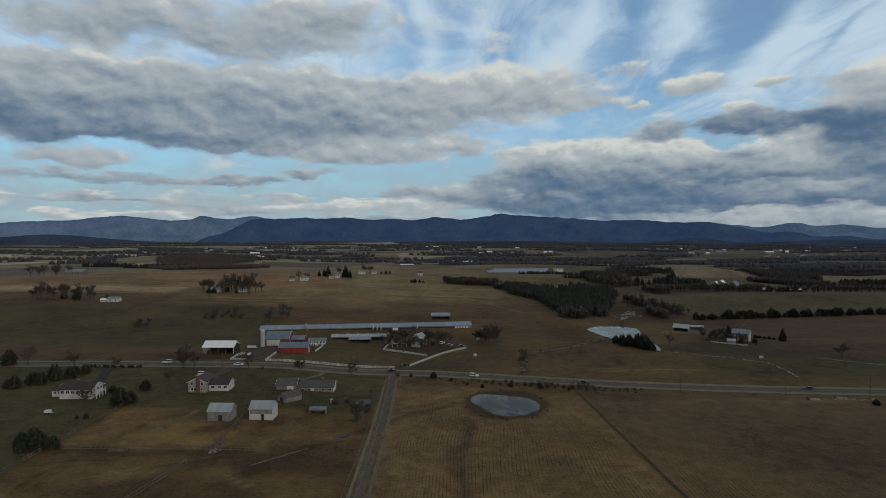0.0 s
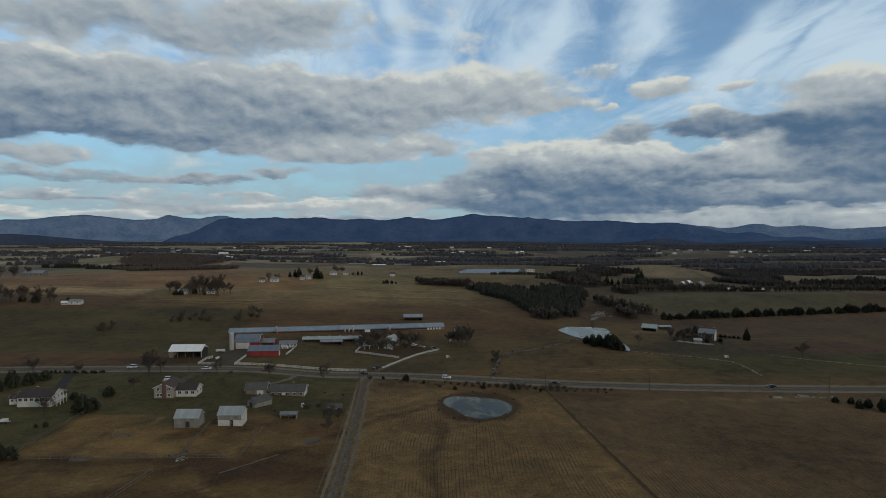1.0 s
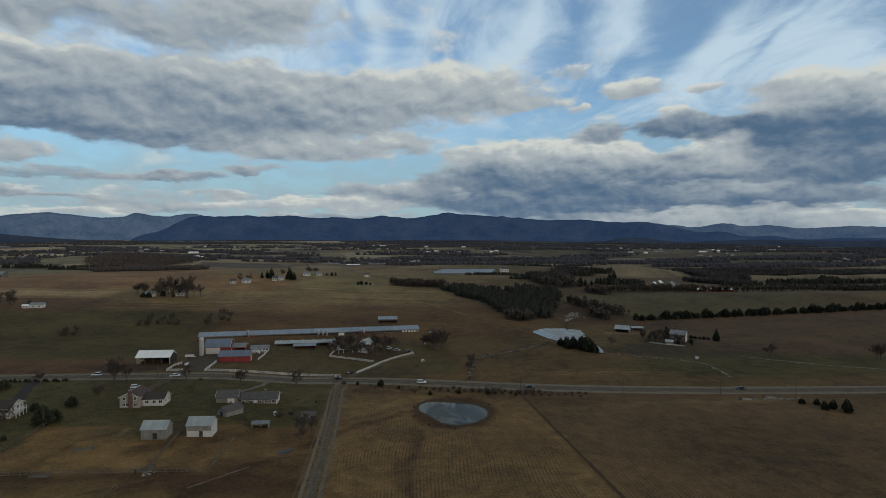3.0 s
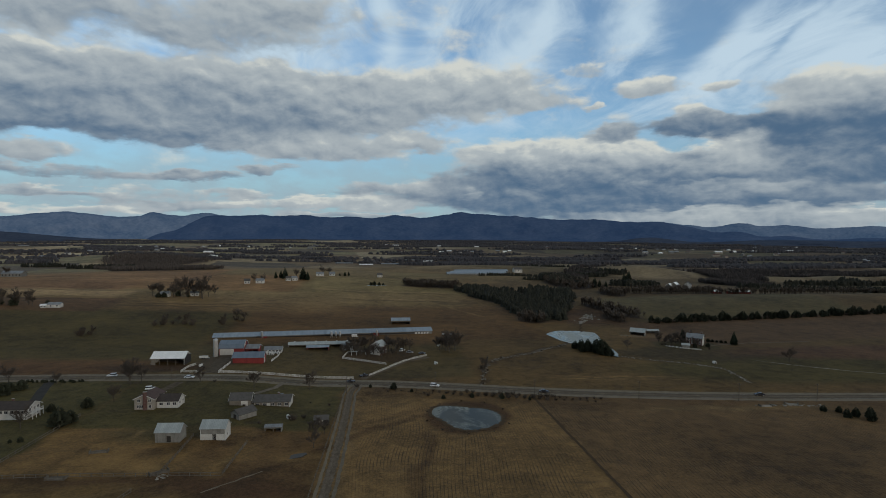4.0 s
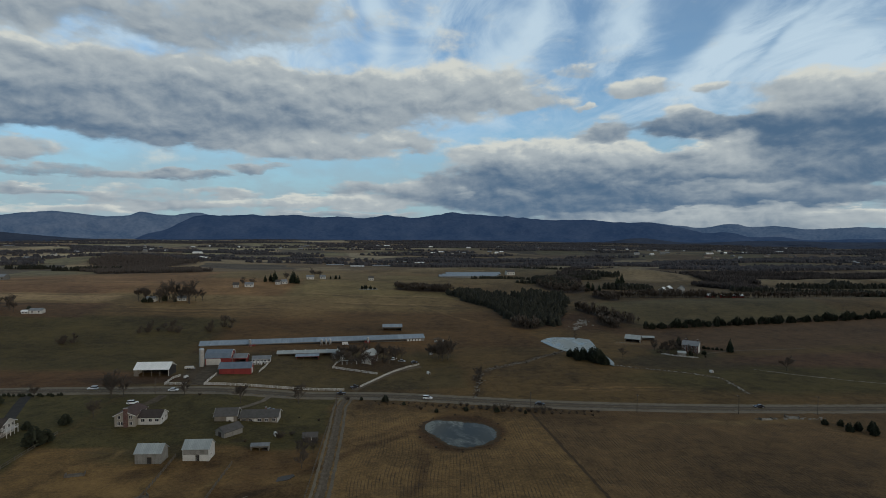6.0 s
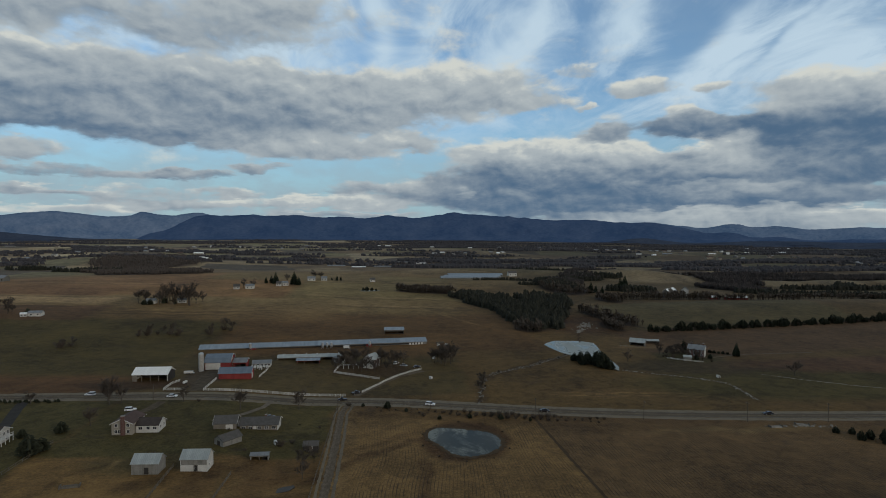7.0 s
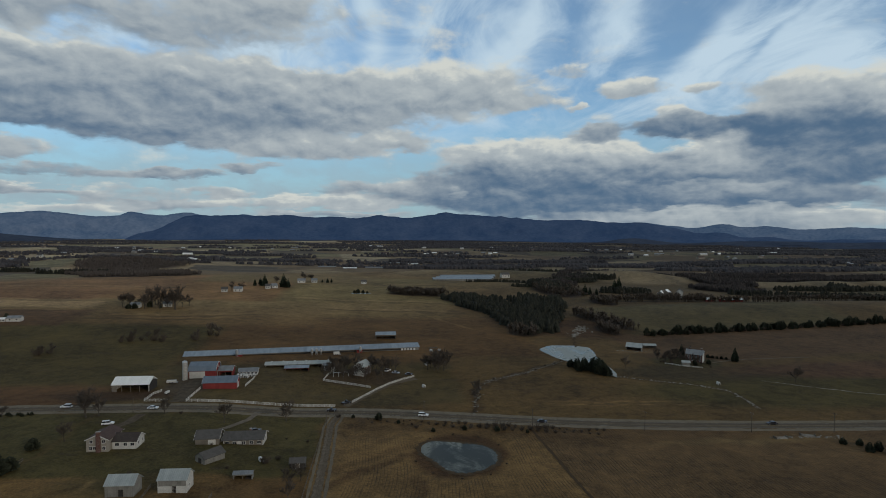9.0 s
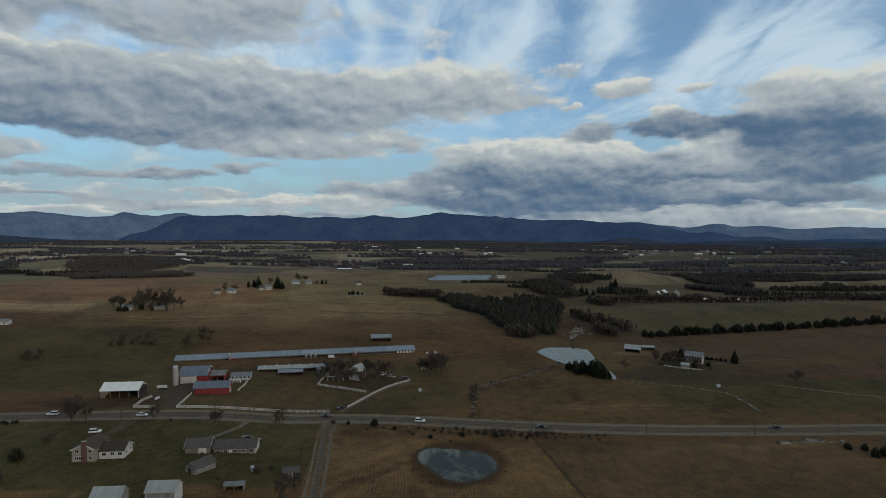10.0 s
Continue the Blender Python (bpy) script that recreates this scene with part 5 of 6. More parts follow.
part("chute", Shape().box(-0.4, 0.4, -2.0, -1.4, 0, 9.8), CONCRETE, silo)
building("barn", -90.4, 347.2, 3, 17.2, 8.0, 3.8, 2.4, BARN_RED, BLUE_ROOF, "low red barn with slate roof and white trimmed gable", "barn", doors=[("right", 0, 2.4, 2.8, TRIM)], wins=[("right", 0, 4.6, 0.8, 0.8)], over=0.45)
building("lean_to", -95.2, 375.5, 3, 7.5, 8.5, 3.6, 1.7, BARN_RED, TIN_GREY, "small red lean-to shed with grey roof", "shed", over=0.5, open_front=2.8)
building("milk_house", -83.2, 377.5, 6, 10.5, 6.0, 2.2, 1.4, SIDING_WHITE, TIN_GREY, "white milk house with pale roof and windows", "milk house", wins=[("front", u, 1.3, 1.3, 1.0) for u in (-4.2, -2.0, 0.2, 2.4, 4.4)], over=0.4)
b = building("calf_barn", -57.0, 398.0, 4.5, 41.0, 6.5, 2.2, 1.2, SIDING_GREY, TIN_GREEN, "long low calf barn with a pale tin roof", "barn", over=0.3, trim=False, open_front=1.6)
for k in range(6):
    part("roof_vent", Shape().box(-17 + 7 * k, -16.2 + 7 * k, -0.4, 0.4, 3.2, 3.9), TRIM, b)
building("feed_shed", -56.8, 388.8, 4, 14.0, 6.5, 2.2, 0.8, BARN_RED, TIN_BLUE, "low red feed shed with blue-grey roof", "shed", over=0.5, trim=False, open_front=1.7)

# The farmhouse among bare trees.
h = building("farmhouse", -16.5, 381.0, 62, 8.6, 7.0, 5.6, 2.8, BRICK_RED, TIN_GREEN, "tall brick farmhouse with a white gable and pale tin roof", "farmhouse", ends=SIDING_WHITE, over=0.4,
             wins=[("front", u, z_, 1.0, 1.6) for u in (-3, 0, 3) for z_ in (1.6, 4.2)] + [("right", u, z_, 0.9, 1.5) for u in (-2, 2) for z_ in (1.6, 4.2)])
chimney(h, -3.0, 0.3, 9.2, 0.8, 0.8, 7.0)
h2 = thing("porch", -29.0, 376.5, 8, "white garden arbour with three arches", "arbour")
for i in range(4):
    part("arbour_post", Shape().box(-4.5 + 3 * i - 0.15, -4.5 + 3 * i + 0.15, -0.15, 0.15, -0.5, 2.4), TRIM, h2)
part("arbour_beam", Shape().box(-4.8, 4.8, -0.3, 0.3, 2.4, 2.7), TRIM, h2)
building("garage", -37.5, 391.0, 8, 7.0, 6.0, 2.4, 1.6, SIDING_WHITE, TIN_GREY, "small white garage by the farmhouse yard", "garage", doors=[("front", 0, 2.4, 2.0, DARK)])

# The eastern farmstead.
b = building("barn", 182.5, 438.0, -32, 10.5, 8.0, 2.6, 2.2, SIDING_GREY, TIN_GREEN, "old grey barn with a rusted pale roof", "barn", over=0.6, trim=False, open_front=2.4)
building("shed", 196.0, 443.5, -8, 10.0, 4.5, 2.0, 0.9, SIDING_GREY, TIN_GREEN, "long open cattle shelter with pale roof", "shelter", over=0.3, trim=False, open_front=1.8)
h = building("farmhouse", 209.0, 401.0, -38, 10.5, 8.0, 5.2, 2.4, BRICK_RED, TIN_GREY, "two-storey brick farmhouse with white gable and tin roof", "farmhouse", ends=SIDING_WHITE, over=0.4,
             wins=[("front", u, z_, 1.0, 1.6) for u in (-3.6, -1.2, 1.2, 3.6) for z_ in (1.6, 4.0)] + [("right", u, z_, 1.0, 1.6) for u in (-2.2, 2.2) for z_ in (1.6, 4.0)])
chimney(h, -3.5, 0.2, 8.8, 0.8, 0.8, 7.5)
chimney(h, 4.0, 0.2, 8.8, 0.8, 0.8, 7.5)
building("shed", 196.0, 389.5, -20, 5.0, 3.4, 2.0, 0.9, SIDING_GREY, TIN_GREEN, "small shed with pale tin roof in the yard", "shed", over=0.3, trim=False)


# ---- fences ----
def fence(name, path, material, label, group, gap=2.6, tall=1.25, rails=3, thick=0.09, solid=0.0):
    """A board fence along a line on the ground: posts and rails span by span."""
    f = thing(name, path[0][0], path[0][1], 0, label, "fence", group, z=0.0)
    f.matrix_world = Matrix.Identity(4)
    pts = [Vector((*p, 0)) for p in path]
    post = Shape().box(-0.09, 0.09, -0.09, 0.09, -0.3, tall).add([(-0.09, -0.09, tall), (0.09, -0.09, tall), (0.09, 0.09, tall), (-0.09, 0.09, tall), (0, 0, tall + 0.08)], [(0, 1, 4), (1, 2, 4), (2, 3, 4), (3, 0, 4)]).mesh("post", material)
    for a, b in zip(pts, pts[1:]):
        k = max(1, round((b - a).length / gap))
        for i in range(k):
            p, q = a.lerp(b, i / k), a.lerp(b, (i + 1) / k)
            p.z, q.z = height(p.x, p.y), height(q.x, q.y)
            part("post", post, material, f, at=Matrix.Translation(p))
            run = Shape()
            d = (q - p).normalized()
            side = Vector((d.y, -d.x, 0)) * 0.02
            for r in range(rails):
                z0 = tall * (0.22 + 0.7 * r / max(1, rails - 1))
                w = tall * (solid or 0.075)
                run.add([p - side + Vector((0, 0, z0 - w)), q - side + Vector((0, 0, z0 - w)), q - side + Vector((0, 0, z0 + w)), p - side + Vector((0, 0, z0 + w)),
                         p + side + Vector((0, 0, z0 - w)), q + side + Vector((0, 0, z0 - w)), q + side + Vector((0, 0, z0 + w)), p + side + Vector((0, 0, z0 + w))],
                        [(0, 1, 2, 3), (7, 6, 5, 4), (0, 4, 5, 1), (3, 2, 6, 7)])
            part("rail_span", run, material, f)
    return f


WHITE = "white fences of the dairy farm"
fence("fence", [(x, float(road_y(x)) + 9.5) for x in range(-99, -26, 8)], FENCE_WHITE, "long white board fence along the highway", WHITE, tall=1.35)
fence("fence", [(-99, 319.5), (-99.8, 343)], FENCE_WHITE, "white board fence beside the barn drive", WHITE, tall=1.35)
fence("fence", [(-108, 319), (-119, 319.5)], FENCE_WHITE, "white board fence along the highway", WHITE, tall=1.35)
fence("fence", [(-119, 319.5), (-119.5, 332), (-117.5, 338)], FENCE_WHITE, "white board fence beside the machine shed", WHITE, tall=1.35)
fence("fence", [(-19, 325), (-13.5, 337), (-7, 350), (0, 360), (7, 367), (15, 372.5)], FENCE_WHITE, "white board fence curving up the farmhouse drive", WHITE, tall=1.2, gap=2.2)
fence("fence", [(-38.5, 367.5), (-24, 361), (-10.5, 353.5)], FENCE_WHITE, "white board fence round the farmhouse yard", WHITE, tall=1.35)
fence("fence", [(-38.5, 367.5), (-37, 378), (-33, 388)], FENCE_WHITE, "white board fence round the farmhouse yard", WHITE, tall=1.35)
fence("fence", [(-78.2, 349), (-77.6, 362), (-78.0, 372)], FENCE_WHITE, "white board fence beside the milk house", WHITE, tall=1.35)
fence("fence", [(184, 394), (193, 386), (203, 381)], FENCE_WHITE, "low white fence round the brick farmhouse yard", WHITE, tall=0.9)
GREY = "grey wooden paddock fences"
fence("fence", [(-78.3, 225), (-77.5, 208), (-76.8, 191)], FENCE_WOOD, "grey wooden rail fence between the paddocks", GREY)
fence("fence", [(-57.1, 219), (-57.4, 205), (-57.6, 191.5)], FENCE_WOOD, "grey wooden rail fence between the paddocks", GREY)
fence("fence", [(-130, 191), (-104, 191.5), (-76.8, 190.5), (-57.6, 191)], FENCE_WOOD, "grey wooden rail fence across the paddocks", GREY, gap=3.4, rails=2)
fence("fence", [(-132.5, 250), (-132.5, 225), (-132.3, 200), (-131.8, 170), (-131.5, 140)], FENCE_WOOD, "grey wire and post fence by the lawn", GREY, gap=3.6, rails=2, tall=1.2)
fence("fence", [(-80, 180), (-83, 165), (-86, 150)], FENCE_WOOD, "grey wooden rail fence in the lower paddock", GREY, gap=3.0, rails=2)
fence("fence", [(-29.3, 298), (-29.0, 250), (-28.6, 210), (-28.4, 150)], FENCE_WOOD, "grey post and rail fence beside the lane", GREY, gap=3.4, rails=2)


# ---- trees ----
def bare_tree(name, seed, tall, spread, label, limbs=11, category="tree"):
    """A leafless tree: tapered trunk, forking limbs and many fine twigs."""
    rng = random.Random(seed)
    t = thing(name, 0, 0, 0, label, category, z=0.0)
    trunk, crown = Shape(), Shape()
    fork = tall * 0.2
    lean = Vector((rng.uniform(-0.04, 0.04), rng.uniform(-0.04, 0.04), 1))
    r = tall * 0.02
    trunk.tube((0, 0, -0.4), lean * fork * 0.4, r * 1.25, r, 8)
    trunk.tube(lean * fork * 0.4, lean * fork, r, r * 0.8, 8)
    trunk.tube(lean * fork, lean * tall * 0.72, r * 0.75, r * 0.2, 6)

    def grow(p, d, length, rad, level):
        q = p + d * length
        crown.tube(p, q, rad, rad * 0.55, 4 if level < 1 else 3, False)
        if level == 3:
            return
        for i in range((5, 6, 5)[level]):
            k = rng.uniform(0.35, 1.0)
            turn = Vector((rng.uniform(-1, 1), rng.uniform(-1, 1), rng.uniform(-0.25, 0.9)))
            nd = (d * 0.9 + turn * 0.75).normalized()
            grow(p.lerp(q, k), nd, length * rng.uniform(0.42, 0.66), max(rad * 0.5, 0.036), level + 1)

    for i in range(limbs):
        a = math.tau * i / limbs + rng.uniform(-0.4, 0.4)
        p = lean * (fork * rng.uniform(0.8, 2.6))
        up = rng.uniform(0.5, 1.3)
        d = Vector((math.cos(a) * spread / tall * 1.3, math.sin(a) * spread / tall * 1.3, up)).normalized()
        grow(p, d, tall * rng.uniform(0.26, 0.38), r * 0.5, 0)
    part("trunk", trunk, BARK, t)
    part("crown", crown, TWIGS, t)
    return t


def spray(s, p, d, size, rng):
    """A tuft of needles: two crossed blades."""
    side = Vector((rng.uniform(-1, 1), rng.uniform(-1, 1), rng.uniform(-1, 1))).cross(d).normalized()
    tip = p + d * size
    mid = p + d * size * 0.5
    up = d.cross(side)
    for w in (side, up):
        s.add([p, mid + w * size * 0.32, tip, mid - w * size * 0.32], [(0, 1, 2, 3)])


def conifer(name, seed, tall, radius, label, material, whorls=14, round_=0.0, category="tree"):
    """An evergreen: trunk, and whorls of drooping needle tufts; round_ bulges the outline, as a cedar's."""
    rng = random.Random(seed)
    t = thing(name, 0, 0, 0, label, category, z=0.0)
    part("trunk", Shape().tube((0, 0, -0.4), (0, 0, tall * 0.9), tall * 0.022, tall * 0.006, 6), BARK, t)
    s = Shape()
    base = tall * 0.06
    for j in range(whorls):
        k = j / (whorls - 1)
        z = base + (tall - base) * k
        edge = (1 - k) ** (1.0 - 0.55 * round_) * (0.75 + 0.25 * round_ + (1 - round_) * 0.25) * radius
        if round_:
            edge *= min(1.0, 0.65 + 1.6 * k)
        n = max(3, int(13 * (edge / radius) + 3))
        for i in range(n):
            a = math.tau * i / n + rng.uniform(-0.5, 0.5)
            e = edge * rng.uniform(0.72, 1.18)
            for f in (0.45, 0.8):
                p = Vector((math.cos(a) * e * f, math.sin(a) * e * f, z + rng.uniform(-0.4, 0.4) * tall / whorls - 0.12 * e * f))
                d = Vector((math.cos(a), math.sin(a), rng.uniform(-0.35, 0.35) + 0.4 * round_)).normalized()
                spray(s, p, d, max(0.35, 0.5 * e + 0.05 * tall), rng)
    s.tube((0, 0, base), (0, 0, tall * 0.85), radius * (0.5 + 0.2 * round_), 0.05, 7)
    part("crown", s, material, t)
    return t


def thicket(name, seed, tall, radius, label, material, category="shrub"):
    """A leafless shrub: many stems from one root, with twigs."""
    rng = random.Random(seed)
    t = thing(name, 0, 0, 0, label, category, z=0.0)
    s = Shape()
    for i in range(46):
        a, e = rng.uniform(0, math.tau), rng.uniform(0, 0.6) * radius
        p = Vector((math.cos(a) * e * 0.6, math.sin(a) * e * 0.6, -0.2))
        q = Vector((math.cos(a) * radius * rng.uniform(0.2, 1), math.sin(a) * radius * rng.uniform(0.2, 1), tall * rng.uniform(0.45, 1)))
        s.tube(p, q, 0.05, 0.02, 3, False)
        for _ in range(5):
            m = p.lerp(q, rng.uniform(0.4, 1))
            s.tube(m, m + Vector((rng.uniform(-1, 1), rng.uniform(-1, 1), rng.uniform(0, 1))) * radius * 0.3, 0.03, 0.012, 3, False)
    part("crown", s, material, t)
    return t


def plant(kinds, spots, jitter=0.25, seed=5, group=""):
    """Copies of a few models at spots (x, y, size)."""
    rng = random.Random(seed)
    for x, y, size in spots:
        src = rng.choice(kinds)
        c = copy_thing(src, pose(x, y, height(x, y) - 0.05, 0, 0, rng.uniform(0, 360)))
        k = size * rng.uniform(1 - jitter, 1 + jitter)
        c.scale = (k * rng.uniform(0.9, 1.1), k * rng.uniform(0.9, 1.1), k)
        if group:
            c["group"] = group


def away(models, x, y):
    """The models themselves stand at places of their own."""
    for i, m in enumerate(models):
        px, py = x[i], y[i]
        m.matrix_world = pose(px, py, height(px, py) - 0.05, 0, 0, 40 * i)


BARE = [bare_tree("tree", s, 10.0, sp, "leafless grey-brown deciduous tree in winter") for s, sp in ((1, 4.5), (2, 5.5), (3, 5.0), (4, 6.0))]
CEDAR = [conifer("cedar", s, 6.0, r, "dark green cedar tree with dense ragged crown", NEEDLES, 13, 0.8) for s, r in ((11, 2.6), (12, 3.0), (13, 2.3))]
FIR = [conifer("spruce", s, 9.0, r, "dark pointed evergreen spruce", SPRUCE, 16, 0.1) for s, r in ((21, 2.4), (22, 2.1))]
SHRUB = [thicket("shrub", s, 1.8, 1.5, "leafless brown roadside shrub", THICKET) for s in (31, 32)]

away(BARE, (-130, -73, -47, -193), (299, 290, 295, 299))
away(CEDAR, (-196, -192, -186), (262, 268, 275))
away(FIR, (236, 205), (398, 412))
away(SHRUB, (-24, 12), (301, 284))
# Yards and roadside south of the highway.
plant(BARE, [(-134, 296, 1.35), (-137, 301, 1.45), (-220, 303, 1.0), (-250, 300, 1.0), (-102, 300, 0.7), (-88, 232, 0.35), (-128, 268, 0.9), (-147, 236, 0.8), (-34, 226, 0.7), (-31, 232, 0.6), (-33, 218, 0.6), (-170, 298, 0.6)], seed=2)
plant(CEDAR, [(-199, 262, 0.9), (-194, 272, 1.0), (-190, 280, 1.05), (-184, 286, 0.9), (-200, 256, 0.7), (-188, 268, 0.9), (-182, 279, 0.85), (-180, 288, 0.8)], seed=3, group="cedar windbreak by the white house")
plant(CEDAR, [(-230, 303, 1.3), (-134, 238, 1.05), (-136, 240, 0.85), (-132, 242, 0.7), (-135.5, 261, 0.85), (-147.5, 256, 0.55), (-138, 222, 0.4), (-141, 221, 0.35)], seed=4)
plant(CEDAR, [(-140, 190, 0.85), (-137, 193, 0.9), (-133.5, 190.5, 0.9), (-135, 195, 0.75), (-142, 194, 0.7), (-130.5, 193, 0.7), (-138, 188, 0.7), (-128, 191, 0.55)], seed=6, group="cedar clump at the paddock corner")
plant(CEDAR, [(-5, 297, 0.62), (-17, 300, 0.42), (190, 252, 0.55), (196, 250, 0.6), (194, 243, 0.9), (199, 244, 0.85), (204, 242, 0.8), (201, 238, 0.8)], seed=7)
plant(SHRUB, [(-10 + 1.7 * i + 1.4 * math.sin(i * 2.9), float(road_y(-10 + 1.7 * i)) - 9.5 - 5 * math.sin(i * 1.7) ** 2, 0.42 + 0.6 * math.sin(i * 3.1) ** 4) for i in range(62)], jitter=0.4, seed=8, group="roadside shrubs above the pond")
plant(CEDAR, [(19, 279, 0.38), (33, 280, 0.32), (47, 277, 0.42), (60, 274, 0.4), (4, 291, 0.3)], seed=9)
plant(SHRUB, [(POND[0] + 18.5 * math.cos(a / 5), POND[1] + 22 * math.sin(a / 5), 0.4) for a in range(2, 30, 3)], seed=10, group="weeds on the pond bank")
plant(SHRUB, [(-70 + i * 9, 262 + (i * 37) % 20, 0.5) for i in range(5)] + [(-46, 246, 1.2), (-42, 250, 0.9), (-58, 240, 0.6), (-95, 300, 0.8)], seed=12)
plant(CEDAR, [(-185 + 1.5 * i, 300.5 + 0.9 * math.sin(i * 2), 0.24) for i in range(18)], seed=11, group="low evergreens at the driveway")
# The dairy farm.
plant(BARE, [(-38, 372, 0.8), (-26, 384, 0.95), (-22, 370, 0.9), (-10, 384, 1.0), (-4, 378, 0.9), (-31, 393, 0.9), (-14, 369, 0.8), (-2, 388, 0.8), (-19, 372, 0.9), (-27, 371, 0.8), (-33, 382, 0.9), (-7, 371, 0.8), (-36, 380, 0.8), (-30, 377, 0.8), (-24, 376, 0.7), (-20, 388, 1.0), (-8, 390, 1.0), (0, 382, 0.9), (-35, 388, 1.0), (-28, 389, 0.9), (4, 388, 0.8), (-12, 392, 0.9)], seed=13, group="bare trees round the farmhouse")
plant(BARE, [(28, 384, 1.25), (31, 388, 1.45), (34, 383, 1.3), (26, 390, 1.1), (24, 386, 0.9), (36, 388, 1.0), (30, 380, 0.8), (22, 392, 0.8)], seed=14)
plant(BARE, [(-226, 424, 0.6), (-221, 428, 0.6), (-192, 461, 0.55), (-186, 464, 0.7), (-171, 468, 0.75), (-165, 465, 0.6), (-178, 470, 0.55), (-143, 470, 0.7), (-138, 488, 0.9), (-131, 484, 0.8)], seed=15)
plant(SHRUB, [(x0 + (x1 - x0) * k + 2.4 * math.sin(9 * k + x0), y0 + (y1 - y0) * k + 1.8 * math.cos(7 * k + y0), 0.28 + 0.3 * math.sin(x0 + 4 * k) ** 2) for (x0, y0), (x1, y1) in zip(CREEK, CREEK[1:]) for k in (0.1, 0.45, 0.8)], jitter=0.4, seed=29, group="brown shrubs along the creek")
plant(BARE, [(46, 330, 0.75), (49, 344, 0.5), (44, 322, 0.5)], seed=30)
plant(SHRUB, [(-227, 422, 2.2), (-222, 426, 2.0), (-230, 428, 1.6), (-192, 459, 1.8), (-187, 462, 2.2), (-181, 466, 1.8), (-172, 466, 2.3), (-165, 463, 2.0), (-143, 468, 2.2), (-138, 485, 2.0), (-132, 482, 1.8), (-148, 476, 1.6)], jitter=0.2, seed=34, group="brown thickets on the pasture slope")
# The creek pond and the eastern farmstead.
plant(CEDAR, [(123, 379, 1.3), (127, 374, 1.35), (130, 370, 1.3), (133, 366, 1.1), (120, 384, 1.2), (125, 385, 1.25), (130, 378, 1.4), (134, 372, 1.2), (119, 378, 1.1), (117, 388, 0.9)], seed=16, group="cedar clump at the creek pond")
plant(BARE, [(152, 384, 0.7), (190, 405, 0.85), (186, 410, 0.7), (198, 397, 0.7), (200, 412, 0.7), (194, 409, 0.8), (204, 391, 0.6), (189, 396, 0.6), (216, 408, 0.6), (240, 345, 0.9), (300, 330, 1.2), (306, 334, 1.0), (187, 401, 0.6), (192, 402, 0.7), (196, 404, 0.7), (201, 407, 0.8), (206, 410, 0.8), (214, 403, 0.7), (184, 405, 0.5), (199, 393, 0.6)], seed=17)
plant(FIR, [(212, 413, 0.9), (238, 401, 1.1)], seed=18)
plant(SHRUB, [(183 + 2.4 * i, 398 - 1.1 * i + 3 * math.sin(i * 2.7), 0.7) for i in range(12)] + [(188 + 3.1 * i, 408 + 2 * math.sin(i * 1.9), 0.9) for i in range(8)], jitter=0.4, seed=33, group="shrubs of the brick farmhouse yard")
strip("road", [(205, 396), (214, 394), (226, 398), (250, 404), (300, 408)], 2.2, TRACK, 0.09, "packed gravel track to the brick farmhouse", "driveway", rough_edge=0.3)
plant(CEDAR, [(218 + 2.6 * i, 412 - 1.3 * i, 0.35) for i in range(7)] + [(205, 394, 0.6), (213, 391, 0.7), (202, 388, 0.4)], seed=19, group="clipped evergreens by the farmstead")
plant(CEDAR, [(216 + 2.9 * i + 1.6 * math.sin(i * 5.1), 489 + 0.185 * 2.9 * i + 3.0 * math.sin(i * 2.3), 0.66 + 0.42 * math.sin(i * 0.9 + 1) ** 2) for i in range(104)], jitter=0.4, seed=20, group="cedar hedgerow across the fields")
plant(SHRUB, [(216 + 7 * i, 487 + 1.3 * i, 1.4) for i in range(42)], seed=21, group="undergrowth of the hedgerow")
# Upland farms.
plant(BARE, [(-250 + 4.4 * i, 592 + 8 * math.sin(i * 2.1) + 0.3 * i, 1.3 + 0.3 * math.sin(i * 1.3)) for i in range(14)] + [(-199, 584, 1.9), (-226, 606, 1.7), (-214, 603, 1.8)], seed=22, group="bare trees round the upland farm")
plant(CEDAR, [(-238, 592, 0.9), (-226, 594, 1.1), (-215, 590, 0.9), (-241, 584, 0.8), (-236, 585, 0.9), (-340, 528, 1.3), (-312, 528, 0.9), (-355, 532, 1.0)], seed=23)
plant(BARE, [(-384 + 4.2 * i, 532 + 6 * math.sin(i * 2.2), 1.25) for i in range(15)] + [(-560 + 7 * i, 770 + 8 * math.sin(i * 1.9), 1.5) for i in range(8)], seed=24)
plant(FIR, [(-152, 748, 1.4), (-158, 752, 1.5), (-164, 749, 1.2), (-128, 741, 1.6), (-122, 738, 1.2), (-81, 798, 0.8), (-76, 800, 0.7), (-88, 799, 0.6)], seed=25)
plant(BARE, [(-140, 760, 1.3), (-112, 802, 1.3), (-104, 806, 1.2), (-180, 704, 1.0), (-170, 708, 0.9)], seed=26)
plant(CEDAR, [(-40, 703, 0.8), (-36, 705, 0.9), (-30, 704, 0.8), (-25, 702, 0.7)], seed=27)
plant(FIR, [(238, 701, 1.5), (246, 706, 1.3), (252, 700, 1.2), (300, 762, 1.7), (308, 766, 1.6)], seed=28)


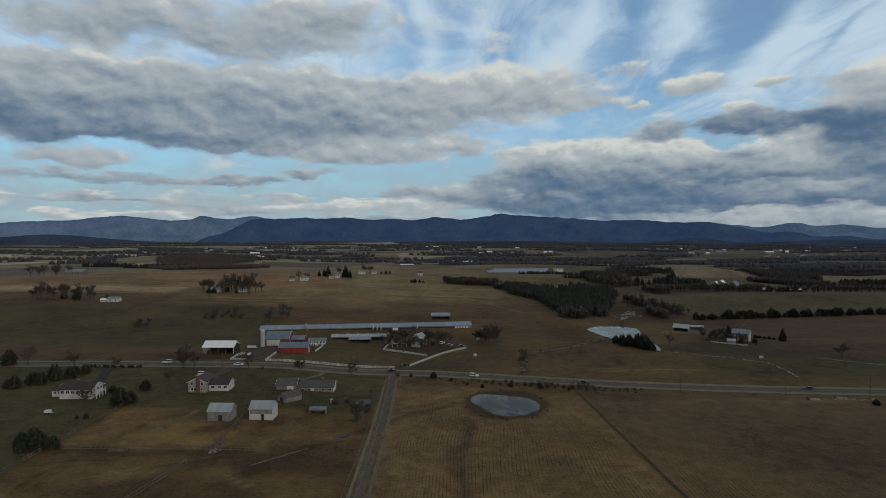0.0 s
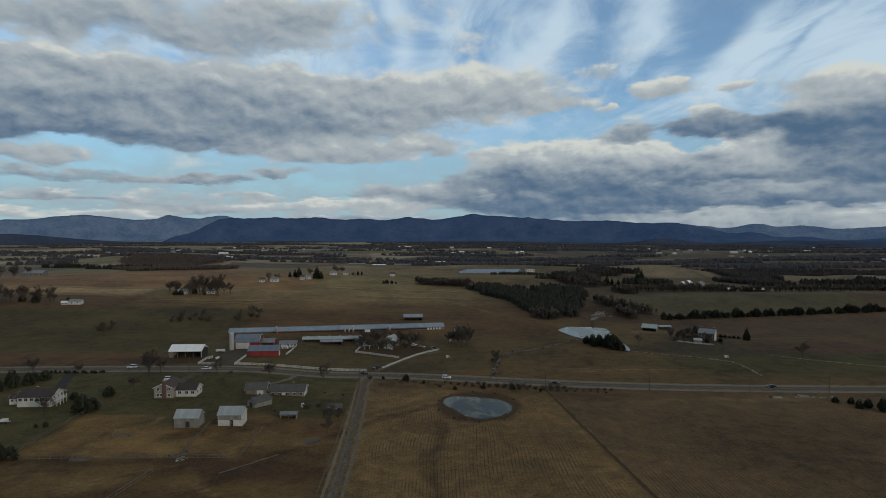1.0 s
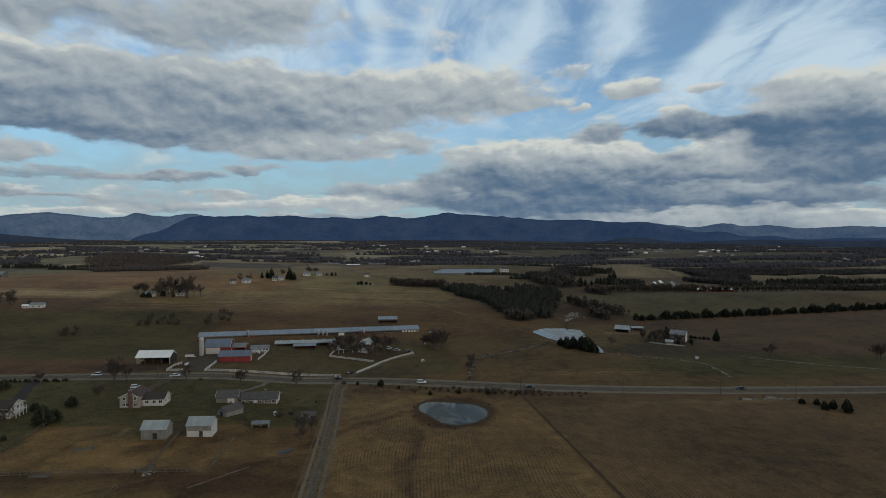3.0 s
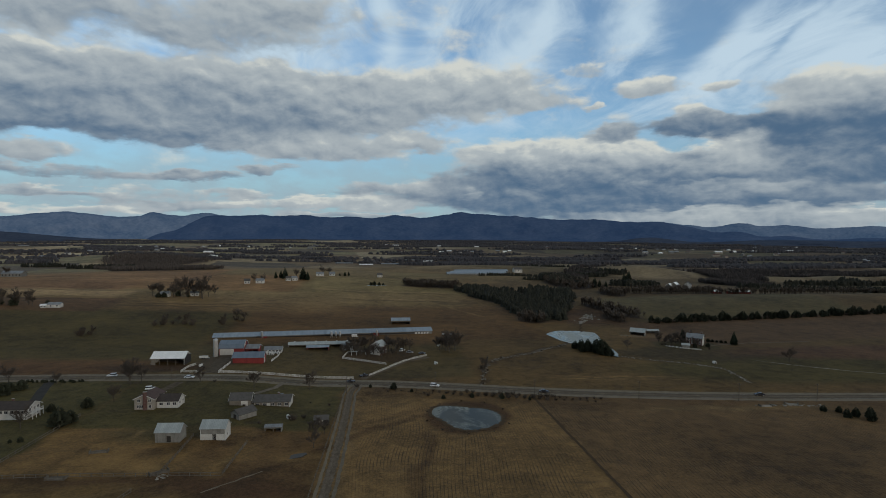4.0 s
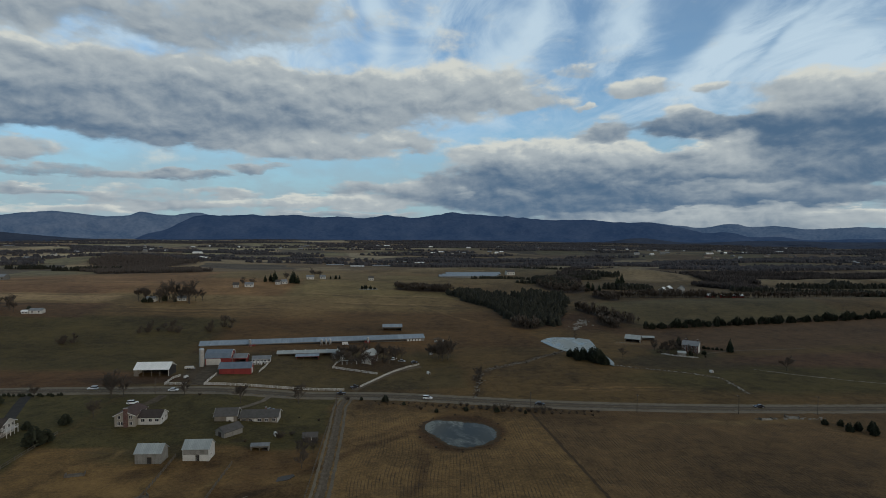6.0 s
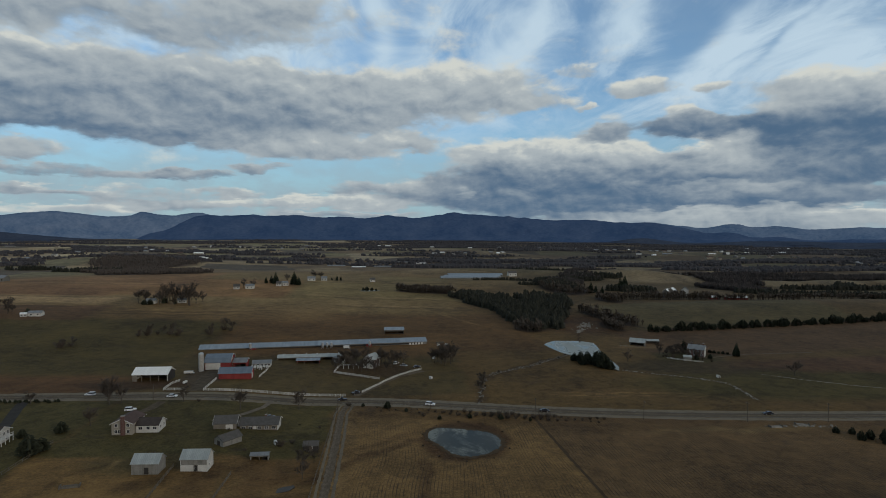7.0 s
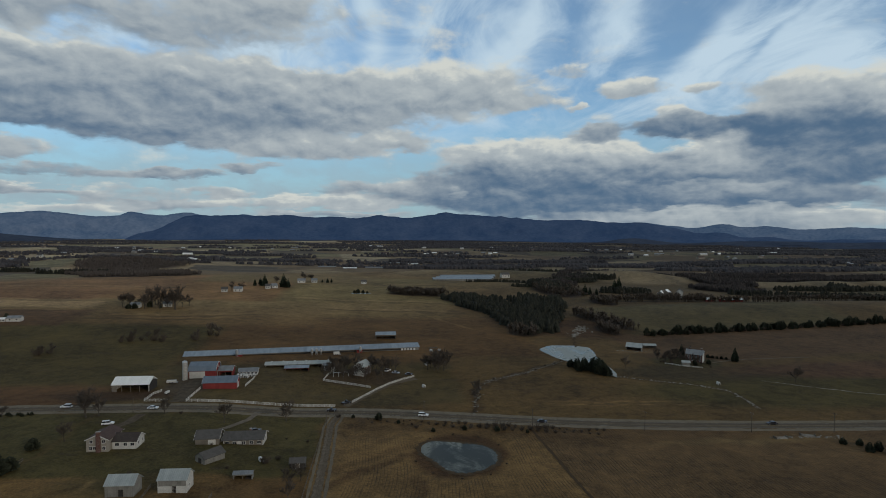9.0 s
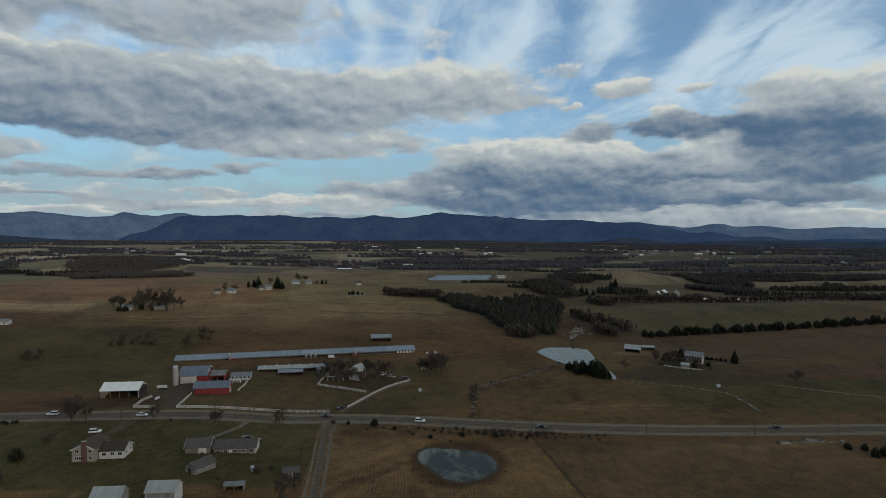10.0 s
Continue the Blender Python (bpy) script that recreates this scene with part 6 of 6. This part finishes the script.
def wood(name, patches, material, kind_, label, seed, tall=9.0):
    """A wood of many trees, in one mesh: patches of (centre x, y, half axes, number, turn)."""
    rng = random.Random(seed)
    s = Shape()
    for cx, cy, rx, ry, count, turn in patches:
        c, q = math.cos(radians(turn)), math.sin(radians(turn))
        spots = []
        while len(spots) < count:
            u, v = rng.uniform(-1, 1), rng.uniform(-1, 1)
            if u * u + v * v < 1 + 0.35 * math.sin(6 * u + 3 * v):
                spots.append((cx + u * rx * c - v * ry * q, cy + u * rx * q + v * ry * c))
        levels = height(*np.array(spots).T)
        for (x, y), z in zip(spots, levels.tolist()):
            z -= 0.3
            h = tall * rng.uniform(0.6, 1.25)
            if kind_ == "conifer":
                r = h * rng.uniform(0.36, 0.54)
                for j in range(3):
                    z0, z1 = z + h * (0.08 + 0.26 * j), z + h * (0.52 + 0.21 * j)
                    rr, n = r * (1 - 0.20 * j), 6
                    a0 = rng.uniform(0, 6)
                    ring = [(x + rr * rng.uniform(0.7, 1.2) * math.cos(a0 + math.tau * i / n), y + rr * rng.uniform(0.7, 1.2) * math.sin(a0 + math.tau * i / n), z0 + rng.uniform(-0.06, 0.06) * h) for i in range(n)]
                    s.add(ring + [(x + rng.uniform(-0.1, 0.1) * r, y, z1)], [(i, (i + 1) % n, n) for i in range(n)])
            elif kind_ == "canopy":
                n, a0, r = 5, rng.uniform(0, 6), h * rng.uniform(0.45, 0.85)
                rings = [[(x + k * r * rng.uniform(0.7, 1.25) * math.cos(a0 + math.tau * i / n), y + k * r * rng.uniform(0.7, 1.25) * math.sin(a0 + math.tau * i / n), z + h * (up + rng.uniform(-0.12, 0.12))) for i in range(n)] for k, up in ((1.0, 0.1), (0.7, 0.72))]
                s.add(rings[0] + rings[1] + [(x, y, z + h)], [(i, (i + 1) % n, n + (i + 1) % n, n + i) for i in range(n)] + [(n + i, n + (i + 1) % n, 2 * n) for i in range(n)])
            elif kind_ == "twiggy":
                for _ in range(13):
                    a, e = rng.uniform(0, math.tau), rng.uniform(0.0, 0.26) * h
                    p = Vector((x + 0.4 * e * math.cos(a), y + 0.4 * e * math.sin(a), z + h * rng.uniform(0.0, 0.25)))
                    t_ = Vector((x + 1.5 * e * math.cos(a), y + 1.5 * e * math.sin(a), z + h * rng.uniform(0.6, 1.0)))
                    b_ = rng.uniform(0, math.tau)
                    w = h * rng.uniform(0.06, 0.13) * Vector((math.cos(b_), math.sin(b_), rng.uniform(-0.3, 0.3)))
                    m = p.lerp(t_, 0.6)
                    s.add([p, m + w, t_, m - w], [(0, 1, 2, 3)])
            else:
                s.tube((x, y, z), (x, y, z + 0.6 * h), 0.03 * h, 0.012 * h, 3, False)
                for _ in range(22):
                    a, e = rng.uniform(0, math.tau), rng.uniform(0.12, 0.36) * h
                    z0 = z + h * rng.uniform(0.22, 0.6)
                    p = Vector((x, y, z0))
                    t_ = Vector((x + math.cos(a) * e, y + math.sin(a) * e, z0 + h * rng.uniform(0.12, 0.42)))
                    w = 0.045 * h * Vector((-math.sin(a), math.cos(a), rng.uniform(-0.6, 0.6)))
                    m = p.lerp(t_, 0.65)
                    s.add([p, m + w, t_, m - w], [(0, 1, 2, 3)])
    me = s.mesh(name, material)
    return tagged(new(name, me), label, "woods", kind="stuff")


wood("conifer_wood", PLANTATION, PINES, "conifer", "dense dark green conifer plantation on the slope", 41, 6.8)
wood("bare_wood", CREEK_WOODS, THICKET, "bare", "bare brown woodland along the creek", 42, 8.5)
wood("dark_wood", CEDAR_LINES, PINES, "conifer", "dark evergreen thickets among the rolling fields", 43, 8.0)
wood("low_hedge", LOW_HEDGES, PINES, "conifer", "low dark evergreen hedges on the far fields", 48, 4.5)
wood("winter_woods", HILL_WOODS, WOODS, "twiggy", "dense grey winter woods among the rolling fields", 47, 7.5)
wood("winter_woods", UPLAND_WOODS, UPLAND_TWIGS, "twiggy", "grey winter woods on the upland", 44, 6.5)
wood("far_woods", FAR_WOODS, FAR_TREES, "canopy", "distant dark woodland across the valley floor", 45, 7.5)


# ---- distant buildings ----
def far_house(name, x, y, turn, w, d, tall, rise, wall, roof, label, category, group=""):
    h_ = thing(name, x, y, turn, label, category, group)
    part("wall", Shape().prism([(-d / 2, -1.5), (d / 2, -1.5), (d / 2, tall), (0, tall + rise), (-d / 2, tall)], "x", -w / 2, w / 2), wall, h_)
    for sgn in (-1, 1):
        pts = [(sgn * (d / 2 + 0.4), tall - 0.1), (0, tall + rise + 0.03), (0, tall + rise + 0.2), (sgn * (d / 2 + 0.4), tall + 0.07)]
        part("roof", Shape().prism(pts if sgn < 0 else pts[::-1], "x", -w / 2 - 0.4, w / 2 + 0.4), roof, h_)
    k = max(2, int(w / 4))
    for i in range(k):
        u = -w / 2 + (i + 0.5) * w / k
        part("window", Shape().box(u - 0.6, u + 0.6, -d / 2 - 0.06, -d / 2 + 0.01, tall * 0.35, tall * 0.75), GLASS, h_)
    return h_


UP = "white farmhouses on the upland"
far_house("farmhouse", -303, 524, 6, 10, 6, 2.6, 1.6, SIDING_WHITE, TIN_GREY, "white farmhouse on the green pasture edge", "farmhouse", UP)
far_house("farmhouse", -311, 522, 6, 5, 4.5, 1.9, 1.0, SIDING_WHITE, TIN_WHITE, "low white outbuilding beside the farmhouse", "farmhouse", UP)
for x, y, w, t_ in ((-238, 592, 9, 0), (-212, 600, 8, 20)):
    far_house("farmhouse", x, y, t_, w, 6, 2.8, 2.0, SIDING_WHITE, TIN_GREY, "white farmhouse behind bare trees", "farmhouse", UP)
for x, y, w, t_ in ((-186, 697, 9, 10), (-172, 702, 13, 0), (-138, 733, 10, 30), (-144, 729, 8, 0), (-114, 790, 14, 10), (-98, 796, 10, 0), (-33, 793, 9, 10)):
    far_house("farmhouse", x, y, t_, w * 0.7, 6.5, 3.0, 2.4, SIDING_WHITE, SHINGLE_GREY if w < 10 else TIN_GREY, "white farmhouse with pale roof on the hill", "farmhouse", UP)
for i in range(3):
    far_house("poultry_house", 112 + 8 * i, 893 + 26 * i, 4, 90, 14, 2.8, 2.2, SIDING_GREY, TIN_BLUE, "long blue-roofed poultry house on the far hill", "poultry house", "far poultry houses")
far_house("farmhouse", 192, 956, 10, 14, 10, 5, 3, SIDING_WHITE, SHINGLE_GREY, "white farmhouse beside the far poultry houses", "farmhouse", UP)
far_house("farmhouse", 357, 698, 60, 12, 8, 6.5, 3.4, SIDING_WHITE, SHINGLE_GREY, "white gabled farmhouse below the wood", "farmhouse", UP)
far_house("farmhouse", 342, 702, 50, 12, 8, 5.0, 3.4, SIDING_TAN, TIN_WHITE, "pale roofed farm building below the wood", "farmhouse", UP)
far_house("farmhouse", 334, 700, 50, 10, 7, 4.0, 3.0, SIDING_GREY, TIN_WHITE, "pale roofed farm building below the wood", "farmhouse", UP)
for x, y, w in ((373, 661, 10), (388, 656, 7), (396, 655, 9), (408, 658, 8)):
    far_house("shed", x, y, 8, w, 6, 2.6, 1.6, BARN_RED, TIN_WHITE, "small red farm shed with pale roof", "shed", "sheds of the creek farm")
for x, y, w in ((17, 1522, 36), (63, 1480, 26), (-139, 1349, 40), (-84, 1290, 30), (-30, 1330, 44)):
    far_house("farm_building", x, y, 0, w, 10, 2.2, 1.3, SIDING_TAN, TIN_GREY if w > 35 else TIN_WHITE, "long whitish farm building across the valley", "farm building", "farm buildings across the valley")
far_house("poultry_house", -503, 778, 3, 24, 13, 4.6, 3.0, SIDING_GREY, TIN_GREY, "grey poultry house beyond the brown fields", "poultry house", "far poultry houses")
town = random.Random(77)
for cx, cy, sx, sy, n in ((200, 1980, 130, 40, 10), (640, 2620, 120, 60, 9), (860, 2280, 140, 50, 8), (1060, 1640, 120, 30, 8), (2000, 2860, 160, 60, 8), (960, 1880, 140, 40, 7), (-850, 1950, 160, 60, 8), (-620, 1500, 150, 40, 8), (-1250, 1700, 250, 80, 10), (-400, 2300, 300, 80, 8), (-1500, 2600, 350, 100, 8), (1600, 1900, 250, 60, 8), (-50, 2900, 300, 80, 7), (1300, 1400, 160, 30, 6), (1250, 2300, 260, 90, 12), (-560, 2700, 260, 120, 10), (-1050, 2250, 200, 80, 8)):
    for _ in range(int(n * 1.15)):
        x, y = town.gauss(cx, sx), town.gauss(cy, sy)
        w = town.choice((7, 9, 11, 13, 24)) * (1 + (cy > 1800) * 0.25)
        far_house("building", x, y, town.uniform(-25, 25), w, town.uniform(9, 15), town.uniform(3, 5.5), town.uniform(1.5, 3), town.choice((SIDING_WHITE, SIDING_TAN, SIDING_GREY, SIDING_CREAM)), town.choice((TIN_WHITE, TIN_GREY, SHINGLE_GREY, TIN_GREY, SHINGLE_RED)), "pale building of a distant village in the valley", "building", "distant village")


# ---- vehicles ----
def car(x, y, turn, paint, label, kind_="sedan", z=None, group=""):
    """A parked or passing car: body, cabin glass, roof, wheels, lights."""
    c = thing("car", x, y, turn, label, "car", group, z=(height(x, y) + 0.13) if z is None else z)
    L, W = 4.7, 1.82
    roof_h = {"sedan": 1.45, "suv": 1.75, "pickup": 1.8}[kind_]
    belt = roof_h * 0.6
    prof = [(-L / 2, 0.35), (L / 2, 0.35), (L / 2, 0.62), (L / 2 - 0.15, belt - 0.12), (L / 2 - 1.1, belt), (-L / 2 + 0.5, belt), (-L / 2, belt - 0.1)]
    part("body", Shape().prism(prof, "y", -W / 2, W / 2), paint, c)
    back = {"sedan": -1.7, "suv": -2.2, "pickup": -0.4}[kind_]
    cab = [(back, belt), (1.15, belt), (0.45, roof_h - 0.06), (back + (0.55 if kind_ == "sedan" else 0.15), roof_h - 0.06)]
    part("cabin_glass", Shape().prism(cab, "y", -W / 2 + 0.12, W / 2 - 0.12), GLASS, c)
    part("roof", Shape().box(back + (0.5 if kind_ == "sedan" else 0.1), 0.5, -W / 2 + 0.1, W / 2 - 0.1, roof_h - 0.06, roof_h), paint, c)
    for sx in (-1.45, 1.4):
        for sy in (-1, 1):
            w = part("wheel", Shape().tube((sx, sy * (W / 2 - 0.2), 0.33), (sx, sy * (W / 2 + 0.01), 0.33), 0.33, 0.33, 14), RUBBER, c)
            part("rim", Shape().tube((sx, sy * (W / 2), 0.33), (sx, sy * (W / 2 + 0.02), 0.33), 0.2, 0.2, 10), STEEL, w)
    for sy in (-0.65, 0.65):
        part("headlight", Shape().box(L / 2 - 0.02, L / 2 + 0.03, sy - 0.18, sy + 0.18, 0.62, 0.76), TRIM, c)
        part("tail_light", Shape().box(-L / 2 - 0.03, -L / 2 + 0.02, sy - 0.15, sy + 0.15, 0.65, 0.8), CAR_RED, c)
    return c


def on_road(x, side, paint, label, kind_="sedan"):
    a = math.degrees(math.atan2(float(road_y(x + 2) - road_y(x - 2)), 4.0))
    car(x, float(road_y(x)) + side * 1.8, a + (180 if side > 0 else 0), paint, label, kind_, group="cars on the highway")


on_road(-150, 1, CAR_WHITE, "white car on the highway", "suv")
on_road(-110, -1, CAR_WHITE, "white sedan on the highway")
on_road(16, -1, CAR_WHITE, "white car on the highway", "suv")
on_road(-28, 1, CAR_DARK, "dark pickup on the highway", "pickup")
on_road(70, -1, CAR_DARK, "dark sedan on the highway")
on_road(176, 1, CAR_DARK, "dark sedan on the highway")
car(-117, 278.5, 100, CAR_WHITE, "white sedan parked behind the split-level house", z=height(-117, 278.5) + 0.12)
car(-120.5, 287, 10, CAR_WHITE, "white car parked on the gravel driveway", "suv", z=height(-120.5, 287) + 0.05)
car(-57.5, 281.0, 20, CAR_DARK, "dark car parked by the ranch house", z=height(-57.5, 281) + 0.03)
car(4.0, 381.0, -20, CAR_SILVER, "silver car parked in the farmhouse yard", z=height(4, 381) + 0.03)
car(12.0, 377.5, 10, CAR_DARK, "dark car parked in the farmhouse yard", z=height(12, 377.5) + 0.03)
car(-1.0, 386.0, 60, CAR_WHITE, "white van parked in the farmhouse yard", "suv", z=height(-1, 386) + 0.03)
car(-22.0, 323.0, 30, CAR_DARK, "dark pickup at the farm entrance", "pickup", z=height(-22, 323) + 0.12)


# ---- poles and yard things ----
def pole(x, y, tall, label, arm=True):
    p = thing("utility_pole", x, y, 0, label, "utility pole", "poles along the highway")
    part("shaft", Shape().tube((0, 0, -0.5), (0, 0, tall), 0.17, 0.11, 8), WOOD_POLE, p)
    if arm:
        part("crossarm", Shape().box(-0.06, 0.06, -1.1, 1.1, tall - 0.7, tall - 0.56), WOOD_POLE, p)
        for y_ in (-0.95, 0.0, 0.95):
            part("insulator", Shape().tube((0, y_, tall - 0.56), (0, y_, tall - 0.36), 0.05, 0.04, 6), STEEL, p)


for x, y in ((-28.2, 290), (16, 296), (63.5, 279), (113, 273), (160, 268), (197, 265), (260, 262)):
    pole(x, y, 9.0, "dark wooden utility pole beside the highway")
pole(-117, 303, 7.5, "dark wooden utility pole by the driveway", False)


def trailer(x, y, turn, w, d, tall, material, label):
    t_ = thing("trailer", x, y, turn, label, "trailer", z=height(x, y))
    part("box_body", Shape().box(-w / 2, w / 2, -d / 2, d / 2, 0.6, tall), material, t_)
    part("chassis", Shape().box(-w / 2 + 0.2, w / 2 + 0.8, -d / 2 + 0.3, d / 2 - 0.3, 0.45, 0.6), STEEL, t_)
    for sx in (-0.6, 0.6):
        for sy in (-1, 1):
            part("wheel", Shape().tube((sx, sy * (d / 2 - 0.05), 0.4), (sx, sy * (d / 2 + 0.12), 0.4), 0.4, 0.4, 12), RUBBER, t_)


trailer(-119.5, 356.0, 5, 4.8, 1.9, 1.7, TRIM, "white stock trailer beside the machine shed")
trailer(-113.0, 332.5, 80, 3.0, 1.0, 1.6, TRIM, "small white trailer on the farmyard grass")
trailer(-36.0, 425.5, 8, 4.0, 2.2, 2.2, TRIM, "white trailer near the feed bins")
trailer(-156, 226.5, 12, 2.2, 1.5, 1.6, TRIM, "small white trailer on the lawn")


def calf_hutch(x, y, turn, label, group):
    c = thing("calf_hutch", x, y, turn, label, "calf hutch", group)
    outline = [(-0.65, -0.1), (0.65, -0.1), (0.6, 1.1), (0.35, 1.4), (-0.35, 1.4), (-0.6, 1.1)]
    part("shell", Shape().prism(outline, "y", -1.1, 1.1), TRIM, c)
    # A flat dark plate on the closed shell stands in for its shaded inside.
    part("opening", Shape().box(-0.35, 0.35, -1.14, -1.1, 0.0, 0.95), DARK, c)


for i in range(10):
    calf_hutch(-88.0 + 1.75 * (i % 6) + 0.7 * (i // 6), 371.6 - 2.9 * (i // 6) + 0.5 * (i % 3), 4 + 9 * (i % 3), "white plastic calf hutch by the milk house", "calf hutches")
for x, y in ((19.5, 352.0), (30.0, 436.0), (36.0, 437.0), (24.0, 398.0), (-48, 248)):
    calf_hutch(x, y, 30, "white plastic hutch standing on the grass", "scattered hutches")
calf_hutch(191.0, 344.0, 10, "white plastic hutch standing in the pasture", "scattered hutches")


def bale_feeder(x, y, turn, label):
    """A timber hay feeder or pile of boards in the field."""
    f = thing("hay_feeder", x, y, turn, label, "hay feeder")
    for k in range(5):
        part("board", Shape().box(-3 + 0.2 * k, 3 - 0.3 * k, -0.9 + 0.4 * k, -0.6 + 0.4 * k, 0.0 + 0.12 * (k % 3), 0.35 + 0.12 * (k % 3)), SNOW if "pale" in label else FENCE_WOOD, f)
    for sx in (-2.8, 2.8):
        part("end_frame", Shape().box(sx - 0.1, sx + 0.1, -1.1, 1.1, -0.1, 1.0), FENCE_WOOD, f)


bale_feeder(32.0, 446.0, 3, "low weathered hay feeder on the hillside")
bale_feeder(-107.0, 190.0, 0, "pile of grey boards by the paddock fence")
bale_feeder(-105.0, 211.0, 12, "fallen grey timber lying in the paddock")
bale_feeder(-77.5, 193.0, 40, "pile of grey boards at the paddock gate")
bale_feeder(168.0, 260.0, 2, "pale stack of timber at the field edge")
bale_feeder(182.0, 262.0, -20, "heap of pale branches at the field edge")
